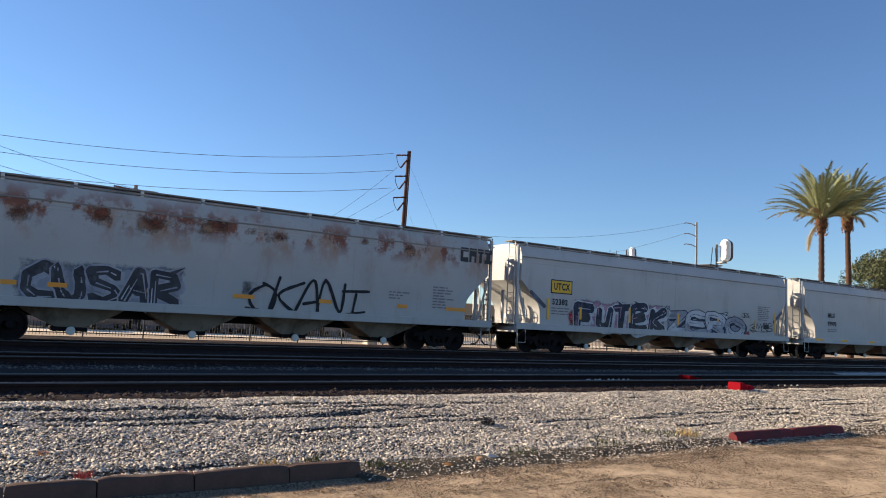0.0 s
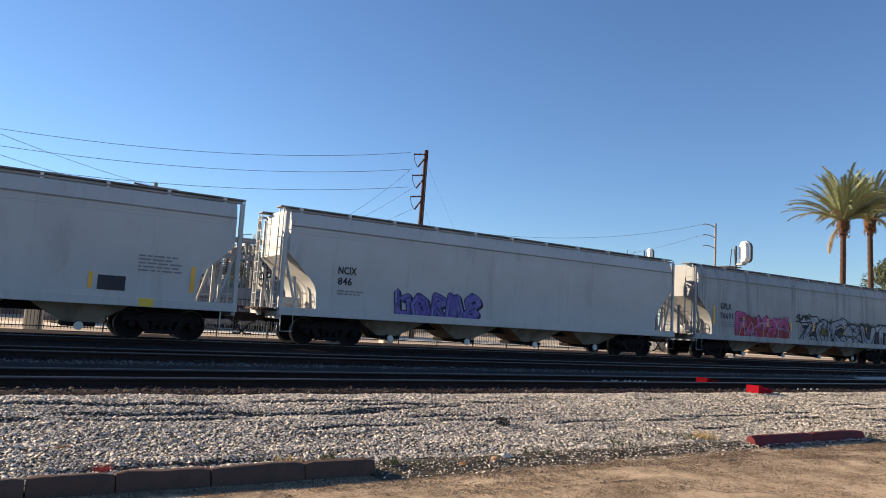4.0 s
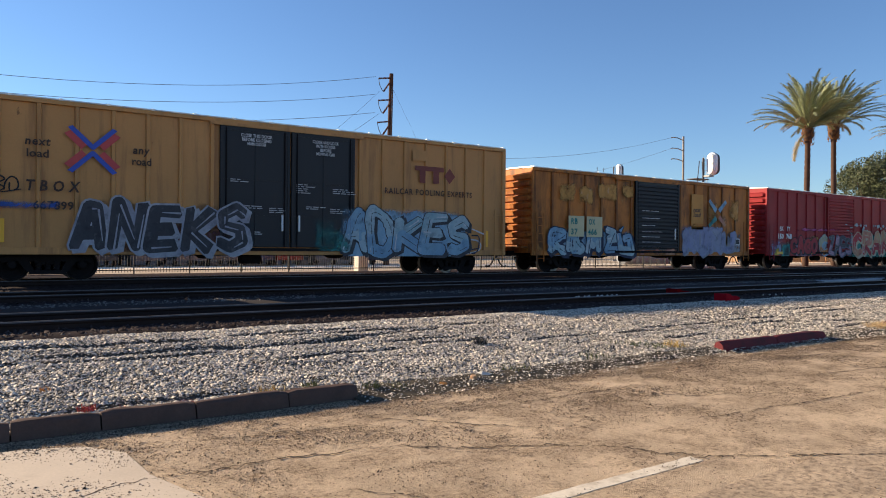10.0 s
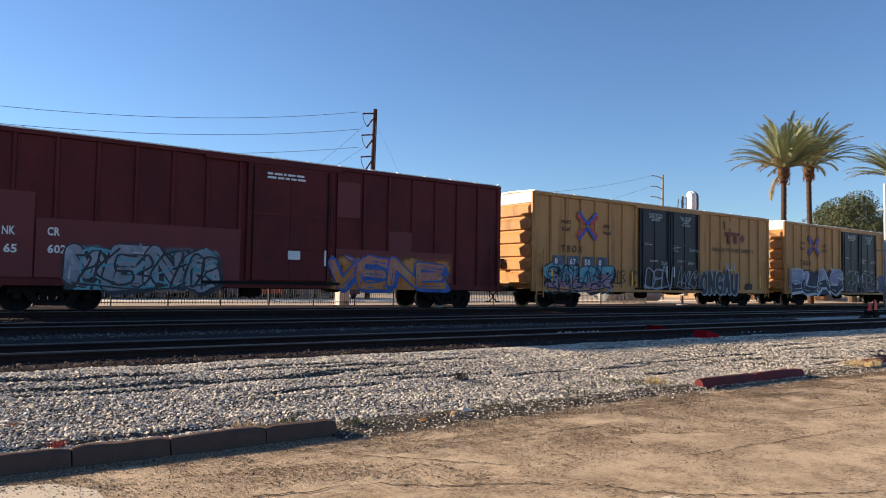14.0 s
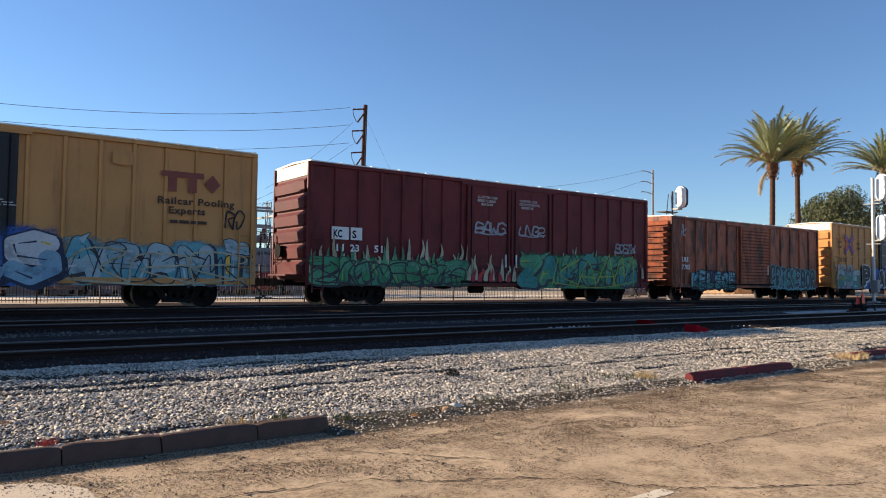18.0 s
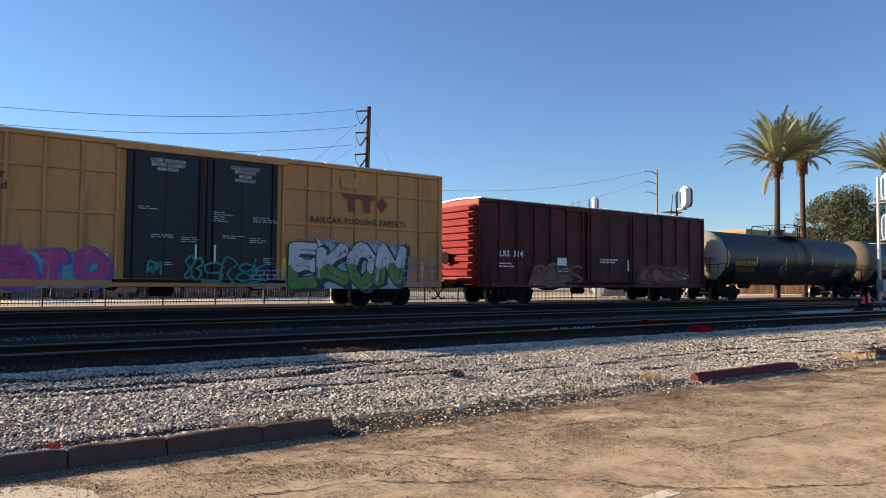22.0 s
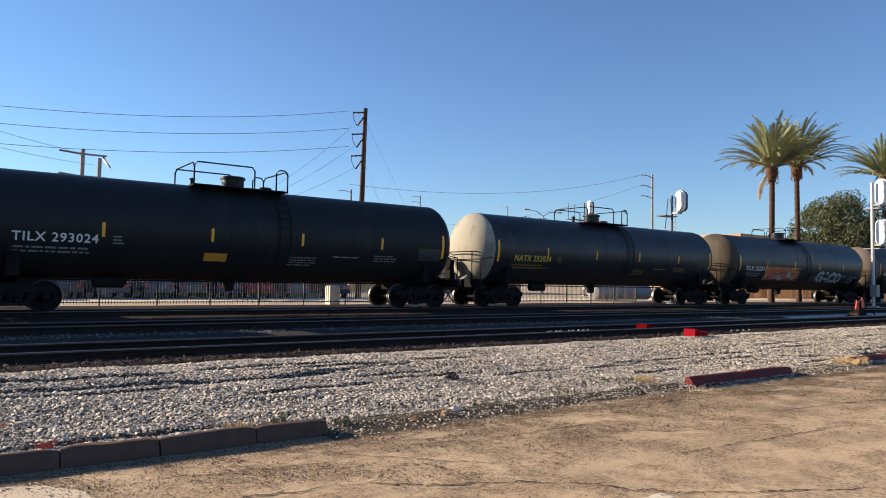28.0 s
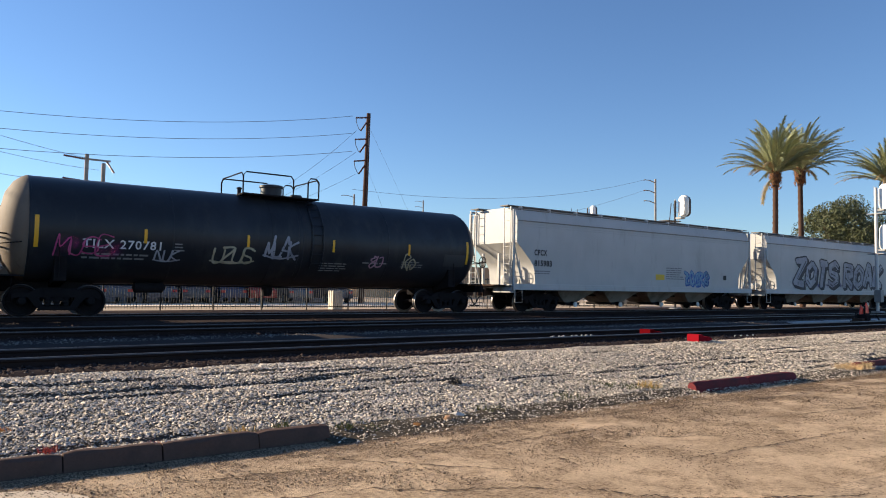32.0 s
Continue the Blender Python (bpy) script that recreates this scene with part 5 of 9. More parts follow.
GLYPH = {
    "A": [[(0, 0), (0.42, 1), (0.62, 1), (1, 0)], [(0.2, 0.36), (0.8, 0.36)]], "N": [[(0, 0), (0.05, 1), (0.9, 0.02), (1, 1)]],
    "E": [[(1, 0.95), (0.05, 1), (0, 0), (1, 0.05)], [(0.05, 0.5), (0.8, 0.52)]], "K": [[(0, 0), (0.05, 1)], [(1, 1), (0.1, 0.45), (1, 0)]],
    "S": [[(1, 0.85), (0.6, 1), (0.05, 0.85), (0.1, 0.58), (0.9, 0.45), (1, 0.18), (0.5, 0), (0, 0.12)]], "H": [[(0, 0), (0.05, 1)], [(0.95, 0), (1, 1)], [(0, 0.5), (1, 0.48)]],
    "Y": [[(0, 1), (0.48, 0.5), (1, 1)], [(0.48, 0.5), (0.42, 0)]], "P": [[(0.05, 0), (0, 1), (0.85, 0.95), (0.95, 0.62), (0.7, 0.45), (0.05, 0.42)]],
    "L": [[(0.05, 1), (0, 0.02), (1, 0.05)]], "M": [[(0, 0), (0.12, 1), (0.5, 0.35), (0.88, 1), (1, 0)]], "R": [[(0.05, 0), (0, 1), (0.85, 0.95), (0.9, 0.6), (0.1, 0.48), (1, 0)]],
    "C": [[(1, 0.82), (0.55, 1), (0.05, 0.7), (0.05, 0.25), (0.5, 0), (1, 0.15)]], "O": [[(0.5, 1), (0.05, 0.75), (0.05, 0.25), (0.5, 0), (0.95, 0.25), (0.95, 0.75), (0.5, 1)]],
    "B": [[(0.05, 0), (0, 1), (0.8, 0.95), (0.85, 0.6), (0.1, 0.52), (0.95, 0.42), (0.95, 0.08), (0.05, 0)]], "D": [[(0, 0), (0.05, 1), (0.7, 0.95), (1, 0.6), (0.95, 0.25), (0.6, 0.0), (0, 0)]],
    "F": [[(0.05, 0), (0, 1), (1, 0.97)], [(0.05, 0.5), (0.75, 0.52)]], "G": [[(1, 0.82), (0.55, 1), (0.05, 0.7), (0.05, 0.25), (0.5, 0), (1, 0.1), (0.98, 0.45), (0.55, 0.45)]],
    "I": [[(0.45, 0), (0.55, 1)], [(0.15, 1), (0.9, 0.97)]], "T": [[(0, 0.95), (1, 1)], [(0.5, 0.97), (0.45, 0)]], "U": [[(0.02, 1), (0.05, 0.25), (0.4, 0), (0.85, 0.1), (1, 1)]],
    "V": [[(0, 1), (0.45, 0), (1, 1)]], "W": [[(0, 1), (0.22, 0), (0.5, 0.65), (0.78, 0), (1, 1)]], "Z": [[(0, 0.95), (1, 1), (0.05, 0.05), (1, 0)]],
    # free forms: hooks, loops, arrows
    "1": [[(0, 0.1), (0.3, 0.9), (0.9, 0.95), (0.55, 0.45), (1, 0.05), (0.2, 0.0)]], "2": [[(0.05, 0.95), (0.1, 0.1), (0.95, 0.05), (0.9, 0.8), (0.45, 0.7)]],
    "3": [[(0, 0.8), (0.5, 1.05), (0.9, 0.7), (0.3, 0.5), (0.95, 0.3), (0.5, -0.05), (0.0, 0.15)]], "4": [[(0, 0), (0.25, 1), (0.5, 0.3), (0.75, 1), (1, 0)]],
    "5": [[(0.1, 0.05), (0, 0.6), (0.4, 1), (0.9, 0.8), (0.95, 0.3), (0.5, 0.0), (0.3, 0.45)]], "6": [[(0, 1), (0.6, 0.9), (0.15, 0.1), (1, 0.1)], [(0.3, 0.5), (0.85, 0.65)]],
    "7": [[(0.1, 0), (0.15, 1), (0.95, 0.85), (0.3, 0.5), (1, -0.05)]], "8": [[(0.5, 1), (0.05, 0.7), (0.9, 0.3), (0.5, 0), (0.05, 0.3), (0.95, 0.75), (0.5, 1)]],
}


def ribbon(g, pts, half, place, lift):
    """A flat stroke of half-width along points, round at its bends."""
    k = lift
    for i in range(len(pts) - 1):
        (x0, z0), (x1, z1) = pts[i], pts[i + 1]
        d = math.hypot(x1 - x0, z1 - z0) or 1e-6
        nx, nz = -(z1 - z0) / d * half, (x1 - x0) / d * half
        k += 0.00015
        g.add([place(x0 + nx, z0 + nz, k), place(x1 + nx, z1 + nz, k), place(x1 - nx, z1 - nz, k), place(x0 - nx, z0 - nz, k)], [(0, 3, 2, 1)])
    for x, z in pts:
        k += 0.00015
        g.add([place(x + half * math.cos(a), z + half * math.sin(a), k) for a in (j * math.pi / 4 for j in range(8))], [tuple(range(8))])


def stroke(g, pts, ws, place, k, tip=0.0, round_ends=False):
    """A flat stroke whose half-width changes from point to point, with slanted, pointed ends."""
    for i in range(len(pts) - 1):
        (x0, z0), (x1, z1) = pts[i], pts[i + 1]
        d = math.hypot(x1 - x0, z1 - z0) or 1e-6
        ux, uz = (x1 - x0) / d, (z1 - z0) / d
        a, b = ws[i], ws[i + 1]
        quad = [(x0 - uz * a, z0 + ux * a), (x1 - uz * b, z1 + ux * b), (x1 + uz * b, z1 - ux * b), (x0 + uz * a, z0 - ux * a)]
        if not round_ends:
            if i == 0:
                quad.append((x0 - ux * tip - uz * a * 0.5, z0 - uz * tip + ux * a * 0.5))
            if i == len(pts) - 2:
                quad.insert(2, (x1 + ux * tip + uz * b * 0.6, z1 + uz * tip - ux * b * 0.6))
        k += 0.00002
        g.add([place(x, z, k) for x, z in quad], [tuple(range(len(quad) - 1, -1, -1))])
    for (x, z), w in list(zip(pts, ws))[0 if round_ends else 1:None if round_ends else -1]:
        k += 0.00002
        g.add([place(x + w * math.cos(a), z + w * math.sin(a), k) for a in (j * math.pi / 6 for j in range(12))], [tuple(range(12))])
    return k + 0.00002


def curved(pts, n=4):
    """Points rounded into a smooth run."""
    out = []
    for i in range(len(pts) - 1):
        p0, p1, p2, p3 = pts[max(0, i - 1)], pts[i], pts[i + 1], pts[min(len(pts) - 1, i + 2)]
        for j in range(n):
            u = j / n
            out.append(tuple(0.5 * (2 * p1[c] + (p2[c] - p0[c]) * u + (2 * p0[c] - 5 * p1[c] + 4 * p2[c] - p3[c]) * u * u + (3 * p1[c] - p0[c] - 3 * p2[c] + p3[c]) * u ** 3) for c in (0, 1)))
    return out + [pts[-1]]


def two_tone(pts, ws, level, seed):
    """A stroke cut into runs above and below a wavering level: (below, points, half-widths, whole stroke)."""
    fine = []
    for i in range(len(pts) - 1):
        n = max(1, round(math.dist(pts[i], pts[i + 1]) / 0.10))
        for j in range(n + (i == len(pts) - 2)):
            u = j / n
            fine.append((pts[i][0] * (1 - u) + pts[i + 1][0] * u, pts[i][1] * (1 - u) + pts[i + 1][1] * u, ws[i] * (1 - u) + ws[i + 1] * u))
    runs, last = [], None
    for k in range(len(fine) - 1):
        x, z = (fine[k][0] + fine[k + 1][0]) / 2, (fine[k][1] + fine[k + 1][1]) / 2
        low = z < level + 0.25 * noise.noise((x * 1.7, seed * 3.1, 0))
        if low != last:
            runs.append((low, [fine[k]]))
        runs[-1][1].append(fine[k + 1])
        last = low
    return [(low, [p[:2] for p in run], [p[2] for p in run], len(runs) == 1) for low, run in runs]


def haze_ink(name):
    """The sprayed colour, thinning out to bare paint by the mesh's cover."""
    key = "haze_" + name
    if key not in MATS:
        m = INK[name].copy()
        m.name = key
        nt, b = m.node_tree, m.node_tree.nodes["Principled BSDF"]
        N, L = nt.nodes.new, nt.links.new
        at, co, nz, ad, r = N("ShaderNodeAttribute"), N("ShaderNodeTexCoord"), N("ShaderNodeTexNoise"), N("ShaderNodeMath"), N("ShaderNodeMapRange")
        at.attribute_name = "cover"
        nz.inputs["Scale"].default_value, nz.inputs["Detail"].default_value, nz.inputs["Roughness"].default_value = 3.2, 7, 0.72
        L(co.outputs["Object"], nz.inputs["Vector"])
        ad.operation = "ADD"
        L(at.outputs["Fac"], ad.inputs[0])
        L(nz.outputs["Fac"], ad.inputs[1])
        r.inputs[1].default_value, r.inputs[2].default_value = 0.72, 1.12
        L(ad.outputs[0], r.inputs[0])
        L(r.outputs[0], b.inputs["Alpha"])
        MATS[key] = m
    return MATS[key]


def haze(car, x0, x1, z0, z1, ink, seed=1, y=-1.6, bend=None, full=0.85, soft=0.3, name="spray_cloud", lift=0.001, label=""):
    """A sprayed or bled field whose rim fades out unevenly."""
    nx, nz, vs, cov = max(6, round((x1 - x0) / 0.12)), 8, [], []
    for i in range(nx + 1):
        for k in range(nz + 1):
            u, v = i / nx, k / nz
            x, z = x0 + (x1 - x0) * u, z0 + (z1 - z0) * v
            rim = min(1.0, u / (soft * 0.5), (1 - u) / (soft * 0.5), (1 - v) / soft, 1.0 if z0 < 1.15 else v / soft)
            vs.append(on_side(x, z, y, bend, lift))
            cov.append(max(0.0, full * rim + 0.34 * noise.noise((x * 1.6, z * 1.6, seed * 1.7)) * min(1.0, 3 * rim)))
    g = Geo().add(vs, [(i * (nz + 1) + k, (i + 1) * (nz + 1) + k, (i + 1) * (nz + 1) + k + 1, i * (nz + 1) + k + 1) for i in range(nx) for k in range(nz)])
    ob = part(name, g, haze_ink(ink), car, label)
    ob.data.attributes.new("cover", "FLOAT", "POINT").data.foreach_set("value", cov)
    return ob


def graffiti(car, x0, x1, z0, z1, form, fill, edge, cloud=None, glint=None, seed=1, fat=0.5, y=-1.6, bend=None, slant=0.0, label="", third=None, line=0.032, bubble=False):
    """Sprayed letter forms between x0 and x1, each over the one before: jagged haze, shadow, edge, fill, thin inner lines and glints."""
    rng = random.Random(seed * 7 + 3)
    free = form.isdigit() or form.islower()  # lower case: the same letters, drawn wild
    if form.isdigit() and len(form) == 1:
        form = "".join(rng.choice("12345678") for _ in range(int(form)))
    form = form.upper()
    n = len(form)
    H = z1 - z0
    w = (x1 - x0) / n
    place = lambda px, pz, k: on_side(px, pz, y, bend, k)
    if cloud:
        haze(car, x0 - 0.25, x1 + 0.25, z0, z1 + 0.08 * H, cloud, seed, y, bend)
    t = min(w * 0.17, H * 0.13) * (0.55 + fat * 0.5)
    b = 0.0025
    for i, ch in enumerate(form):
        edges, glints, inks = Geo(), Geo(), []

        def coat(ink):
            inks.append((Geo(), ink))
            return inks[-1][0]

        swap = third and rng.random() < 0.2
        high_ink, low_ink = (third, fill) if swap else (fill, third)
        layers = ([], [], [], [])
        wide = w * (rng.uniform(1.0, 1.22) if free else 1.04)
        ox, oz, hz = x0 + i * w - (wide - w) / 2, z0 + rng.uniform(0, 0.06) * H, H * rng.uniform(0.86, 1.0)
        lean = slant + (rng.uniform(-0.12, 0.12) if free else 0.0)
        for st in GLYPH[ch]:
            pts = []
            for px, pz in st:
                j = 0.07 if free else 0.025
                pts.append((ox + t + (px + rng.uniform(-j, j)) * (wide - 2 * t) + lean * pz * H, oz + t * 1.1 + (pz + rng.uniform(-j, j)) * (hz - 2.2 * t)))
            if bubble or free and rng.random() < 0.3:
                pts = curved(pts)
            ws = [t * (1.0 if bubble else rng.uniform(0.75, 1.3)) for _ in pts]
            tip = t * (0.9 if free else 0.5)
            layers[0].append((edges, [(px + line * 0.9 + (0 if bubble else t * 0.35), pz - line * 0.9 - (0 if bubble else t * 0.22)) for px, pz in pts], [q + line for q in ws], tip + line, bubble))
            layers[0].append((edges, pts, [q + line for q in ws], tip + line, bubble))
            if third:
                for low, run, rw, end in two_tone(pts, ws, oz + hz * 0.45, seed):
                    layers[1].append((coat(low_ink if low else high_ink), run, rw, tip if end else 0.0, bubble))
            else:
                layers[1].append((coat(fill), pts, ws, tip, bubble))
            if not bubble and len(pts) > 2:
                # thin line inside the stroke, in the colour of the edge
                for k in range(len(pts) - 1):
                    p, q = pts[k], pts[k + 1]
                    if rng.random() < 0.7:
                        layers[2].append((edges, [(p[0] + t * 0.3, p[1] - t * 0.25), (q[0] * 0.8 + p[0] * 0.2 + t * 0.3, q[1] * 0.8 + p[1] * 0.2 - t * 0.25)], [line * 0.5, line * 0.2], 0.0, False))
            if glint:
                p, q = pts[0], pts[1]
                layers[3].append((glints, [(p[0] - t * 0.35, p[1] + t * 0.1), (p[0] * 0.5 + q[0] * 0.5 - t * 0.35, p[1] * 0.5 + q[1] * 0.5 + t * 0.1)], [t * 0.16, t * 0.08], 0.0, False))
        if free and rng.random() < 0.6:
            # an arrow that shoots out of the letter
            p = (ox + wide * rng.uniform(0.1, 0.9), oz + hz * rng.choice((0.12, 0.9)))
            q = (p[0] + w * rng.uniform(-0.5, 0.5), p[1] + H * (0.16 if p[1] > (z0 + z1) / 2 else -0.04))
            layers[0].append((edges, [p, q], [t * 0.5 + line, line], line, False))
            layers[1].append((coat(fill), [p, q], [t * 0.5, 0.01], 0.0, False))
        for g_, pts, ws, tip, ends in sum(layers, []):
            b = stroke(g_, pts, ws, place, b, tip, ends)
        root = part("sprayed_letter", edges, INK[edge], car, label, smooth=False)
        for g_, ink in inks:
            part("letter_fill", g_, INK[ink], root, smooth=False)
        if glint:
            part("letter_glint", glints, INK[glint], root, smooth=False)


def scribble(car, x0, x1, z0, z1, ink, seed=1, y=-1.6, bend=None, n=9, width=0.03, text=""):
    """A thin hand-drawn tag: looping letter strokes with a line or two through them."""
    rng = random.Random(seed)
    g = Geo()
    m = len(text) or max(2, round(n * 0.5))
    place = lambda px, pz, q: on_side(px, pz, y, bend, q)
    w, k, H = (x1 - x0) / m, 0.003, z1 - z0
    for i in range(m):
        ox, top = x0 + i * w, H * rng.uniform(0.7, 1.0)
        for st in GLYPH[text[i] if text else rng.choice("12345678ASRKC")]:
            pts = curved([(ox + (px * 1.1 - 0.05) * w + 0.12 * pz * H + rng.uniform(-0.1, 0.1) * w, z0 + (pz + rng.uniform(-0.1, 0.1)) * top) for px, pz in st], 4)
            stroke(g, pts, [width * rng.uniform(0.55, 0.8) for _ in pts], place, k, 0.0, True)
            k += 0.0003
    if n > 5:
        stroke(g, curved([(x0 - 0.05, z0 + 0.1 * H), (x0 + 0.5 * (x1 - x0), z0 - 0.06 * H), (x1 + 0.1, z0 + 0.15 * H)], 4), [width * 0.5] * 9, place, k, 0.0, True)
    return part("sprayed_tag", g, INK[ink], car, smooth=False)


def bubbles(car, x0, x1, z0, z1, ink, seed=1, y=-1.6, count=26, size=(0.05, 0.17)):
    """Round sprayed dots of uneven size round a piece."""
    rng = random.Random(seed)
    g, k = Geo(), 0.0018
    for i in range(count):
        x, z, r = rng.uniform(x0, x1), z1 - (z1 - z0) * rng.random() ** 2.2, rng.uniform(*size)
        k += 0.00003
        g.add([on_side(x + r * math.cos(a), z + r * 0.9 * math.sin(a), y, None, k) for a in (j * math.pi / 7 for j in range(14))], [tuple(range(14))])
    return part("sprayed_dot_cluster", g, INK[ink], car, smooth=False)


def flames(car, x0, x1, z0, z1, ink, seed=1, y=-1.6, step=0.22):
    """A row of sprayed flame tongues."""
    rng = random.Random(seed)
    x, k = x0, 0.0016
    while x < x1:
        g = Geo()
        h, lean = (z1 - z0) * rng.uniform(0.45, 1.0), rng.uniform(-0.18, 0.22)
        pts = curved([(x, z0), (x + lean * 0.2, z0 + h * 0.4), (x + lean, z0 + h * 0.72), (x + lean * 0.5, z0 + h)], 3)
        stroke(g, pts, [0.12 * (1 - i / (len(pts) - 1)) ** 0.8 + 0.006 for i in range(len(pts))], lambda px, pz, q: on_side(px, pz, y, None, q), k)
        x += step * rng.uniform(0.6, 1.4)
        k += 0.000067
        part("sprayed_flame", g, INK[ink], car, smooth=False)


# ---- what is written and sprayed on each car ----
YW = -1.575   # boxcar sheet, proud of its posts
panel_white = mat("faded_white_panel", (0.29, 0.30, 0.33), 0.7, var=0.15, bump=0.05)
panel_cream = mat("faded_cream_panel", (0.55, 0.50, 0.30), 0.7, var=0.15, bump=0.05)
blue_logo = mat("logo_blue", (0.03, 0.08, 0.42), 0.6, var=0.1, bump=0.0)
red_logo = mat("logo_red", (0.52, 0.06, 0.06), 0.6, var=0.1, bump=0.0)
worn_maroon = mat("worn_maroon_letters", (0.21, 0.05, 0.035), 0.7, var=0.2, bump=0.0)
brown_ink = mat("dark_brown_letters", (0.05, 0.025, 0.016), 0.7, var=0.15, bump=0.0)
HS = -1.578  # hopper side sheet
stencil_w = mat("white_door_stencil", (0.55, 0.55, 0.55), 0.8, var=0.2, bump=0.0)
print_ink = mat("faint_grey_print", (0.19, 0.19, 0.20), 0.8, var=0.2, bump=0.0)


def hopper_stripes(car, xs, z0=1.45, z1=1.92):
    reflectors(car, xs, z0, z1, HS, 0.11)


# hoppers
for x0, x1 in ((8.1, 8.46), (8.52, 8.86), (8.92, 9.2), (9.26, 9.62)):
    patch(H0, "logo", x0, x1, 3.52, 4.08, black_ink, HS, label="black company mark", lift=0.003)
for x0, x1, z0, z1 in ((8.22, 8.46, 3.70, 3.92), (8.62, 8.76, 3.52, 3.76), (8.92, 9.0, 3.52, 3.90), (9.12, 9.2, 3.52, 3.90), (9.26, 9.34, 3.66, 3.9), (9.54, 9.62, 3.66, 3.9)):
    patch(H0, "logo", x0, x1, z0, z1, rust_grey, HS, lift=0.006)
bars(H0, 6.9, 2.4, 0.7, 8, print_ink, HS, 0.05, 0.11, 3); bars(H0, 5.0, 2.1, 0.6, 3, print_ink, HS, 0.05, 0.11, 4)
patch(H1, "nameplate", -7.85, -6.72, 2.62, 3.12, mat("orange_yellow_plate", (0.78, 0.46, 0.03), 0.6, var=0.1, bump=0.0), HS, label="yellow plate with black border")
patch(H1, "nameplate_border", -7.9, -6.67, 2.57, 3.17, black_ink, HS, lift=-0.003)
letters(H1, "UTCX", -7.74, 2.74, 0.34, black_ink, HS - 0.006, 1.2, 0.016)
letters(H1, "52382", -7.82, 2.10, 0.29, black_ink, HS - 0.004, 1.1, 0.01)
bars(H1, -7.85, 1.92, 1.2, 3, print_ink, HS, 0.05, 0.12, 5)
bars(H1, 6.9, 2.75, 1.0, 8, print_ink, HS, 0.045, 0.10, 6); patch(H1, "sticker", 7.4, 7.9, 1.6, 1.85, black_ink, HS)
for c0, c1 in ((-9.0, -8.25), (8.35, 9.1)):
    ribbon(gg := Geo(), [(c0, 2.55 if c0 < 0 else 2.0), (c1, 2.0 if c0 < 0 else 2.55)], 0.09, lambda px, pz, k: on_side(px, pz, HS, None, k), 0.004)
    part("touch_up_stroke", gg, INK["dusk"], H1, smooth=False)
letters(H2, "MLLX", -6.95, 2.52, 0.30, black_ink, HS - 0.004, 1.1, 0.012)
letters(H2, "97970", -7.0, 2.02, 0.30, black_ink, HS - 0.004, 1.1, 0.012)
bars(H2, -7.0, 1.78, 1.1, 2, print_ink, HS, 0.05, 0.11, 7); bars(H2, 6.2, 2.65, 0.9, 6, print_ink, HS, 0.045, 0.11, 8); patch(H2, "sticker", 7.35, 7.75, 1.5, 1.75, black_ink, HS)
for x in (-8.4, -5.6, -2.4, 0.8, 4.0):
    patch(H2, "reflector", x, x + 0.75, 1.12, 1.24, reflect_y, -1.634)
letters(H3, "INEX", -7.28, 2.62, 0.31, black_ink, HS - 0.004, 1.05, 0.01)
letters(H3, "971261", -7.33, 2.10, 0.31, black_ink, HS - 0.004, 1.05, 0.01)
bars(H3, -7.3, 1.85, 1.1, 2, print_ink, HS, 0.045, 0.1, 9); bars(H3, 6.2, 2.5, 1.2, 5, print_ink, HS, 0.045, 0.11, 10); patch(H3, "sticker", 5.15, 5.9, 1.42, 1.85, black_ink, HS); bars(H3, -4.9, 1.05, 1.6, 1, print_ink, -1.634, 0.1, 0.2, 11)
reflectors(H3, (-7.55,), 1.47, 2.4, HS, 0.11); hopper_stripes(H3, (-4.44, -1.6, 1.75, 4.9)); reflectors(H3, (7.75,), 1.5, 2.3, HS, 0.11)
for x in (-5.7, -1.95, 1.7, 6.3):
    patch(H3, "yellow_square", x, x + 0.42, 1.0, 1.24, yellow_ink, -1.634)
letters(H4, "NCIX", -7.62, 2.52, 0.30, black_ink, HS - 0.004, 1.05, 0.01)
letters(H4, "846", -7.6, 2.14, 0.30, black_ink, HS - 0.004, 1.05, 0.01)
bars(H4, -7.6, 1.9, 0.9, 2, print_ink, HS, 0.045, 0.1, 12)
graffiti(H4, -5.3, -1.6, 1.0, 2.15, "5", "purple", "navy", None, "sky", 9, 0.8, HS, label="purple sprayed lettering")
letters(H5, "GPLX", -7.85, 2.52, 0.36, black_ink, HS - 0.004, 1.05, 0.008)
letters(H5, "76691", -7.88, 2.06, 0.34, black_ink, HS - 0.004, 1.05, 0.008)
bars(H5, -7.8, 1.85, 1.0, 3, print_ink, HS, 0.045, 0.1, 13)
letters(H6, "HCBX", -7.7, 2.70, 0.32, black_ink, HS - 0.004, 1.15, 0.01)
letters(H6, "1798", -7.7, 2.26, 0.32, black_ink, HS - 0.004, 1.1, 0.01)
bars(H6, -7.65, 2.0, 0.9, 2, print_ink, HS, 0.045, 0.1, 14)
bars(H6, 6.2, 2.3, 1.3, 3, print_ink, HS, 0.045, 0.11, 15)
letters(H7, "NCIX", -7.72, 2.36, 0.29, black_ink, HS - 0.004, 1.05, 0.01)
letters(H7, "490", -7.75, 2.0, 0.29, black_ink, HS - 0.004, 1.05, 0.01)
bars(H7, -7.7, 1.75, 1.5, 2, print_ink, HS, 0.045, 0.11, 16); bars(H7, 3.5, 1.95, 1.2, 3, print_ink, HS, 0.045, 0.11, 17); bars(H7, 6.3, 2.0, 0.8, 2, print_ink, HS, 0.045, 0.11, 18)
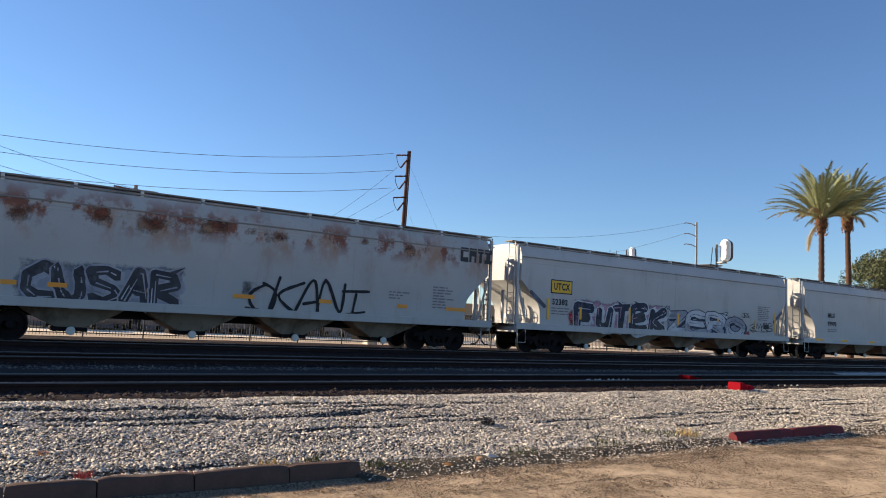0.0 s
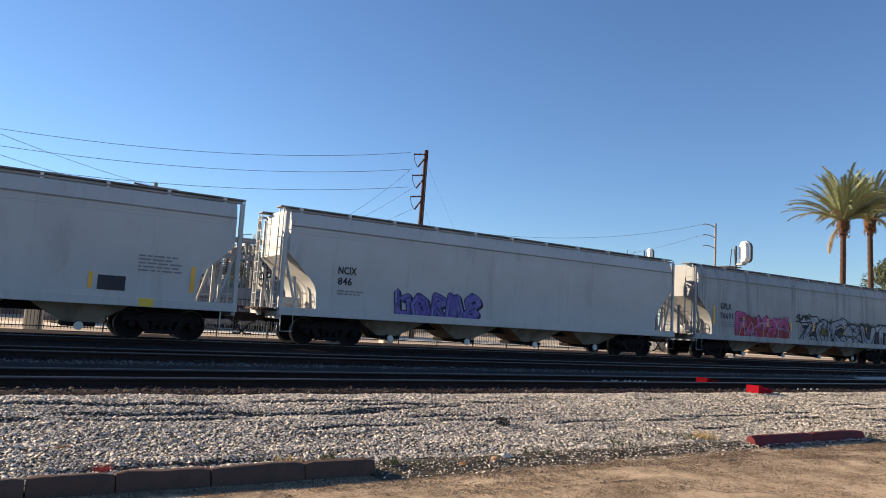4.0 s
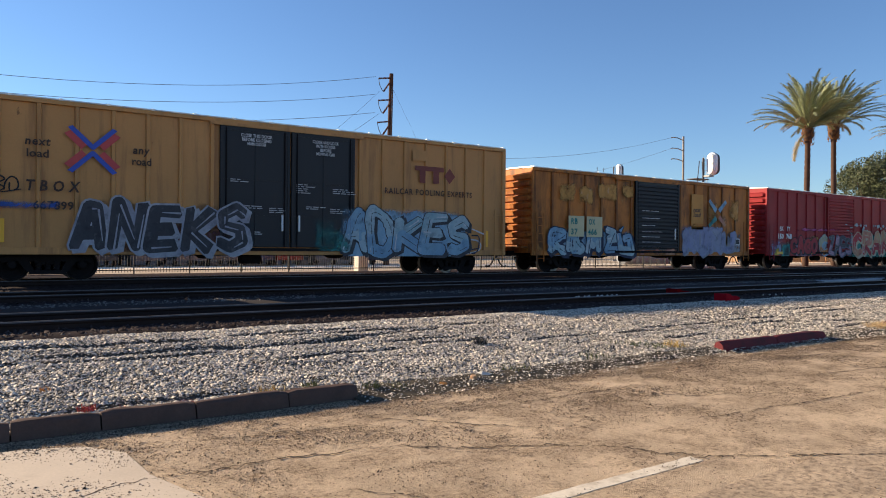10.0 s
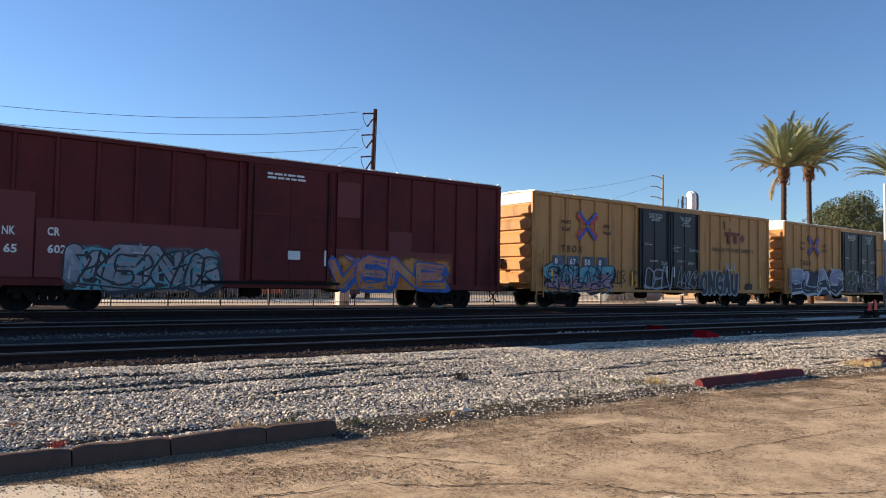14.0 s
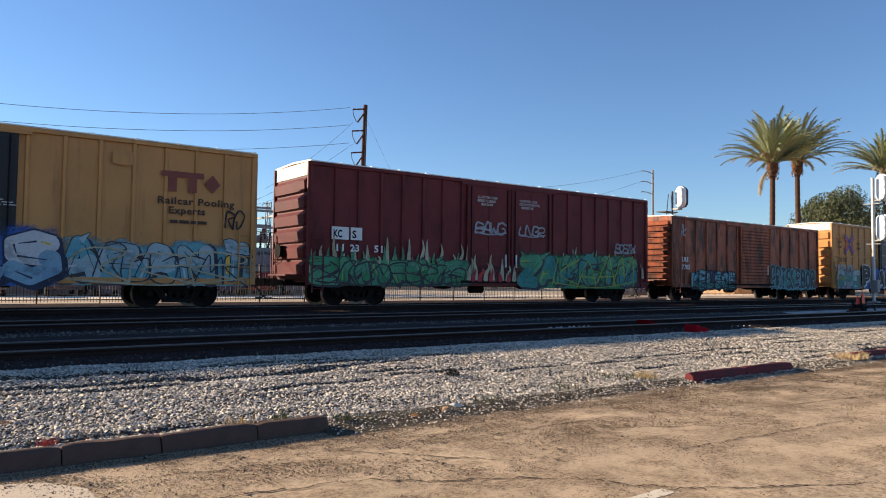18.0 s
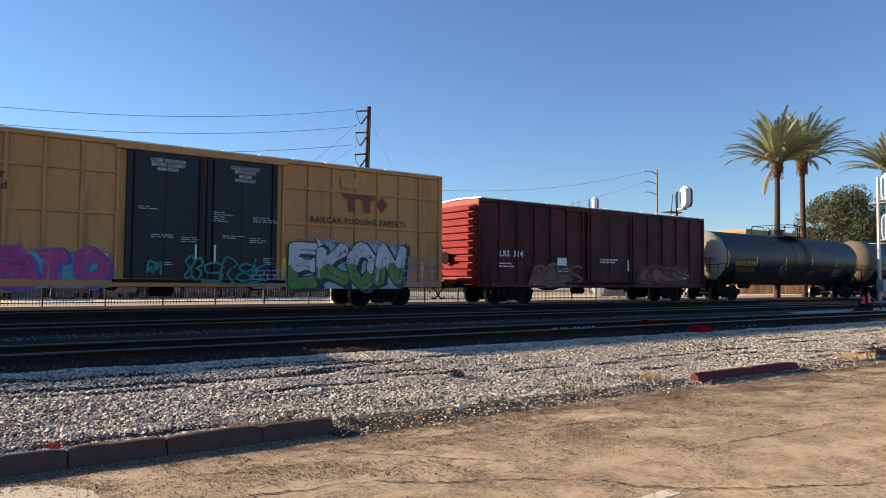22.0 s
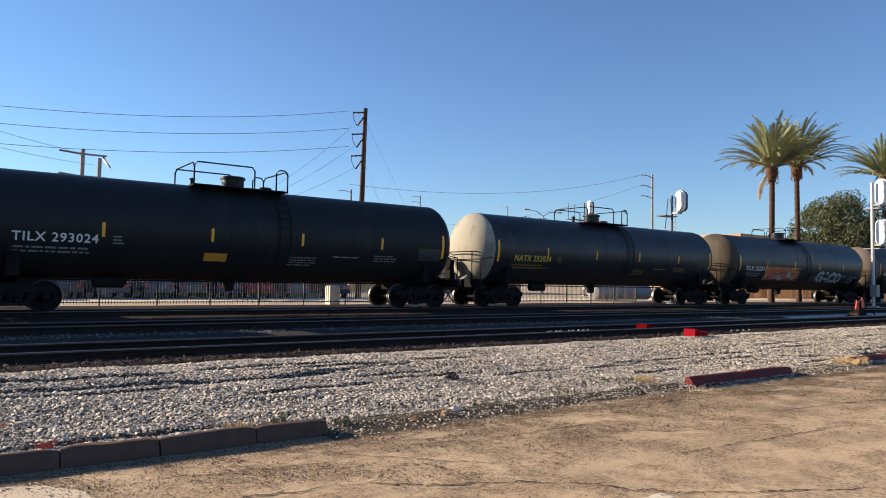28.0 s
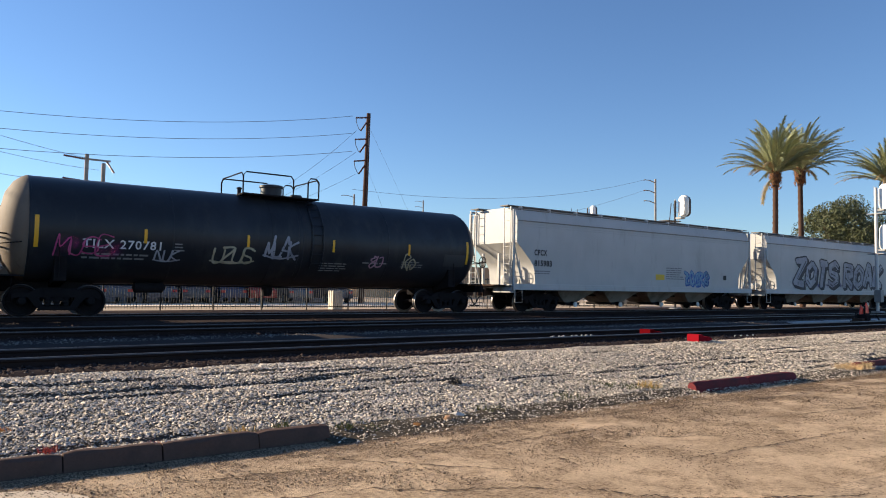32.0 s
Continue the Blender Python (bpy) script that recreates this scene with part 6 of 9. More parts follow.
scribble(H7, -1.2, 0.0, 1.6, 2.25, "pink", 41, HS, n=7, width=0.03)
hopper_stripes(H7, (-8.2, -5.5, -3.1, -0.1, 2.7, 5.4, 8.0))
letters(CP, "CPCX", -8.0, 2.52, 0.30, black_ink, HS - 0.004, 1.15, 0.01)
letters(CP, "815983", -8.0, 2.05, 0.30, black_ink, HS - 0.004, 1.05, 0.01)
bars(CP, -8.0, 1.8, 1.0, 2, print_ink, HS, 0.045, 0.1, 19); bars(CP, 1.3, 2.2, 1.4, 6, print_ink, HS, 0.045, 0.11, 20)
patch(CP, "reflector", 0.45, 1.15, 1.6, 1.88, yellow_ink, HS); patch(CP, "sticker", 6.4, 6.7, 1.7, 1.95, black_ink, HS)
graffiti(CP, 2.9, 5.0, 1.3, 2.15, "5", "sky", "blue", None, None, 33, 0.5, HS, label="small blue sprayed tag")
haze(ZK, -7.4, 6.0, 1.26, 1.9, "purple", 34, HS, full=0.5, soft=0.5)
graffiti(ZK, -6.4, -0.6, 1.3, 3.3, "ZOIS", "silver", "slate", None, None, 35, 0.5, HS, line=0.09, slant=0.16, label="tall silver sprayed letters with dark edges"); graffiti(ZK, 0.1, 6.0, 1.3, 3.2, "ROAK", "silver", "slate", None, None, 36, 0.5, HS, line=0.09, slant=0.12, label="tall silver sprayed letters with dark edges")

# boxcars
DOOR_L, DOOR_R = "CLOSE THIS DOOR|BEFORE CLOSING|MAIN DOOR", "CLOSE AND LOCK|BOTH DOORS|BEFORE|MOVING CAR"
SPAN_L, SPAN_R = "||CIERRE ESTA PUERTA|ANTES DE CERRAR|LA PUERTA PRINCIPAL", "||CIERRE Y PONGA|EL SEGURO EN AMBAS|PUERTAS ANTES DE|MOVER EL CARRO"


def pool_boxcar(car, name_row, number, boxed, y=YW, dx=0.0, words="RAILCAR POOLING EXPERTS", faded=False, mark=0.0, up=0.0, rows=(DOOR_L, DOOR_R)):
    """Markings of the tan boxcars: crossed arrows, slogan, marks and number."""
    cx, cz = -6.0 + dx, 3.8
    outer, inner = (worn_maroon, blue_logo) if faded else (blue_logo, red_logo)
    d = math.radians(44)
    for i, (sx, sz) in enumerate(((-1, -1), (-1, 1), (1, -1), (1, 1))):
        ux, uz = sx * math.cos(d), sz * math.sin(d)
        vx, vz = -sx * math.sin(d), sz * math.cos(d)   # towards the upright
        for j, (o0, o1, m, lo, hi) in enumerate(((-0.01, 0.125, outer, 0.02, 0.90), (-0.20, -0.015, inner, 0.22, 0.84))):
            k = 0.004 + 0.0008 * i + 0.004 * (1 - j)
            g = Geo().add([on_side(cx + ux * q + vx * o, cz + uz * q + vz * o, y, None, k) for q, o in ((lo, o0), (hi, o0), (hi - 0.05, o1), (lo, o1))], [(0, 1, 2, 3)])
            part("emblem", g, m, car, "crossed red and blue arrow emblem")
    letters(car, "next", cx - 1.72, cz + 0.04, 0.27, brown_ink, y - 0.004, 1.15, 0.008, shear=0.15); letters(car, "load", cx - 1.68, cz - 0.30, 0.27, brown_ink, y - 0.004, 1.0, 0.006)
    letters(car, "any", cx + 1.08, cz - 0.0, 0.27, brown_ink, y - 0.004, 1.15, 0.008, shear=0.15); letters(car, "road", cx + 1.05, cz - 0.34, 0.27, brown_ink, y - 0.004, 1.0, 0.006)
    letters(car, name_row, cx - 1.7, 2.56, 0.36, brown_ink, y - 0.004, 1.7, 0.01, shear=0.15)
    if boxed:
        for i, pair in enumerate(boxed):
            patch(car, "number_panel", cx - 2.2 + i * 0.95, cx - 1.45 + i * 0.95, 1.93, 2.38, INK["dusk"] if number == "dark" else panel_white, y, lift=0.004)
            letters(car, pair, cx - 2.1 + i * 0.95, 2.0, 0.29, white_ink if number == "dark" else brown_ink, y - 0.010, 1.15, 0.01)
    else:
        letters(car, number, cx - 1.5, 2.05, 0.27, brown_ink, y - 0.004, 1.1, 0.008)
    # worn company mark at the other end
    g = Geo()
    for x0, x1, z0, z1 in ((5.02, 6.32, 3.98, 4.16), (5.22, 5.48, 3.52, 3.98), (5.84, 6.10, 3.52, 3.98)):
        g.add([on_side(x0 + mark, z0 + up, y, None, 0.004), on_side(x1 + mark, z0 + up, y, None, 0.004), on_side(x1 + mark, z1 + up, y, None, 0.004), on_side(x0 + mark, z1 + up, y, None, 0.004)], [(0, 1, 2, 3)])
    g.add([on_side(px + mark, pz + up, y, None, 0.004) for px, pz in ((6.34, 3.84), (6.6, 3.54), (6.86, 3.84), (6.6, 4.14))], [(0, 1, 2, 3)])
    part("company_mark", g, worn_maroon, car, "worn maroon company mark", smooth=False)
    if words[1].isupper():
        letters(car, words, 3.7, 3.05, 0.25, brown_ink, y - 0.004, 1.22, 0.006)
    else:
        for k, row in enumerate(words.split("|")):
            letters(car, row, 6.2 + 0.35 * k, 3.28 - 0.3 * k, 0.26, brown_ink, y - 0.004, 1.1, 0.008)
        bars(car, 6.6, 2.68, 1.2, 1, brown_ink, y, 0.1, 0.2, 60)
    stencil = mat("faded_white_stencil", (0.42, 0.42, 0.43), 0.8, var=0.25, bump=0.0)
    # stencils on the doors, too small to read
    for x, lines in zip((-1.14, 1.32), rows):
        for k, row in enumerate(lines.split("|")):
            if row:
                letters(car, row, x - 0.33 * 0.86 * 0.125 * len(row), 4.62 - 0.135 * k, 0.125, stencil_w, -1.637, 1.0, 0.003)
    bars(car, 0.25, 3.15, 0.4, 5, stencil, -1.637, 0.03, 0.07, 44); bars(car, 1.6, 3.05, 0.7, 3, stencil, -1.637, 0.03, 0.07, 45)
    for k, (sx, sz, sw, sr) in enumerate(((-2.0, 3.2, 0.35, 2), (-1.6, 2.35, 0.7, 2), (-0.7, 2.3, 0.5, 3), (0.6, 2.4, 0.6, 2), (1.5, 2.35, 0.5, 3), (-1.2, 1.5, 0.3, 2), (2.0, 1.7, 0.3, 4))):
        bars(car, sx, sz, sw, sr, stencil, -1.637, 0.028, 0.065, 70 + k)
    patch(car, "placard_board", 7.0, 7.6, 0.98, 1.3, black_ink, y, lift=0.004)
    reflectors(car, (-8.3, -4.9, -2.9, 2.7, 5.2, 8.4), 1.1, 1.75, y, 0.12)
    # small hatch plate high on the side
    patch(car, "vent_plate", 4.9, 5.5, 4.35, 4.75, tan, y, lift=0.006)


pool_boxcar(X1, "TBOX", "667899", None)
pool_boxcar(Y1, "TBOX", "dark", ("8", "67", "50", "0"))
pool_boxcar(Y2, "TBOX", "667104", None, faded=True)
pool_boxcar(Y3, "TBOX", "660366", None, words="Railcar Pooling|Experts", mark=1.3, up=0.15)
pool_boxcar(A, "TBOX", "white", ("66", "48", "16"), dx=-0.95, rows=("CLOSE THIS DOOR|BEFORE CLOSING|MAIN DOOR" + SPAN_L[1:], "CLOSE AND LOCK|BOTH DOORS BEFORE|MOVING CAR" + SPAN_R[1:]))
pool_boxcar(B, "TBOX", "67 19 44", None, dx=-1.0)

for c in (RB,):
    patch(c, "cream_panel", -5.84, -4.88, 1.6, 2.52, panel_cream, -1.612, lift=0.04, label="faded cream number panel"); patch(c, "cream_panel", -4.73, -3.73, 1.6, 2.52, panel_cream, -1.612, lift=0.04)
    letters(c, "RB", -5.7, 2.16, 0.30, INK["teal"], -1.66, 1.2, 0.012); letters(c, "OX", -4.6, 2.16, 0.30, INK["teal"], -1.66, 1.2, 0.012)
    letters(c, "37", -5.7, 1.70, 0.30, INK["teal"], -1.66, 1.2, 0.012); letters(c, "466", -4.65, 1.70, 0.30, INK["teal"], -1.66, 1.1, 0.012)
patch(RB, "primer_patch", 2.8, 3.75, 2.1, 3.9, mat("ochre_primer", (0.55, 0.245, 0.05), 0.7, var=0.2, bump=0.1), YW, lift=0.001); letters(RB, "next", 2.92, 3.0, 0.28, black_ink, YW - 0.008, 1.05, 0.008, shear=0.2); letters(RB, "load", 2.94, 2.74, 0.28, black_ink, YW - 0.008, 1.05, 0.008, shear=0.2)
for j, (p0, p1, ink_m) in enumerate((((4.25, 3.65), (4.85, 3.1), INK["sky"]), ((5.7, 3.65), (5.1, 3.1), INK["sky"]), ((4.25, 2.3), (4.85, 2.75), INK["teal"]), ((5.65, 2.35), (5.1, 2.8), INK["salmon"]))):
    stroke(gx := Geo(), [p0, p1], [0.09, 0.13], lambda px, pz, q: on_side(px, pz, YW, None, q), 0.003 + 0.0005 * j)
    part("emblem", gx, ink_m, RB, "faded crossed arrow emblem", smooth=False)
patch(RB, "primer_patch", 5.2, 5.85, 1.3, 1.85, MATS["ochre_primer"], YW, lift=0.001); patch(RB, "notice", 6.5, 6.92, 1.33, 1.68, white_ink, YW, lift=0.003); patch(RB, "black_notice", 6.54, 6.88, 1.37, 1.64, black_ink, YW, lift=0.006)
for k, (x0, x1, z0, z1) in enumerate(((-6.4, -5.3, 3.0, 4.1), (-5.2, -4.2, 2.9, 4.0), (-4.0, -2.6, 3.2, 4.2), (-2.4, -1.5, 3.4, 4.2), (4.1, 5.0, 2.4, 3.6), (5.9, 6.9, 2.4, 3.9))):
    haze(RB, x0, x1, z0, z1, "ochre_wash", 30 + k, YW, full=0.6, soft=0.3, name="faded_patch")
bars(RB, -1.0, 2.9, 1.1, 3, stencil_w, -1.64, 0.032, 0.35, 46); bars(RB, -1.0, 1.9, 1.6, 4, stencil_w, -1.64, 0.032, 0.25, 47)
letters(BK, "BK", -6.6, 2.2, 0.30, white_ink, YW - 0.004, 1.1, 0.008); letters(BK, "TY", -5.9, 2.2, 0.30, white_ink, YW - 0.004, 1.1, 0.008)
letters(BK, "150", -6.8, 1.75, 0.33, white_ink, YW - 0.008, 1.05, 0.02); letters(BK, "768", -5.95, 1.75, 0.33, white_ink, YW - 0.008, 1.05, 0.02)
for x in (-6.9, -3.7, -0.9, 1.9, 4.4, 6.9):
    patch(BK, "reflector", x, x + 0.6, 0.86, 1.0, reflect_y, -1.60, lift=0.008)
patch(NS, "number_panel", -6.95, -3.7, 1.0, 2.5, panel_white, YW, lift=0.002, label="faded white panel behind the number")
letters(NS, "NS", -6.75, 2.12, 0.32, INK["slate"], YW - 0.012, 1.5, 0.012); letters(NS, "754", -6.8, 1.66, 0.34, INK["slate"], YW - 0.012, 1.5, 0.012); letters(NS, "08", -5.35, 1.66, 0.34, INK["slate"], YW - 0.012, 1.5, 0.012)
bars(NS, -6.6, 1.35, 0.5, 2, INK["slate"], YW - 0.012, 0.06, 0.14, 61); bars(NS, -5.3, 1.35, 0.5, 2, INK["slate"], YW - 0.012, 0.06, 0.14, 62)
for i in range(3):
    patch(NS, "black_square", -6.4 + i * 1.05, -6.15 + i * 1.05, 2.95, 3.25, black_ink, YW, lift=0.003)
for x in (-6.9, -3.9, -1.0, 2.0, 4.6, 6.9):
    patch(NS, "reflector", x, x + 0.55, 0.86, 1.0, reflect_y, -1.60, lift=0.008)
bars(NS, -2.3, 2.9, 0.5, 3, white_ink, YW, 0.08, 0.12, 48)
for txt, x, z in (("NK", -8.42, 2.18), ("CR", -7.32, 2.2), ("65", -8.36, 1.68), ("602", -7.3, 1.7)):
    letters(NK, txt, x, z, 0.27, white_ink, YW - 0.004, 1.05, 0.01)
for x0, x1, z0, z1 in ((-9.1, -7.65, 1.0, 3.4), (-7.6, -1.75, 1.0, 2.68), (1.76, 2.68, 3.34, 4.62), (1.75, 6.9, 1.0, 2.2), (3.95, 4.95, 2.2, 2.95)):
    patch(NK, "touch_up", x0, x1, z0, z1, mat("fresh_oxide_patch", (0.15, 0.024, 0.024), 0.7, var=0.1, bump=0.05), YW, lift=0.001)
bars(NK, -0.9, 4.6, 1.4, 2, white_ink, -1.64, 0.07, 0.13, 49); patch(NK, "door_notice", -0.1, 0.35, 1.75, 2.05, white_ink, -1.64); bars(NK, -8.4, 1.2, 1.0, 1, white_ink, YW, 0.14, 0.2, 50)
for t_, x0, x1 in (("KC", -8.45, -7.75), ("S", -7.68, -7.2)):
    patch(KC, "white_panel", x0, x1, 2.42, 2.88, white_ink, YW, lift=0.003); letters(KC, t_, x0 + 0.06, 2.50, 0.32, INK["black"], YW - 0.009, 1.0, 0.012)
for t_, x0 in (("11", -8.35), ("23", -7.72), ("51", -6.72)):
    letters(KC, t_, x0, 2.0, 0.30, white_ink, -1.632, 1.1, 0.010)
for x, rows in ((-1.85, ("CLOSE THIS DOOR", "BEFORE CLOSING", "MAIN DOOR")), (0.5, ("CLOSE THIS LOCK", "BOTH DOORS BEFORE", "MOVING CAR"))):
    for k, row in enumerate(rows):
        letters(KC, row, x + (0.06, 0.04, 0.25)[k] * (1 if x < 0 else 0.6), 4.42 - 0.15 * k, 0.125, stencil_w, -1.64, 1.0, 0.002)
letters(LR, "LRS", -6.98, 2.14, 0.29, white_ink, YW - 0.004, 1.15, 0.008); letters(LR, "7705", -6.98, 1.73, 0.29, white_ink, YW - 0.004, 1.1, 0.008)
letters(L3, "LRS", -6.75, 2.08, 0.30, white_ink, YW - 0.004, 1.1, 0.008); letters(L3, "314", -5.98, 2.08, 0.30, white_ink, YW - 0.004, 1.1, 0.008)
patch(L3, "notice", -3.35, -2.75, 1.75, 2.1, white_ink, YW, lift=0.003); patch(L3, "black_notice", -3.4, -2.6, 1.35, 1.7, black_ink, YW, lift=0.003); bars(L3, -3.3, 1.58, 0.6, 2, white_ink, YW - 0.006, 0.05, 0.12, 53)
bars(L3, -0.6, 2.05, 1.3, 2, white_ink, -1.64, 0.06, 0.12, 54); patch(L3, "yellow_notice", 5.9, 6.4, 1.15, 1.4, yellow_ink, YW, lift=0.003); bars(L3, -6.75, 1.75, 0.6, 2, white_ink, YW, 0.05, 0.12, 55)

# ---- sprayed pieces, car by car ----
for x0, x1 in ((-7.06, -6.68), (-5.93, -5.44), (-3.3, -2.83), (-0.69, 0.01), (2.28, 2.76), (5.38, 5.8), (7.52, 8.47)):
    patch(H0, "reflector", x0, x1, 1.56, 1.69, mat("orange_reflective_tape", (0.80, 0.30, 0.02), 0.45, var=0.1, bump=0.0), HS, label="orange reflector strip", lift=0.008)
for k, (x0, x1, z0, z1) in enumerate(((-5.1, -4.35, 3.3, 4.2), (-3.9, -2.7, 3.2, 4.05), (-2.0, -0.85, 3.4, 4.1), (-0.55, 0.0, 3.5, 4.0), (0.1, 1.2, 3.3, 3.95), (3.7, 4.15, 3.65, 4.0), (-7.3, -6.4, 3.1, 4.0), (5.4, 6.1, 3.4, 4.0), (-8.6, -7.7, 3.3, 4.1))):
    haze(H0, x0, x1, z0, z1, "rust_wash", 40 + k, HS, name="rust_stain", full=0.55, soft=0.5)
    haze(H0, x0 + 0.08, x1 - 0.08, z0 + 0.12, z1 + 0.05, "rust", 60 + k, HS, name="rust_stain", full=0.5, soft=0.55, lift=0.003)
graffiti(H0, -6.63, -2.3, 1.03, 2.36, "cusar", "slate", "silver", "grey", "white", 3, 0.75, HS, line=0.05, label="slate sprayed lettering with white edges")
haze(H0, -0.5, 0.6, 1.6, 2.2, "black", 8, HS, full=0.4, soft=0.5)
scribble(H0, -0.2, 3.95, 1.15, 2.35, "black", 21, HS, n=10, width=0.075, text="OKANT")
haze(H1, -7.0, -5.6, 1.0, 2.3, "red", 3, HS, full=0.45, soft=0.5)
haze(H1, 5.3, 6.3, 1.0, 1.6, "red", 4, HS, full=0.5, soft=0.5)
graffiti(H1, -6.5, -0.6, 0.98, 2.42, "futek", "navy", "white", "pale_pink", "pale_pink", 5, 0.95, HS, third="slate", line=0.05, label="navy and white sprayed lettering with red haze")
graffiti(H1, -0.4, 5.6, 0.98, 2.22, "zero", "white", "navy", "silver", "grey", 12, 0.95, HS, third="silver", line=0.045, label="white sprayed lettering edged in navy")
scribble(H1, -0.9, -0.3, 2.2, 2.5, "black", 4, HS, n=5, width=0.02); scribble(H1, 5.5, 6.1, 2.15, 2.4, "black", 6, HS, n=6, width=0.02); scribble(H1, 6.2, 8.2, 1.45, 1.95, "slate", 7, HS, n=9, width=0.03)
for x, z0, z1 in ((-8.1, 1.45, 2.35), (-6.22, 1.52, 2.06), (-3.12, 1.5, 2.2), (0.3, 1.53, 2.08), (3.4, 1.53, 2.07), (6.6, 1.5, 2.05), (8.4, 1.42, 2.5)):
    reflectors(H1, (x,), z0, z1, HS - 0.006, 0.13)
haze(H5, -6.75, -2.0, 1.0, 2.5, "pink", 11, HS, full=0.8, soft=0.3)
graffiti(H5, -6.6, -2.1, 0.98, 2.4, "rmuzo", "pink", "umber", None, "pale_pink", 11, 1.0, HS, third="red", line=0.02, label="red and pink sprayed lettering")
graffiti(H5, -1.1, 8.2, 0.98, 2.5, "zocsut", "silver", "black", "slate", "white", 17, 0.95, HS, third="grey", line=0.075, label="silver and black sprayed lettering")
haze(H5, 0.8, 1.6, 1.3, 2.2, "yellow", 12, HS, full=0.6, soft=0.4, lift=0.006); haze(H5, 3.0, 3.8, 1.5, 2.0, "yellow", 13, HS, full=0.5, soft=0.4, lift=0.006)
scribble(H5, -1.4, -0.1, 2.2, 2.72, "black", 13, HS, n=7, width=0.06, text="SUCRE"); scribble(H5, 7.4, 9.2, 1.0, 1.35, "black", 14, HS, n=10, width=0.05)
for x, z0, z1 in ((-8.4, 1.73, 2.66), (-6.06, 1.7, 2.2), (-4.03, 1.79, 2.23), (-1.97, 1.71, 2.17), (0.15, 1.75, 2.21), (3.3, 1.7, 2.2), (5.6, 1.7, 2.2), (8.5, 1.6, 2.4)):
    reflectors(H5, (x,), z0, z1, HS - 0.006, 0.12)
scribble(H6, -6.6, -5.3, 1.6, 2.16, "black", 31, HS, n=12, width=0.06, text="OSRK")
graffiti(H6, -2.15, 1.08, 1.06, 2.5, "SETEO", "white", "black", None, None, 23, 1.15, HS, bubble=True, line=0.05, label="white bubble letters with a black edge")
graffiti(H6, 1.55, 4.95, 1.04, 2.38, "WINZ", "white", "black", None, None, 27, 1.1, HS, bubble=True, line=0.055, label="white bubble letters with a black edge")
haze(H6, 2.35, 3.05, 2.2, 2.62, "slate", 7, HS, full=0.5, soft=0.4)
scribble(H6, 5.2, 5.9, 1.5, 1.8, "black", 8, HS, n=6, width=0.04, text="KST"); scribble(H6, 5.1, 5.9, 1.88, 2.2, "black", 9, HS, n=6, width=0.04, text="SMA")
for x, z0, z1 in ((-8.2, 1.6, 2.55), (-5.1, 1.63, 2.04), (-2.36, 1.64, 2.08), (5.0, 1.64, 2.07), (8.4, 1.7, 2.53)):
    reflectors(H6, (x,), z0, z1, HS - 0.006, 0.12)
haze(X1, -6.4, -1.2, 0.85, 2.55, "umber", 51, -1.60, full=0.5, soft=0.4)
graffiti(X1, -6.65, -1.5, 0.72, 2.42, "ANEKS", "slate", "silver", None, None, 51, 0.85, -1.645, slant=0.08, line=0.06, label="tall dark sprayed letters edged in silver")
graffiti(X1, 1.9, 7.5, 0.72, 2.45, "adkes", "aqua_white", "slate", "sky", "white", 52, 0.85, -1.645, third="sky", line=0.035, label="pale blue sprayed lettering")
haze(X1, 0.8, 2.4, 0.9, 2.1, "teal", 53, -1.648, full=0.4, soft=0.4)
haze(X1, -8.6, -6.7, 2.0, 2.3, "blue", 54, -1.60, full=0.5, soft=0.4); scribble(X1, -8.8, -7.9, 2.5, 3.0, "black", 53, YW, n=6)
graffiti(Y1, -8.67, -4.25, 0.72, 2.05, "soler", "cyan", "black", "cyan", "aqua_white", 54, 0.9, YW, third="pale_pink", line=0.045, label="cyan and pink sprayed lettering")
scribble(Y1, -2.0, 0.0, 1.0, 2.2, "silver", 55, -1.65, n=8, width=0.06, text="DEN"); scribble(Y1, 0.6, 2.2, 1.0, 2.0, "silver", 56, -1.65, n=10)
graffiti(Y1, 2.61, 6.1, 0.62, 2.0, "ONGAU", "slate", "silver", None, "grey", 57, 1.0, -1.60, bubble=True, line=0.05, label="dark sprayed letters edged in silver")
scribble(Y1, -4.2, -3.4, 1.2, 1.9, "black", 58, YW, n=6); scribble(Y1, 5.0, 5.8, 2.05, 2.5, "white", 59, YW, n=7, width=0.04, text="NUU"); scribble(Y1, -3.0, -2.6, 1.1, 1.9, "black", 158, YW, n=4, width=0.04)
haze(Y2, -9.1, -2.3, 0.8, 2.3, "purple", 60, -1.60, full=0.5, soft=0.35)
graffiti(Y2, -8.9, -2.5, 0.74, 2.3, "blas", "lavender", "white", "navy", "white", 60, 0.9, -1.602, third="navy", line=0.06, label="purple and white sprayed letters")
graffiti(Y2, 2.6, 6.8, 0.78, 2.1, "mones", "dusk", "navy", "purple", None, 61, 0.6, YW); scribble(Y2, -2.0, 2.2, 0.95, 2.3, "silver", 62, -1.65, n=12)
graffiti(Y3, -7.9, -2.6, 0.76, 2.1, "wabsz", "cream", "slate", "cyan", "silver", 63, 0.95, YW, third="silver", line=0.05, label="cream and grey letters on a cyan haze")
bubbles(Y3, -7.8, -2.5, 1.8, 2.4, "cyan", 163, -1.60, 16, (0.05, 0.14))
graffiti(Y3, -1.4, 3.55, 0.7, 2.4, "oils", "white", "navy", "blue", "yellow", 64, 0.85, -1.648, third="sky", line=0.055, label="white, yellow and blue sprayed letters")
haze(Y3, -2.0, -1.0, 0.8, 1.6, "navy", 64, -1.646, full=0.5, soft=0.4)
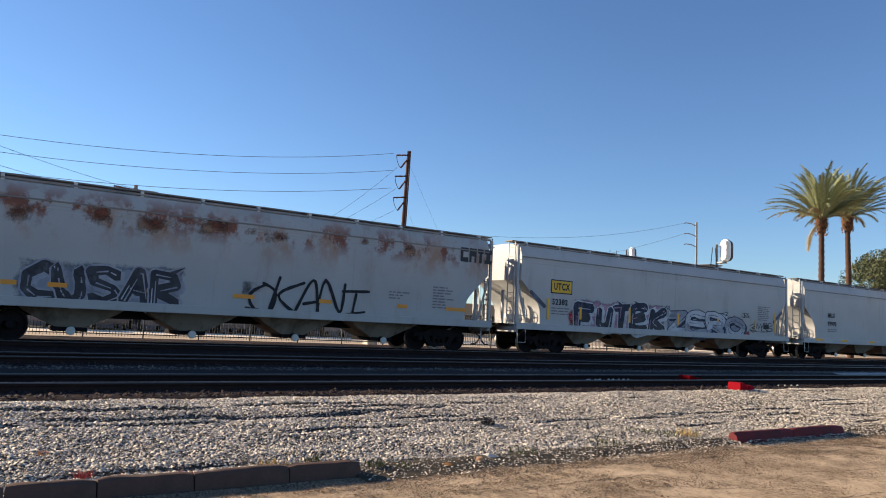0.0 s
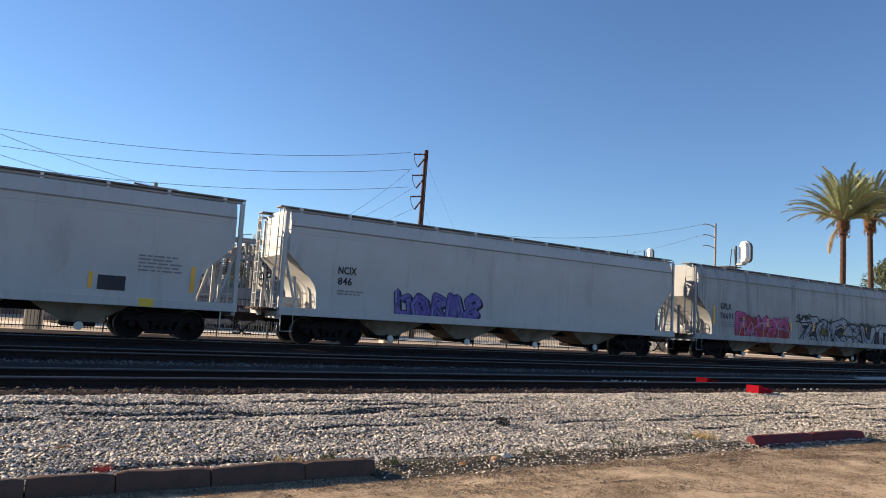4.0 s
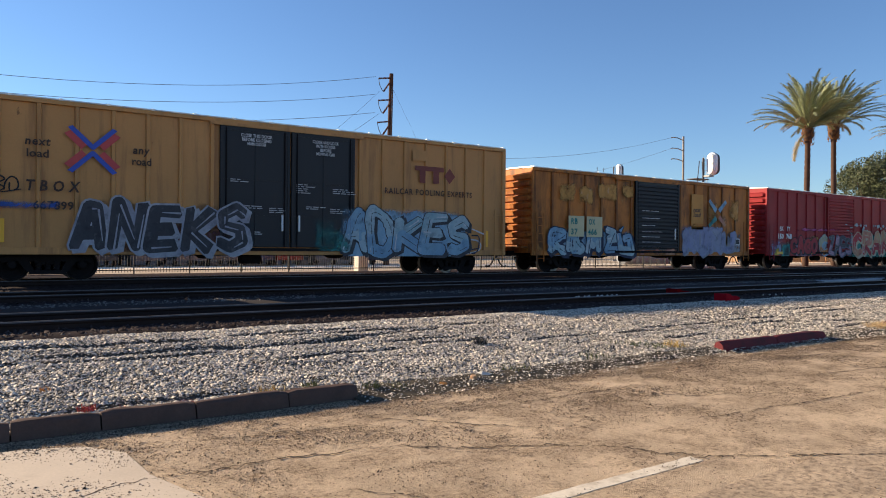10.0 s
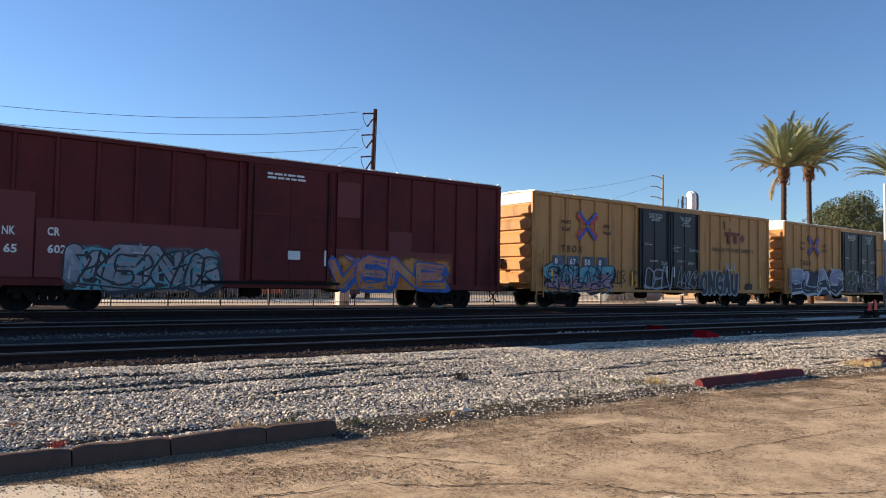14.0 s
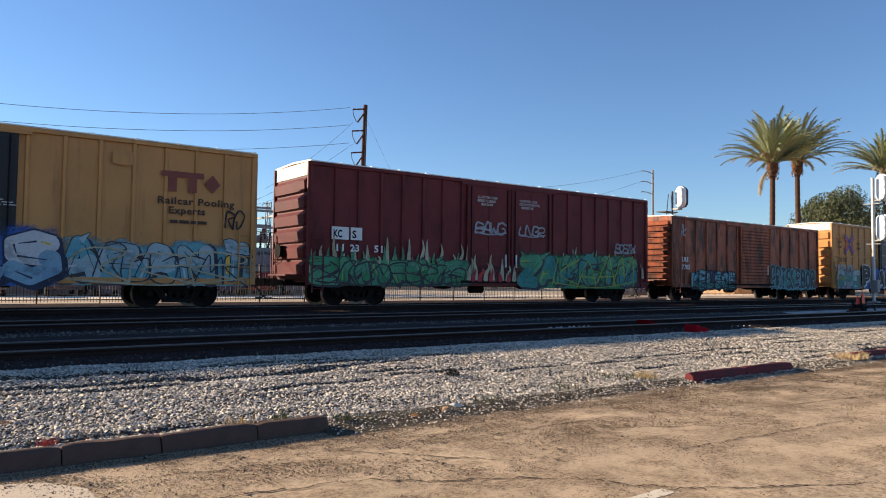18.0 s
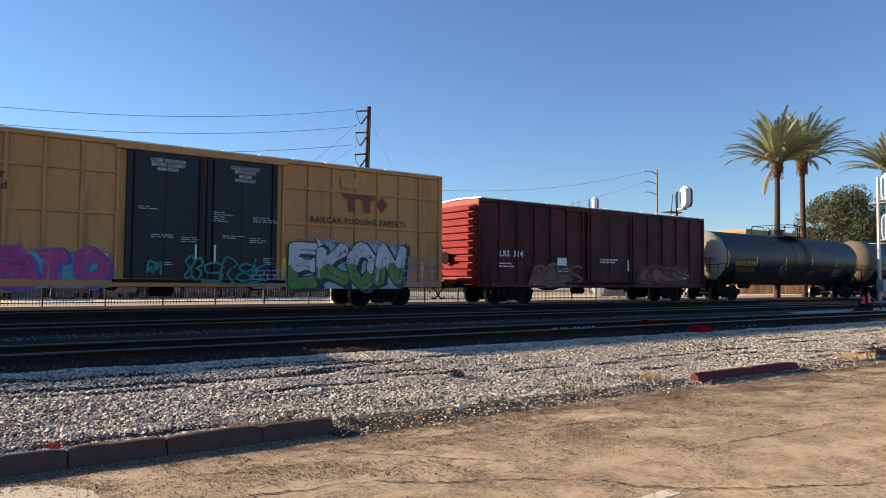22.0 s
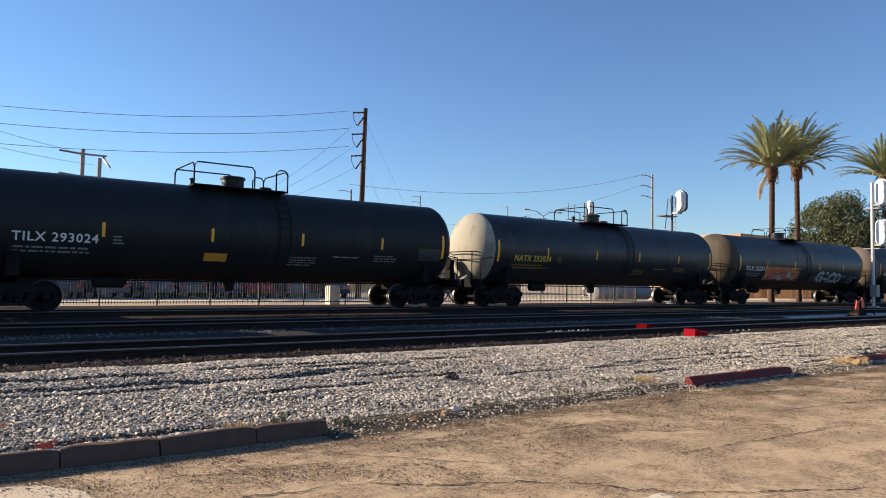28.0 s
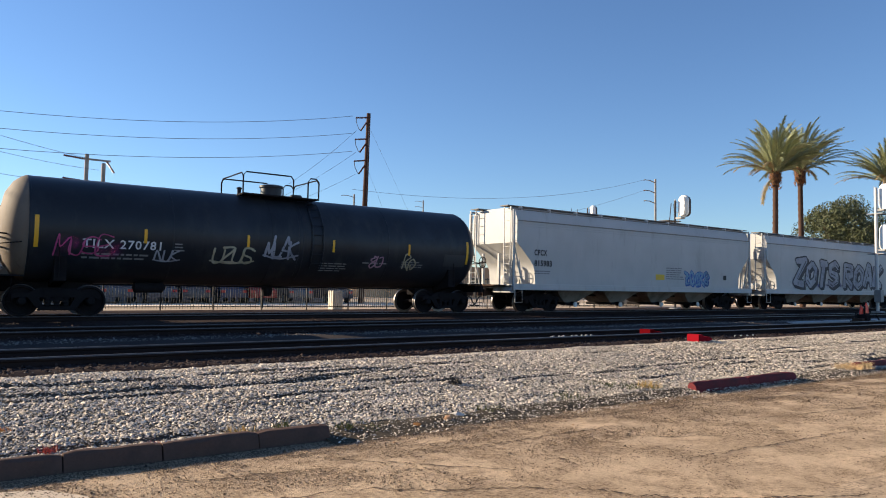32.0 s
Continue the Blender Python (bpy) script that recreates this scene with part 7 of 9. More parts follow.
graffiti(Y3, 3.55, 9.25, 0.72, 2.16, "asani", "aqua_white", "slate", "cyan", "white", 65, 0.9, YW, third="cyan", line=0.03, label="turquoise sprayed lettering")
scribble(H5, -0.9, 8.0, 1.05, 2.4, "black", 212, HS - 0.018, n=18, width=0.045); scribble(H5, -6.4, -2.2, 1.05, 2.3, "pale_pink", 213, HS - 0.018, n=8, width=0.05)
scribble(X1, 3.6, 7.9, 0.85, 2.1, "navy", 214, YW - 0.044, n=16, width=0.045); scribble(X1, 3.6, 7.9, 0.85, 2.1, "white", 215, YW - 0.046, n=6, width=0.04)
scribble(Y1, -8.5, -4.5, 0.85, 1.9, "navy", 216, YW - 0.044, n=12, width=0.045); scribble(Y1, -8.3, -5.0, 0.85, 1.6, "pale_pink", 217, YW - 0.046, n=6, width=0.03)
scribble(Y3, 3.7, 9.0, 0.8, 2.0, "slate", 208, -1.612, n=14, width=0.03); scribble(Y3, 3.7, 9.0, 0.8, 2.0, "cream", 209, -1.614, n=6, width=0.04)
scribble(Y3, 8.3, 8.9, 2.6, 3.3, "black", 66, YW, n=5, width=0.04)
haze(A, -9.2, -5.3, 0.75, 2.2, "grey", 67, -1.60, full=0.75); haze(A, -8.9, -7.6, 0.9, 1.9, "lime", 68, -1.602, full=0.5); haze(A, -6.3, -5.3, 0.9, 1.9, "grass", 69, -1.602, full=0.5)
graffiti(A, -8.9, -5.4, 0.78, 2.15, "ohe", "aqua_white", "dusk", None, "yellow", 67, 0.6, -1.606, third="teal", label="blurred grey, blue and yellow spray")
haze(A, -5.4, 0.9, 0.72, 2.45, "blue", 70, -1.60, full=0.8, soft=0.25); haze(A, -2.5, 0.9, 0.95, 2.35, "blue", 71, -1.648, full=0.45, soft=0.4)
graffiti(A, -5.16, -0.4, 0.72, 2.32, "PLAK", "black", "white", None, None, 68, 1.0, -1.652, line=0.05, label="black sprayed letters edged in white on blue")
graffiti(A, 2.86, 7.65, 0.72, 2.72, "HYPE", "sky", "navy", "blue", "white", 69, 0.95, -1.60, third="cyan", line=0.045, label="pale blue sprayed word edged in navy")
scribble(A, 0.7, 2.2, 1.2, 1.9, "silver", 70, -1.65, n=10)
graffiti(B, -7.68, -2.7, 0.72, 1.9, "zabio", "pink", "purple", "cyan", "pale_pink", 71, 1.05, YW, line=0.03, label="magenta sprayed lettering with a cyan rim")
scribble(B, 0.0, 2.1, 0.9, 1.75, "teal", 72, -1.647, n=8, width=0.05); scribble(B, -1.7, -1.3, 1.2, 1.6, "teal", 173, -1.647, n=4, width=0.05); scribble(B, -0.6, -0.1, 0.95, 1.8, "teal", 174, -1.647, n=4, width=0.05)
graffiti(B, 2.9, 7.5, 0.7, 2.5, "ekon", "white", "slate", "aqua_white", "white", 73, 1.05, -1.60, third="grass", line=0.045, label="green and white sprayed lettering")
bubbles(B, 3.0, 7.4, 1.5, 2.4, "slate", 75, -1.626, 30, (0.02, 0.045))
for x0, x1, z0, z1 in ((1.65, 2.65, 0.72, 1.3), (7.6, 9.1, 0.85, 1.9)):
    g = Geo()
    for k in range(5):
        z = z0 + (z1 - z0) * k / 4
        stroke(g, [(x0, z), (x1, z + 0.02)], [0.02, 0.02], lambda px, pz, q: on_side(px, pz, -1.63, None, q), 0.001)
        for j in range(4):
            x = x0 + (x1 - x0) * (j + 0.5 * (k % 2)) / 4
            stroke(g, [(x, z), (x, min(z1, z + (z1 - z0) / 4))], [0.02, 0.02], lambda px, pz, q: on_side(px, pz, -1.63, None, q), 0.002)
    part("sprayed_tag", g, INK["lavender"], B, "pale blue sprayed brick pattern", smooth=False)
scribble(B, -9.2, -7.9, 2.9, 3.4, "dusk", 74, YW, n=6, width=0.05); haze(B, -8.6, -7.8, 1.7, 2.1, "aqua_white", 75, YW, full=0.5)
haze(RB, -7.2, -1.4, 0.75, 2.1, "sky", 75, YW, full=0.6, soft=0.3)
graffiti(RB, -7.0, -1.5, 0.7, 2.15, "71462", "sky", "navy", None, "white", 75, 0.8, -1.60, third="aqua_white", line=0.05, label="pale blue sprayed lettering edged in black")
haze(RB, 1.9, 5.6, 0.75, 2.4, "lavender", 76, YW, full=0.85, soft=0.2); haze(RB, 5.3, 7.1, 0.75, 2.1, "grey", 77, YW, full=0.6, soft=0.3)
graffiti(RB, 2.1, 6.4, 0.75, 2.2, "munu", "lavender", "grey", None, None, 76, 0.9, -1.602, line=0.02, label="pale lavender sprayed letters")
haze(RB, -1.4, 1.8, 0.8, 1.15, "salmon", 78, -1.60, full=0.5)
haze(RB, 4.1, 6.0, 2.2, 3.4, "salmon", 79, YW, full=0.35, soft=0.5)
for k, (x0, x1, z0, z1, ink) in enumerate(((-7.75, -6.2, 0.8, 1.9, "lavender"), (-7.3, -6.6, 0.8, 1.4, "yellow"), (-6.6, -5.4, 0.75, 1.8, "teal"), (-6.3, -5.6, 0.8, 1.5, "slate"), (-5.6, -2.5, 0.75, 2.3, "pale_pink"), (-3.6, -2.3, 1.2, 2.25, "orange"), (-2.6, -1.4, 0.75, 2.25, "aqua_white"), (-1.5, 1.5, 1.4, 2.3, "pink"), (-1.5, 1.5, 0.75, 1.6, "slate"))):
    haze(BK, x0, x1, z0, z1, ink, 80 + k, -1.602 - 0.0006 * k, full=0.45, soft=0.5)
graffiti(BK, -5.55, -2.6, 0.82, 1.9, "CAGO", "red", "black", None, "salmon", 78, 0.95, -1.61, bubble=True, line=0.05, label="round red sprayed letters")
haze(BK, -5.4, 0.9, 2.15, 2.5, "pink", 93, -1.60, full=0.6, soft=0.5)
graffiti(BK, -2.4, -1.3, 0.75, 2.1, "C", "cream", "sky", None, None, 79, 0.8, -1.61, third="orange"); graffiti(BK, -1.4, 1.3, 0.8, 2.0, "zaes", "slate", "dusk", None, "pale_pink", 79, 0.5, -1.66, third="pale_pink")
bubbles(BK, 0.6, 7.9, 1.8, 2.75, "aqua_white", 181, -1.60, 44, (0.04, 0.13))
haze(BK, 0.8, 7.9, 0.7, 2.45, "teal", 94, -1.61, full=0.6, soft=0.25)
graffiti(BK, 1.5, 7.75, 0.68, 2.5, "CRAKE", "salmon", "cream", None, "white", 81, 0.7, -1.66, third="red", line=0.06, label="cream and salmon letters edged dark on teal")
haze(NS, -7.2, -3.6, 0.9, 2.5, "grey", 82, YW, full=0.35, soft=0.3); haze(NS, -1.4, 1.8, 0.85, 2.2, "slate", 83, -1.65, full=0.5, soft=0.4); haze(NS, 1.0, 5.9, 0.75, 2.5, "umber", 84, -1.60, full=0.55, soft=0.35); haze(NS, 4.6, 5.9, 0.8, 1.9, "lavender", 85, -1.601, full=0.5)
graffiti(NS, 1.5, 5.3, 0.68, 2.45, "fork", "slate", "cream", "umber", None, 82, 0.75, -1.606, third="umber", line=0.022, label="dark letters edged in cream and purple")
haze(NS, -4.9, -3.7, 0.7, 1.8, "slate", 86, -1.60, full=0.55, soft=0.4); scribble(NS, -4.8, -3.75, 0.8, 1.75, "grey", 83, -1.606, n=6, width=0.05); haze(NS, -1.2, -0.4, 1.1, 1.5, "lime", 87, -1.662, full=0.45)
graffiti(NK, -6.75, -2.4, 0.66, 2.02, "mens", "silver", "slate", "cyan", "white", 84, 1.0, -1.60, third="grey", line=0.05, label="grey and turquoise sprayed lettering")
scribble(NK, -6.6, -2.5, 0.75, 1.95, "slate", 201, -1.617, n=16, width=0.05); scribble(NK, -6.4, -2.6, 0.75, 1.9, "cyan", 202, -1.616, n=8, width=0.05)
haze(NK, 1.2, 7.2, 0.75, 2.1, "orange", 85, -1.60, full=0.75, soft=0.3)
graffiti(NK, 1.4, 6.6, 0.72, 1.9, "vene", "salmon", "blue", None, None, 85, 0.6, -1.62, third="orange", line=0.06, label="orange sprayed letters edged in blue")
haze(KC, -9.3, -2.2, 0.76, 1.9, "green", 86, -1.60, full=0.85, soft=0.3)
flames(KC, -9.2, -1.9, 1.2, 2.6, "cream", 186, -1.602, 0.42)
flames(KC, -9.2, -1.9, 0.9, 2.3, "mint", 187, -1.604, 0.2)
graffiti(KC, -9.2, -2.3, 0.72, 1.85, "zmvrws", "mint", "slate", None, "lime", 86, 0.9, -1.612, third="green", label="green sprayed lettering with pale flame tips")
haze(KC, -2.3, 2.6, 0.95, 1.7, "umber", 87, -1.642, full=0.5); haze(KC, 2.4, 9.0, 0.76, 1.4, "purple", 88, -1.60, full=0.55)
flames(KC, 2.6, 9.1, 1.2, 2.6, "cream", 88, -1.602, 0.5)
flames(KC, -2.2, 0.6, 1.0, 2.1, "cream", 188, -1.644, 0.45); flames(KC, -2.0, 0.2, 1.0, 1.7, "red", 189, -1.646, 0.5)
graffiti(KC, 0.4, 8.2, 0.68, 2.35, "zamcis", "mint", "slate", "green", "lime", 89, 0.95, -1.648, third="teal", label="green sprayed lettering")
scribble(KC, -9.0, -2.4, 0.8, 1.8, "slate", 203, -1.626, n=18, width=0.045); scribble(KC, 2.7, 8.1, 0.8, 2.2, "slate", 204, -1.662, n=16, width=0.045); scribble(KC, 2.7, 8.1, 0.8, 2.2, "lime", 205, -1.664, n=8, width=0.04)
scribble(KC, -1.9, -0.35, 2.95, 3.5, "silver", 90, -1.66, n=8, width=0.06, text="BAWG"); scribble(KC, 0.55, 1.95, 2.95, 3.45, "silver", 91, -1.66, n=8, width=0.055, text="LNGR"); scribble(KC, 6.9, 8.3, 2.42, 2.88, "silver", 92, YW, n=10, width=0.05, text="BOSIW")
graffiti(LR, -6.15, -1.95, 0.66, 1.74, "KELSOE", "cyan", "black", "navy", "aqua_white", 93, 0.95, -1.60, third="teal", line=0.06, label="turquoise sprayed lettering")
haze(LR, 1.7, 7.2, 0.7, 2.2, "teal", 94, -1.60, full=0.65, soft=0.3)
graffiti(LR, 1.8, 7.1, 0.66, 2.05, "PRISLRBOR", "slate", "cyan", None, None, 94, 0.95, -1.604, line=0.035, bubble=True, label="dark letters edged in turquoise")
scribble(LR, 1.9, 7.0, 0.75, 2.0, "cyan", 206, -1.618, n=12, width=0.035); scribble(LR, -6.0, -2.1, 0.75, 1.65, "navy", 207, -1.616, n=8, width=0.045)
haze(LR, -7.1, -6.6, 2.5, 4.2, "silver", 95, YW, full=0.4, soft=0.5); scribble(LR, -7.05, -6.7, 3.5, 4.1, "silver", 95, YW, n=4, width=0.05)
haze(L3, -5.3, -1.7, 0.75, 2.05, "dust_wash", 96, YW, full=0.6, soft=0.4); haze(L3, 1.8, 6.6, 0.8, 2.1, "dust_wash", 97, YW, full=0.65, soft=0.35)
scribble(L3, -5.0, -1.9, 0.9, 1.9, "dust_wash", 98, -1.60, n=8, width=0.09)
scribble(L3, 2.2, 6.2, 1.05, 1.9, "umber", 98, -1.60, n=8, width=0.09)

# tanks
def tank_print(car, bend, c, text, x, z=2.02, ink=None, size=0.315):
    ink = ink or white_ink
    if text:
        letters(car, text, x, z, size, ink, spacing=1.12, bold=0.006, bend=bend)
    dim = mat("dim_print", (0.22, 0.22, 0.22), 0.8, var=0.2, bump=0.0)
    ink = dim if ink is white_ink else mat("dim_yellow_print", (0.25, 0.16, 0.03), 0.8, var=0.2, bump=0.0)
    bars(car, x, z - 0.22, 2.0, 2, ink, h=0.06, gap=0.13, seed=int(abs(x) * 31), bend=bend)
    bars(car, x + 2.6, z + 0.2, 0.3, 3, ink, h=0.04, gap=0.1, seed=3, bend=bend)
    bars(car, 0.9, 1.78, 1.0, 4, ink, h=0.04, gap=0.1, seed=4, bend=bend); bars(car, 2.6, 1.85, 0.8, 1, ink, h=0.05, gap=0.1, seed=5, bend=bend)
    bars(car, 4.3, 1.95, 0.9, 3, ink, h=0.04, gap=0.1, seed=6, bend=bend)
    patch(car, "test_panel", c - 1.6, c - 0.55, 1.85, 2.35, mat("dull_grey_panel", (0.035, 0.036, 0.04), 0.6, var=0.2, bump=0.0), bend=bend, lift=0.002)
    bars(car, c - 1.5, 2.22, 0.85, 4, mat("grey_print", (0.14, 0.14, 0.15), 0.7, bump=0.0), h=0.04, gap=0.11, seed=7, bend=bend)


orange_placard = mat("orange_placard", (0.60, 0.27, 0.03), 0.6, var=0.15, bump=0.0)
pale_placard = mat("pale_yellow_placard", (0.62, 0.55, 0.25), 0.6, var=0.15, bump=0.0)
tank_print(T1, B1, 6.75, "GATX 216856", -6.3, 2.05, size=0.32)
patch(T1, "placard", 2.5, 3.25, 2.12, 2.62, pale_placard, bend=B1, lift=0.002); patch(T1, "placard", -0.6, 0.05, 1.4, 1.72, orange_placard, bend=B1, lift=0.002)
NAMES = (("NATX 250927", -7.15, yellow_ink), ("TCBX 290460", -7.25, None), ("CRGX 8244", -7.0, None), ("", -7.0, None), ("TILX 293024", -7.35, None), ("NATX 252034", -7.0, yellow_ink), ("TILX 252511", -7.3, None), ("GATX 20874", -7.3, None), ("TILX 270781", -6.75, None))
for (car, bend, c), (text, x, ink) in zip(TK, NAMES):
    tank_print(car, bend, c, text, x, 2.03, ink)
scribble(TK[0][0], 4.35, 5.3, 1.5, 2.05, "silver", 101, bend=TK[0][1], n=9, width=0.035)
place_0 = lambda px, pz, q: on_side(px, pz, 0, TK[0][1], q)
stroke(gk := Geo(), curved([(-2.3, 2.0), (-1.95, 2.12), (-1.6, 2.0), (-1.62, 1.72), (-1.95, 1.48), (-2.28, 1.7), (-2.3, 2.0)], 4), [0.022] * 25, place_0, 0.003, 0.0, True)
stroke(gk, [(-2.2, 1.95), (-1.95, 1.72), (-1.68, 1.95)], [0.02] * 3, place_0, 0.004, 0.0, True)
part("sprayed_tag", gk, INK["silver"], TK[0][0], "round white sprayed mark", smooth=False)
patch(TK[1][0], "placard", 0.15, 0.85, 1.45, 2.0, pale_placard, bend=TK[1][1], lift=0.002)
patch(TK[4][0], "placard", -2.0, -1.25, 1.55, 1.85, orange_placard, bend=TK[4][1], lift=0.002)
patch(TK[6][0], "spray_field", -5.1, -1.05, 1.42, 2.3, INK["orange"], bend=TK[6][1], lift=0.0005, label="orange sprayed field")
graffiti(TK[6][0], -4.9, -1.3, 1.45, 2.15, "mozao", "salmon", "red", None, "white", 103, 0.4, bend=TK[6][1], third="aqua_white", label="pale and red letters on an orange field")
graffiti(TK[6][0], 1.3, 4.6, 1.31, 2.2, "GACO", "aqua_white", "grey", None, None, 104, 0.2, line=0.015, bend=TK[6][1], label="pale grey sprayed lettering")
scribble(TK[6][0], 5.6, 7.0, 1.4, 1.9, "silver", 105, bend=TK[6][1], n=8)
haze(TK[8][0], -7.7, -5.2, 1.55, 2.45, "pink", 106, bend=TK[8][1], full=0.25, soft=0.5, lift=0.002)
scribble(TK[8][0], -7.5, -6.0, 1.8, 2.4, "pink", 106, bend=TK[8][1], n=4, width=0.03, text="MUSE"); scribble(TK[8][0], -4.7, -4.05, 1.68, 2.05, "silver", 111, bend=TK[8][1], n=6, width=0.04, text="NUK")
scribble(TK[8][0], -2.95, -1.65, 1.7, 2.25, "cream", 107, bend=TK[8][1], n=8, width=0.05, text="UZUS"); scribble(TK[8][0], -1.2, -0.1, 1.95, 2.65, "silver", 108, bend=TK[8][1], n=8, width=0.055, text="MLAK")
scribble(TK[8][0], 2.9, 3.4, 1.7, 2.25, "pale_pink", 109, bend=TK[8][1], n=5, width=0.04); scribble(TK[8][0], 4.35, 4.9, 1.7, 2.25, "cream", 110, bend=TK[8][1], n=5, width=0.04)

# ---- beyond the tracks ----
GZ = 0.33
wood_pole = mat("weathered_red_brown_pole", (0.075, 0.038, 0.027), 0.9, var=0.3, scale=8, fine=40, bump=0.5)
grey_pole = mat("silvered_wood_pole", (0.30, 0.27, 0.24), 0.9, var=0.2, bump=0.4)
steel_grey = mat("galvanised_steel", (0.30, 0.29, 0.28), 0.6, 0.4, var=0.15, bump=0.1)
white_metal = mat("white_signal_case", (0.80, 0.80, 0.78), 0.4, var=0.05, bump=0.0)
dark_metal = mat("dark_signal_hood", (0.05, 0.045, 0.045), 0.6, var=0.2, bump=0.1)
insulator = mat("brown_porcelain", (0.10, 0.04, 0.03), 0.25, var=0.2, bump=0.0)
wire_m = mat("dark_wire", (0.09, 0.09, 0.10), 0.6, 0.3, var=0.1, bump=0.0)
fence_m = mat("black_iron_fence", (0.02, 0.02, 0.022), 0.6, 0.2, var=0.2, bump=0.1)
tan_wall = mat("tan_stucco", (0.46, 0.31, 0.19), 0.9, var=0.12, scale=2, fine=18, bump=0.2)
white_wall = mat("cream_stucco", (0.62, 0.57, 0.49), 0.9, var=0.1, scale=2, fine=18, bump=0.2)
brick_m = mat("brown_building_wall", (0.26, 0.17, 0.125), 0.9, var=0.2, scale=2, fine=12, bump=0.3)
roof_m = mat("brown_roof_sheet", (0.16, 0.12, 0.10), 0.8, var=0.2, bump=0.2)
glass_m = mat("dark_window_glass", (0.03, 0.035, 0.04), 0.08, var=0.1, bump=0.0)


def insulator_string(geo, p, q, r=0.07, n=9):
    p, q = Vector(p), Vector(q)
    path, rad = [], []
    for i in range(n * 2 + 1):
        path.append(p.lerp(q, i / (n * 2)))
        rad.append(r if i % 2 else r * 0.45)
    geo.tube(path, rad, 8)


def utility_pole(x, y, top, lean=0.0, r=0.19):
    """Tall wooden pole with three levels of dead-end insulators towards -x."""
    p = thing("utility_pole", "tall red-brown wooden power pole with insulator strings", "utility pole", pose(x, y, GZ, 0, lean, 0))
    h = top - GZ
    part("shaft", Geo().tube([(0, 0, -0.5), (0, 0, h * 0.5), (0, 0, h)], [r * 1.15, r, r * 0.78], 12), wood_pole, p)
    for z in (h - 0.35, h - 1.95, h - 3.55):
        g = Geo()
        insulator_string(g, (-0.12, 0, z + 0.02), (-1.05, 0, z - 0.16), 0.075)
        part("insulator", g, insulator, p, "brown porcelain insulator string")
        g = Geo()
        insulator_string(g, (-0.15, 0, z - 0.35), (-0.62, 0, z - 1.05), 0.08)
        part("insulator", g, insulator, p)
        part("jumper_wire", Geo().tube([(-1.05, 0, z - 0.16), (-0.95, 0, z - 0.6), (-0.75, 0, z - 0.95), (-0.62, 0, z - 1.05)], 0.025, 5), wire_m, p)
    part("ground_strap", Geo().tube([(0.0, -r, 0), (0.0, -r * 0.8, h - 1)], 0.02, 4), steel_grey, p)
    return p


def wire(name, a, b, sag, r=0.015, label="thin dark overhead power wire"):
    a, b = Vector(a), Vector(b)
    pts = []
    for i in range(33):
        u = i / 32
        q = a.lerp(b, u)
        q.z -= sag * 4 * u * (1 - u)
        pts.append(q)
    return tagged(part(name, Geo().tube(pts, r, 5), wire_m), label, "power line", "overhead wires")


PX, PY, PT = 25.2, 45.0, 14.35
utility_pole(PX, PY, PT, 1.3)
for z0, z1, sag in ((13.95, 15.17, 3.82), (12.68, 14.04, 3.55), (11.36, 13.09, 3.47)):
    wire("power_wire", (PX - 1.0, PY, z0), (-34, PY, z1), sag)
for a, b, s in (((PX - 0.65, PY, PT - 1.4), (19.5, 49, 8.0), 0.3), ((PX - 0.65, PY, PT - 3.0), (18.0, 50, 6.6), 0.3), ((PX - 0.65, PY, PT - 4.6), (17.5, 50, 6.4), 0.4)):
    wire("slack_wire", a, b, s, 0.010)
for a, b in (((PX + 0.15, PY, PT - 0.6), (33.5, 49, 5.0)), ((PX + 0.15, PY, PT - 3.8), (29.5, 47.5, 5.5))):
    wire("guy_wire", a, b, 0.0, 0.006, "thin steel guy wire of the pole")
# wires that cross the others on their way to the twin-pole structure
for a, b in (((12.5, 80, 14.3), (-16, 40, 14.5)), ((13.4, 80, 13.2), (-14, 40, 12.0)), ((12.5, 80, 11.6), (-15, 40, 10.2))):
    wire("crossing_wire", a, b, 1.0, 0.018)


def arm_pole(x, y, top, r=0.11, arms=3, name="utility_pole"):
    p = thing(name, "slim grey wooden pole with short side arms", "utility pole", pose(x, y, GZ))
    h = top - GZ
    part("shaft", Geo().tube([(0, 0, -0.5), (0, 0, h)], [r * 1.2, r * 0.85], 10), grey_pole, p)
    for i in range(arms):
        z = h - 0.25 - i * 1.05
        part("arm", Geo().tube([(0, 0, z - 0.15), (-0.9, 0, z + 0.02), (-1.75, 0, z)], 0.045, 6), grey_pole, p)
        g = Geo()
        insulator_string(g, (-1.7, 0, z - 0.02), (-1.85, 0, z - 0.06), 0.05, 3)
        part("insulator", g, insulator, p)
    return p


arm_pole(59.0, 45.0, 12.95)
for i in range(2):
    wire("power_wire", (57.3, 45, 12.7 - 1.05 * i), (24.3 + 22 * i, 45 + 25 * i, 8.6 - 0.2 * i), 1.2, 0.012)
arm_pole(76, 112, 18.3, 0.14, 2)
arm_pole(123, 140, 22.0, 0.14, 1)
arm_pole(43.5, 80, 13.4, 0.13, 1)

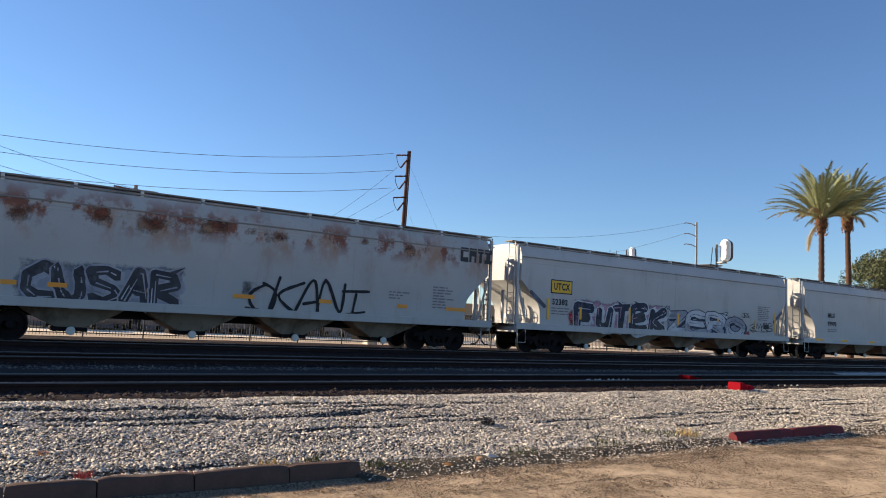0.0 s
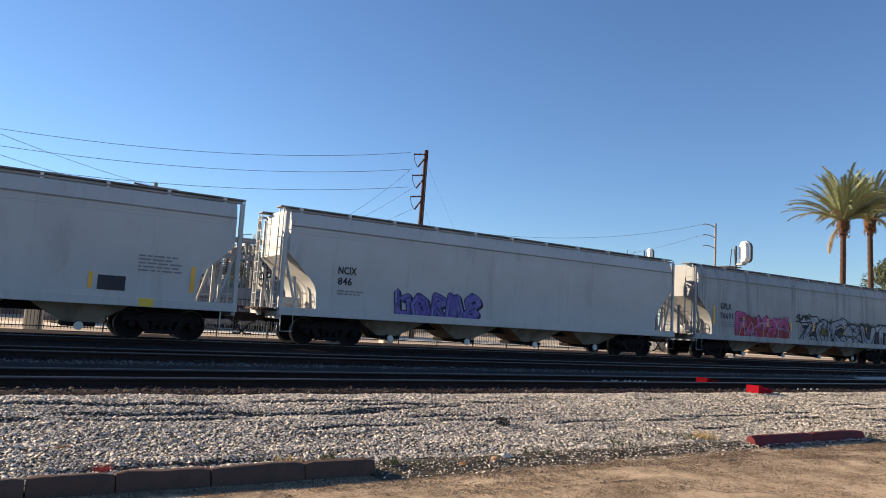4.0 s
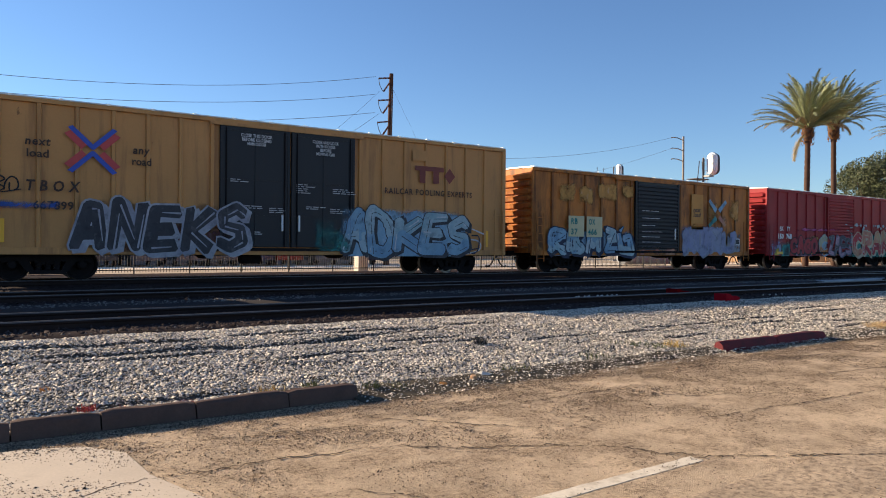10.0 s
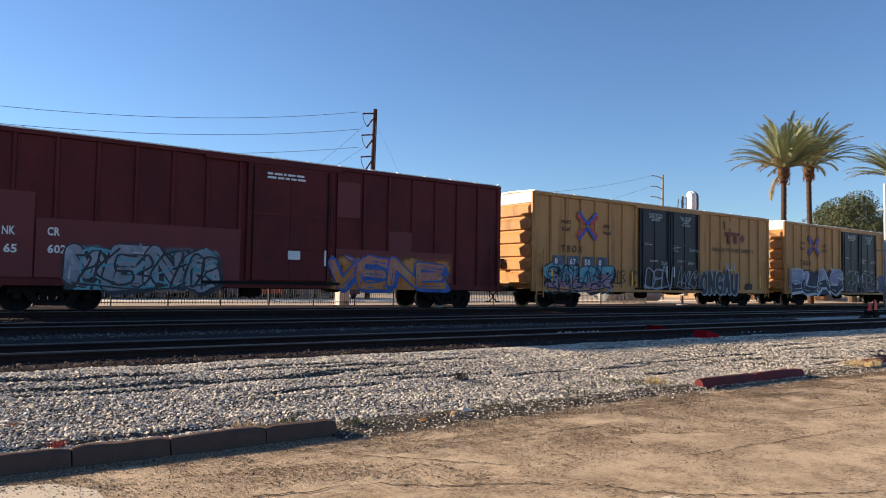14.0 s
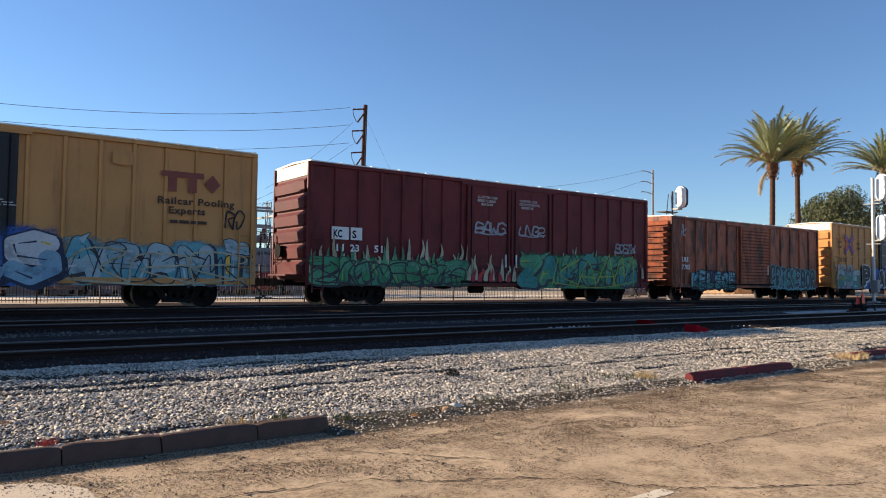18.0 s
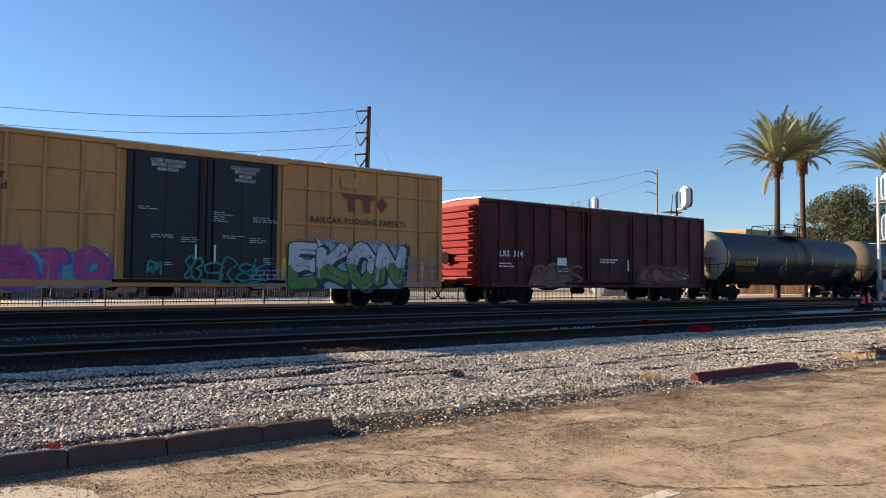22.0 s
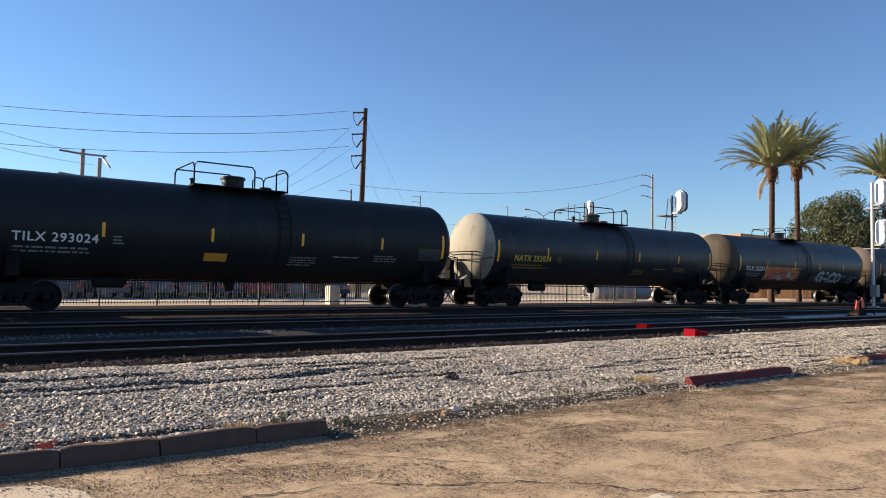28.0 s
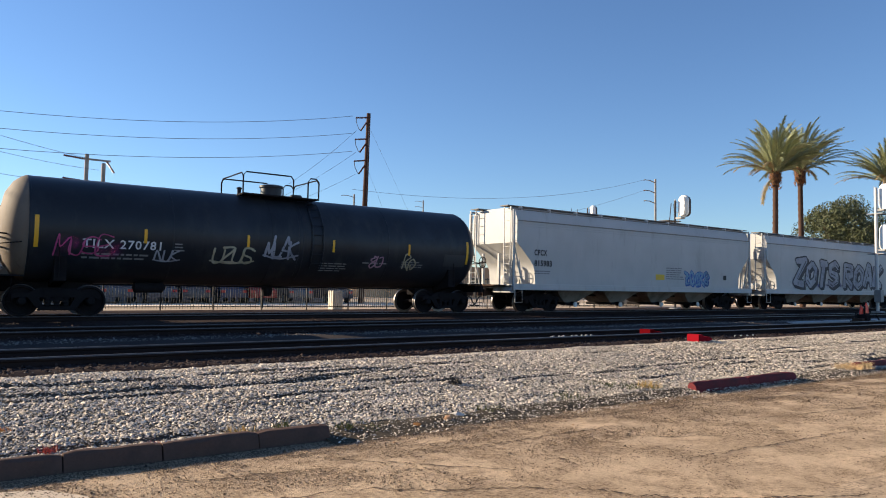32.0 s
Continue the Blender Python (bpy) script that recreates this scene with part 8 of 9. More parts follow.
# twin-pole steel structure
hf = thing("twin_pole_structure", "twin-column steel power structure with insulators", "power structure", pose(12.7, 80, GZ))
for x in (-0.45, 1.15):
    part("column", Geo().box(x - 0.18, x + 0.18, -0.18, 0.18, 0, 14.2 - x * 0.5, 0.03), grey_pole, hf)
for z in (13.9, 11.6):
    part("cross_arm", Geo().box(-1.0, 1.8, -0.09, 0.09, z - 0.09, z + 0.09), grey_pole, hf)
    for x0, x1 in ((-0.8, -2.6), (1.4, 2.2)):
        g = Geo()
        insulator_string(g, (x0, 0, z), (x1, 0, z + (0.15 if x1 < 0 else -1.2)), 0.13)
        part("insulator", g, insulator, hf)


# ---- railway signals ----
def capsule(w, h, n=10):
    """An upright oblong outline with round ends."""
    r = w / 2
    return [(r * math.cos(a), h / 2 - r + r * math.sin(a)) for a in (math.pi * i / n for i in range(n + 1))] + [(r * math.cos(a), -h / 2 + r + r * math.sin(a)) for a in (math.pi + math.pi * i / n for i in range(n + 1))]


def signal_head(parent, x, y, z, h=1.75, w=0.78):
    hd = part("signal_head", Geo().loft([[(d, q[0] * k, q[1] * k2) for q in capsule(w, h)] for d, k, k2 in ((-0.22, 0.62, 0.86), (-0.19, 0.72, 0.90), (-0.06, 0.74, 0.91), (-0.05, 0.97, 0.985), (0.0, 1.0, 1.0), (0.10, 1.0, 1.0))]), white_metal, parent, "white oblong signal case", pose(x, y, z))
    part("backplate", Geo().prism(capsule(w + 0.06, h + 0.04), 0.102, 0.13, "x"), dark_metal, hd)
    part("lamp_housing", Geo().prism(capsule(w * 0.86, h * 0.92), 0.132, 0.42, "x"), dark_metal, hd)
    for dz in (-h * 0.28, 0, h * 0.28):
        hood = Geo()
        ring = [[(0.425 + d, 0.16 * math.cos(a), dz + 0.16 * math.sin(a)) for a in (math.pi * (i / 8) for i in range(9))] + [(0.425 + d, 0.14 * math.cos(a), dz + 0.14 * math.sin(a)) for a in (math.pi * (1 - i / 8) for i in range(9))] for d in (0, 0.18)]
        hood.loft(ring)
        part("hood", hood, dark_metal, hd)
        part("hinge", Geo().box(-0.235, -0.19, -0.26, -0.18, dz - 0.08, dz + 0.08), steel_grey, hd)
    return hd


def signal_mast(x, y, base, heads, top, label, ladder_side=1, plat=True, post=None):
    post = post or mat("white_mast_paint", (0.55, 0.54, 0.52), 0.5, 0.1, var=0.12, bump=0.1)
    m = thing("signal_mast", label, "railway signal", pose(x, y, base))
    h = top - base
    part("mast", Geo().tube([(0, 0, 0), (0, 0, h - 0.35)], 0.10 if plat else 0.075, 12), post, m, "painted mast")
    part("base_casting", Geo().box(-0.3, 0.3, -0.3, 0.3, -0.3, 0.12, 0.03), steel_grey, m)
    for z, hh in heads:
        signal_head(m, 0.35, -0.42, z - base, hh)
        part("head_bracket", Geo().box(-0.05, 0.45, -0.5, 0.05, z - base - 0.9, z - base - 0.8), steel_grey, m)
    part("ladder", ladder_geo(0.6, h - 0.2, 0.4).moved(Matrix.Translation((0.55 * ladder_side, 0.25, 0))), steel_grey, m, "galvanised service ladder")
    if plat:
        for z, hh in heads:
            zz = z - base - 1.1
            part("platform", Geo().box(-0.1, 1.0, -0.45, 0.55, zz, zz + 0.05), steel_grey, m)
            g = Geo()
            for q in ((0.95, -0.4), (0.95, 0.5)):
                g.tube([(q[0], q[1], zz), (q[0], q[1], zz + 1.0)], 0.02, 5)
            g.tube([(0.95, -0.4, zz + 1.0), (0.95, 0.5, zz + 1.0)], 0.02, 5).tube([(0.95, -0.4, zz + 0.5), (0.95, 0.5, zz + 0.5)], 0.02, 5)
            part("platform_rail", g, steel_grey, m)
    part("relay_box", Geo().box(-0.22, 0.22, -0.3, 0.12, 0.7, 1.5, 0.02), steel_grey, m, "grey relay case")
    return m


signal_mast(50.2, 20.75, 0.40, ((8.0, 1.85), (5.35, 1.85)), 9.0, "white signal mast with two white signal heads")
s2 = signal_mast(41.9, 30.3, GZ, ((7.55, 1.55),), 8.3, "signal mast behind the train with one white head", plat=False, post=dark_metal)
part("landing", Geo().box(-1.3, 0.1, -0.4, 0.4, 6.1, 6.15).tube([(-1.3, -0.4, 5.2), (-1.0, -0.4, 7.3)], 0.03, 5).tube([(-0.5, -0.4, 5.2), (-0.7, -0.4, 7.3)], 0.03, 5), dark_metal, s2)
s1 = signal_mast(59.7, 54.8, GZ, ((10.25, 1.75),), 11.2, "distant signal mast with one white head", plat=False, post=dark_metal)
part("landing", Geo().box(-2.6, 0.1, -0.4, 0.4, 8.5, 8.55).tube([(-2.6, 0, 8.5), (-2.6, 0, 10.3)], 0.03, 5).tube([(-1.6, 0, 8.5), (-1.6, 0, 10.3)], 0.03, 5).tube([(-2.6, 0, 9.4), (0, 0, 9.4)], 0.03, 5), dark_metal, s1)


# ---- palms ----
frond_m = mat("palm_frond_green", (0.27, 0.285, 0.14), 0.6, var=0.25, scale=3, fine=20, bump=0.1, island=0.35, dirt=(0.40, 0.34, 0.15), dirt_amount=0.25, dirt_stretch=(1, 1, 1), dirt_scale=0.9)
frond_dry = mat("dry_frond_tan", (0.30, 0.22, 0.10), 0.7, var=0.2, bump=0.1, island=0.25)
bark_m = mat("palm_bark", (0.085, 0.05, 0.036), 0.95, var=0.35, scale=10, fine=30, bump=0.8)
boot_m = mat("palm_boots", (0.20, 0.10, 0.05), 0.95, var=0.4, scale=12, fine=30, bump=0.8)


def frond(geo, out, up, length, az, droop, rng, leaflets=84, width=0.58):
    """One feather leaf: a bent midrib with narrow leaflets in a V."""
    d = Vector((math.cos(az), math.sin(az), 0))
    side = Vector((-math.sin(az), math.cos(az), 0))
    pts = []
    for i in range(9):
        u = i / 8
        e = up - droop * u * u
        base = pts[-1] if pts else Vector((0, 0, 0)) + d * out
        pts.append(base + (d * math.cos(e) + Vector((0, 0, math.sin(e)))) * (length / 8 if pts else 0))
    geo.tube(pts, [0.035 * (1 - 0.8 * i / 8) for i in range(9)], 4)
    for k in range(leaflets):
        u = 0.14 + 0.86 * k / leaflets
        f = u * 8
        i = min(7, int(f))
        p = pts[i].lerp(pts[i + 1], f - i)
        t = (pts[i + 1] - pts[i]).normalized()
        n = side.cross(t)
        ll = width * (math.sin(math.pi * (0.12 + 0.82 * u)) ** 0.7) * rng.uniform(0.85, 1.1)
        for s in (-1, 1):
            q = p + (side * s * 0.55 + t * 0.95 + n * rng.uniform(0.0, 0.35)) * ll
            w = t * 0.034
            geo.add([p - w, p + w, q + w * 0.2], [(0, 1, 2)])


def palm(x, y, trunk_top, crown_r, seed, label, hang=False, n=80):
    rng = random.Random(seed)
    p = thing("palm_tree", label, "palm tree", pose(x, y, GZ), "date palms")
    h = trunk_top - GZ
    rings, k = [], 46
    path, rad = [], []
    for i in range(k + 1):
        u = i / k
        path.append((0.25 * math.sin(u * 2.2) * (1 if seed % 2 else -1) * u, 0, h * u))
        r = 0.235 - 0.045 * u + (0.022 if i % 2 else 0.0)
        if u > 0.9:
            r = 0.20 + 0.24 * min(1, (u - 0.9) / 0.05)
        rad.append(r)
    part("trunk", Geo().tube(path, rad, 12), bark_m, p, "rough brown palm trunk")
    bx = path[-1][0]
    boots = Geo()
    for i in range(90):
        a, z = rng.uniform(0, 6.28), h - 1.35 + 1.5 * rng.random()
        r = 0.43
        boots.add([(bx + r * math.cos(a - 0.25), r * math.sin(a - 0.25), z), (bx + r * math.cos(a + 0.25), r * math.sin(a + 0.25), z), (bx + (r + 0.16) * math.cos(a), (r + 0.16) * math.sin(a), z + 0.28), (bx + r * math.cos(a), r * math.sin(a), z + 0.05)], [(0, 1, 2), (0, 2, 3), (1, 3, 2)])
    part("boot_fibre", boots, boot_m, p, "cut frond stubs under the crown")
    crown, dry = Geo(), Geo()
    for i in range(n):
        u = i / n
        up = radians(86 - 68 * u + rng.uniform(-7, 7))
        g = Geo()
        frond(g, 0.12 + 0.18 * u, up, crown_r * rng.uniform(0.82, 1.05), rng.uniform(0, 6.283), radians(40 + 14 * u) + rng.uniform(-0.15, 0.15), rng)
        g.moved(Matrix.Translation((bx, 0, h + 0.05)))
        (crown if u < 0.94 else dry).join(g)
    if hang:
        for az in (3.3,):
            g = Geo()
            frond(g, 0.3, radians(-20), crown_r * 0.8, az, radians(62), rng)
            dry.join(g.moved(Matrix.Translation((bx, 0, h - 0.4))))
    part("crown", crown, frond_m, p, "feathery green crown", smooth=False)
    part("dry_fronds", dry, frond_dry, p, "tan drying fronds", smooth=False)
    return p


palm(56.2, 31.0, 11.55, 4.7, 1, "tall date palm with a hanging dry frond", True)
palm(62.6, 32.0, 12.5, 4.8, 2, "tall date palm behind its twin")
palm(83.0, 33.0, 13.7, 5.0, 4, "date palm beyond the signal mast")

# ---- broad tree ----
leaf_m = mat("dusty_green_leaves", (0.078, 0.090, 0.036), 0.65, var=0.2, scale=2, fine=10, bump=0.0, island=0.4)
limb_m = mat("grey_brown_bark", (0.12, 0.09, 0.065), 0.95, var=0.3, scale=8, bump=0.6)


def broad_tree(x, y, h, rx, seed, label, leaves=30000):
    rng = random.Random(seed)
    nr = np.random.default_rng(seed)
    t = thing("broadleaf_tree", label, "tree", pose(x, y, GZ))
    g = Geo().tube([(0, 0, -0.2), (0.1, 0, h * 0.18), (0.0, 0.1, h * 0.36)], [0.45, 0.36, 0.28], 10)
    tips = []
    for i in range(9):
        a = i * 0.698 + rng.uniform(-0.2, 0.2)
        tip = Vector((math.cos(a) * rx * rng.uniform(0.3, 0.75), math.sin(a) * rx * rng.uniform(0.3, 0.75), h * rng.uniform(0.5, 0.85)))
        g.tube([(0, 0, h * 0.3), tip * 0.5 + Vector((0, 0, h * 0.14)), tip], [0.2, 0.12, 0.05], 6)
        tips.append(tip)
    part("trunk", g, limb_m, t, "forked trunk and limbs")
    # clumps of leaves over an uneven dome, with gaps between them
    cs = []
    for i in range(95):
        a, u = rng.uniform(0, 6.283), rng.random()
        rr = rx * math.sqrt(rng.random()) * (0.98 - 0.35 * u ** 3)
        cs.append((math.cos(a) * rr, math.sin(a) * rr, h * (0.34 + 0.60 * u * (1 - 0.25 * (rr / rx) ** 2)), rng.uniform(0.7, 1.5)))
    cs = np.array(cs)
    k = nr.integers(0, len(cs), leaves)
    d = nr.normal(size=(leaves, 3))
    d /= np.linalg.norm(d, axis=1)[:, None]
    c = cs[k, :3] + d * (cs[k, 3] * nr.uniform(0.55, 1.0, leaves) ** 0.5)[:, None]
    u = nr.normal(size=(leaves, 3)); u /= np.linalg.norm(u, axis=1)[:, None]
    v = np.cross(u, nr.normal(size=(leaves, 3))); v /= np.linalg.norm(v, axis=1)[:, None]
    s = nr.uniform(0.08, 0.15, leaves)[:, None]
    P = np.stack([c - u * s, c + v * s * 0.5, c + u * s, c - v * s * 0.5], 1).reshape(-1, 3)
    me = bpy.data.meshes.new("crown")
    me.from_pydata(P.tolist(), [], [(4 * i, 4 * i + 1, 4 * i + 2, 4 * i + 3) for i in range(leaves)])
    me.materials.append(leaf_m)
    part("crown", me, None, t, "dense crown of small dusty leaves")
    return t


broad_tree(79.0, 36.0, 11.7, 4.5, 11, "dense dusty green tree beside the palms")
broad_tree(86.0, 38.0, 11.6, 6.8, 12, "broad dark green tree further along")
broad_tree(104.0, 42.0, 11.0, 7.5, 13, "broad green tree past the signal", 9000)
broad_tree(23.5, 78, 8.6, 4.2, 14, "small dusty tree behind the substation", 6000)
broad_tree(-1.5, 96, 10.6, 6.5, 15, "dusty tree far behind the yard", 6000)
broad_tree(9.5, 100, 10.4, 5.0, 16, "dusty tree by the far building", 5000)

# ---- fence, road strip and lot behind ----
road = Geo().box(-200, 300, 38.5, 44.0, GZ - 0.3, GZ + 0.03)
tagged(part("access_road", road, mat("sunlit_tan_road", (0.80, 0.66, 0.50), 0.92, var=0.12, scale=1.5, fine=20, bump=0.3)), "pale sunlit tan gravel road behind the fence", "road", kind="structure")


def fence(x0, x1, y, h, label, material, gap=0.125, z=GZ):
    f = thing("fence", label, "fence", pose(x0, y, z))
    n = round((x1 - x0) / 2.4)
    L = x1 - x0
    post = fix_normals(Geo().box(-0.028, 0.028, -0.028, 0.028, -0.2, h + 0.05, 0.006).mesh("fence_post", material))
    for i in range(n + 1):
        part("fence_post", post, None, f, "", pose(L * i / n, 0, 0))
    for zz in (0.18, h - 0.35, h - 0.05):
        part("fence_rail", Geo().box(0, L, -0.02, 0.02, zz - 0.022, zz + 0.022), material, f)
    g = Geo()
    for i in range(int(L / gap)):
        g.box(i * gap - 0.010, i * gap + 0.010, -0.01, 0.01, 0.08, h + 0.04)
    tagged(part("picket_infill", g, material, f, "closely set iron pickets"), kind="stuff")
    return f


fence(-6, 42, 33.5, 1.85, "black iron picket fence along the railway", fence_m)
fence(55, 115, 40.0, 1.4, "rust-orange picket fence in the distance", mat("rusty_orange_fence", (0.36, 0.17, 0.06), 0.8, var=0.2, bump=0.1), 0.2)


# parked cars behind the fence
tyre_m = mat("tyre_rubber", (0.025, 0.025, 0.025), 0.85, var=0.2, bump=0.2)
rim_m = mat("alloy_rim", (0.45, 0.45, 0.46), 0.35, 0.8, var=0.1, bump=0.0)
lamp_red = mat("red_tail_lamp", (0.45, 0.02, 0.02), 0.3, var=0.05, bump=0.0)


def parked_car(x, y, rz, col, label, tall=1.5, L=4.6):
    paint_m = mat("car_paint_%d" % len(MATS), col, 0.25, 0.1, var=0.04, bump=0.0)
    c = thing("parked_car", label, "car", pose(x, y, GZ + 0.03, 0, 0, rz), "parked cars")
    h, w = L / 2, 0.9
    ring = lambda y0, k: [(px, y0, pz) for px, pz in ((-h + 0.05 * k, 0.35), (-h, 0.62), (-h + 0.06, 0.92), (-h + 0.55, 0.98), (h - 1.1, 0.96), (h - 0.12, 0.82), (h, 0.60), (h - 0.05 * k, 0.32))]
    part("body", Geo().loft([ring(-w + 0.06, 2), ring(-w, 0), ring(w, 0), ring(w - 0.06, 2)]), paint_m, c)
    cab = lambda y0, k: [(px, y0, pz) for px, pz in ((-h + 0.35, 0.96), (-h + 0.75 + k, tall - 0.04), (-0.2, tall), (0.55 - k, tall - 0.05), (h - 1.15, 0.95))]
    part("cabin", Geo().loft([cab(-w + 0.08, 0.0), cab(-w + 0.22, 0.02), cab(w - 0.22, 0.02), cab(w - 0.08, 0.0)]), paint_m, c)
    for s in (-1, 1):
        yy = s * (w - 0.075)
        for a, b in (((-h + 0.55, 1.0), (-0.35, tall - 0.1)), ((-0.25, 1.0), (h - 1.45, tall - 0.14))):
            part("side_window", Geo().prism([(a[0], a[1]), (b[0], a[1]), (b[0] - 0.08, b[1]), (a[0] + 0.22, b[1])], yy - 0.01, yy + 0.01), glass_m, c)
        part("tail_lamp", Geo().box(-h - 0.01, -h + 0.06, s * 0.7 - 0.14, s * 0.7 + 0.14, 0.68, 0.84), lamp_red, c)
        part("head_lamp", Geo().box(h - 0.08, h - 0.005, s * 0.65 - 0.17, s * 0.65 + 0.17, 0.60, 0.74), white_metal, c)
        for xw in (-h + 0.85, h - 0.85):
            t = part("wheel", Geo().turned([(-0.1, 0.2), (-0.1, 0.30), (-0.07, 0.325), (0.07, 0.325), (0.1, 0.30), (0.1, 0.2)], 18), tyre_m, c, "", pose(xw, s * (w - 0.06), 0.325))
            part("rim", Geo().turned([(-0.105, 0.03), (-0.107, 0.2), (0.107, 0.2), (0.105, 0.03)], 14), rim_m, t)
    part("windscreen", Geo().prism([(0.62, tall - 0.1), (h - 1.2, 0.99), (h - 1.17, 0.99), (0.66, tall - 0.1)], -0.7, 0.7), glass_m, c)
    return c


for i, (x, y, rz, col, label, tall) in enumerate((
        (11.2, 46.5, 90, (0.10, 0.10, 0.11), "grey parked car seen through the fence", 1.5), (15.6, 46.8, 92, (0.02, 0.035, 0.08), "dark blue parked car behind the fence", 1.5),
        (17.6, 46.5, 88, (0.22, 0.015, 0.015), "red parked car behind the fence", 1.55), (6.2, 46.8, 90, (0.05, 0.05, 0.055), "black parked car behind the fence", 1.7),
        (2.4, 46.6, 90, (0.12, 0.12, 0.13), "grey parked van behind the fence", 2.0), (8.6, 46.4, 91, (0.09, 0.095, 0.105), "dark grey parked car behind the fence", 1.5),
        (13.3, 46.8, 90, (0.07, 0.07, 0.075), "black parked car in the row", 1.6), (20.4, 47.0, 90, (0.10, 0.10, 0.11), "dark grey parked car in the row", 1.5), (23.3, 46.6, 90, (0.04, 0.05, 0.07), "navy parked car in the row", 1.7))):
    parked_car(x, y, rz, col, label, tall)


# ---- buildings beyond ----
def building(x0, x1, y0, y1, h, wall_m, label, windows=(3, 1), parapet=0.35, gable=0.0, wz=1.0, wh=1.5):
    b = thing("building", label, "building", pose((x0 + x1) / 2, (y0 + y1) / 2, GZ))
    a, d = (x1 - x0) / 2, (y1 - y0) / 2
    part("wall", Geo().box(-a, a, -d, d, -0.3, h), wall_m, b)
    if gable:
        part("roof", Geo().prism([(-a - 0.4, h), (0, h + gable), (a + 0.4, h), (a + 0.3, h - 0.12), (0, h + gable - 0.15), (-a - 0.3, h - 0.12)], -d - 0.4, d + 0.4), roof_m, b)
        part("gable_wall", Geo().prism([(-a, h), (0, h + gable - 0.16), (a, h)], -d, d), wall_m, b)
    else:
        for s, (p, q, r, t) in enumerate(((-a - 0.08, a + 0.08, -d - 0.08, -d + 0.2), (-a - 0.08, a + 0.08, d - 0.2, d + 0.08), (-a - 0.08, -a + 0.2, -d + 0.2, d - 0.2), (a - 0.2, a + 0.08, -d + 0.2, d - 0.2))):
            part("parapet", Geo().box(p, q, r, t, h - 0.02, h + parapet), wall_m, b)
        part("roof", Geo().box(-a + 0.2, a - 0.2, -d + 0.2, d - 0.2, h, h + 0.08), roof_m, b)
    nx, nz = windows
    for i in range(nx):
        for j in range(nz):
            cx = -a + (i + 0.5) * 2 * a / nx
            z = wz + j * (h - wz) / max(1, nz)
            ww = min(1.4, 2 * a / nx * 0.5)
            w = part("window", Geo().box(cx - ww / 2, cx + ww / 2, -d - 0.03, -d + 0.02, z, z + wh), glass_m, b)
            part("window_frame", Geo().box(cx - ww / 2 - 0.06, cx + ww / 2 + 0.06, -d - 0.05, -d - 0.032, z - 0.06, z).box(cx - ww / 2 - 0.06, cx + ww / 2 + 0.06, -d - 0.05, -d - 0.032, z + wh, z + wh + 0.06), white_wall, w)
    part("door", Geo().box(a * 0.6, a * 0.6 + 1.0, -d - 0.03, -d + 0.02, 0, 2.1), roof_m, b)
    return b


building(-14, 10.5, 72, 86, 7.4, brick_m, "low brown building behind the railway lot", (6, 2), 0.4)
building(-9, 2.0, 64, 71, 4.6, brick_m, "brown gabled shed behind the railway lot", (3, 1), gable=2.6)
building(100, 122, 60, 74, 9.0, tan_wall, "tan stucco building beyond the palms", (6, 2), 0.5)
building(76, 97, 34.5 + 12, 62, 6.3, tan_wall, "tan stucco building beside the trees", (6, 2), 0.5)
building(38, 64, 70, 82, 3.6, tan_wall, "long low tan building", (8, 1), 0.3)
building(20, 36, 84, 96, 3.4, white_wall, "low cream building far behind the fence", (5, 1), 0.3)
# far office towers
building(52, 60, 240, 250, 25, mat("far_grey_tower", (0.34, 0.34, 0.36), 0.8, var=0.1, bump=0.0), "grey office tower far off downtown", (6, 9), 0.6)
building(64, 71, 238, 250, 23, brick_m, "brown office tower far off downtown", (5, 8), 0.6)
building(43, 49, 242, 252, 20, white_wall, "cream office block far off downtown", (4, 7), 0.6)

# ---- substation ----
block_m = mat("grey_block_wall", (0.27, 0.25, 0.24), 0.9, var=0.2, scale=4, fine=14, bump=0.3)
yard_wall = thing("block_wall", "long grey concrete block wall of a substation", "wall", pose(14, 50, GZ))
for k in range(12):
    x = -12 + k * 2.0
    part("wall_panel", Geo().box(x + 0.21, x + 1.99, -0.1, 0.1, -0.2, 2.78 + 0.015 * (k % 2)), block_m, yard_wall)
    part("pier", Geo().box(x - 0.2, x + 0.2, -0.16, 0.16, -0.2, 2.9, 0.01), block_m, yard_wall)
    part("coping", Geo().box(x + 0.21, x + 1.99, -0.14, 0.14, 2.80, 2.88), block_m, yard_wall)

galv = mat("pale_galvanised_frame", (0.24, 0.235, 0.225), 0.6, 0.3, var=0.2, bump=0.1)
tank_green = mat("grey_green_transformer", (0.24, 0.25, 0.23), 0.6, var=0.15, bump=0.1)
sub = thing("substation", "dense steel frames, insulators and transformers of a substation", "substation", pose(14, 56, GZ))
rng = random.Random(44)


def lattice(x, y, h, w=0.34):
    """A braced steel column."""
    g = Geo()
    for dx in (-w / 2, w / 2):
        for dy in (-w / 2, w / 2):
            g.box(x + dx - 0.03, x + dx + 0.03, y + dy - 0.03, y + dy + 0.03, 0, h)
    n = round(h / 0.55)
    for i in range(n):
        z0, z1 = h * i / n, h * (i + 1) / n
        e = 1 if i % 2 else -1
        g.tube([(x - e * w / 2, y - w / 2, z0), (x + e * w / 2, y - w / 2, z1)], 0.02, 4)
        g.tube([(x - w / 2, y - e * w / 2, z0), (x - w / 2, y + e * w / 2, z1)], 0.02, 4)
    return g


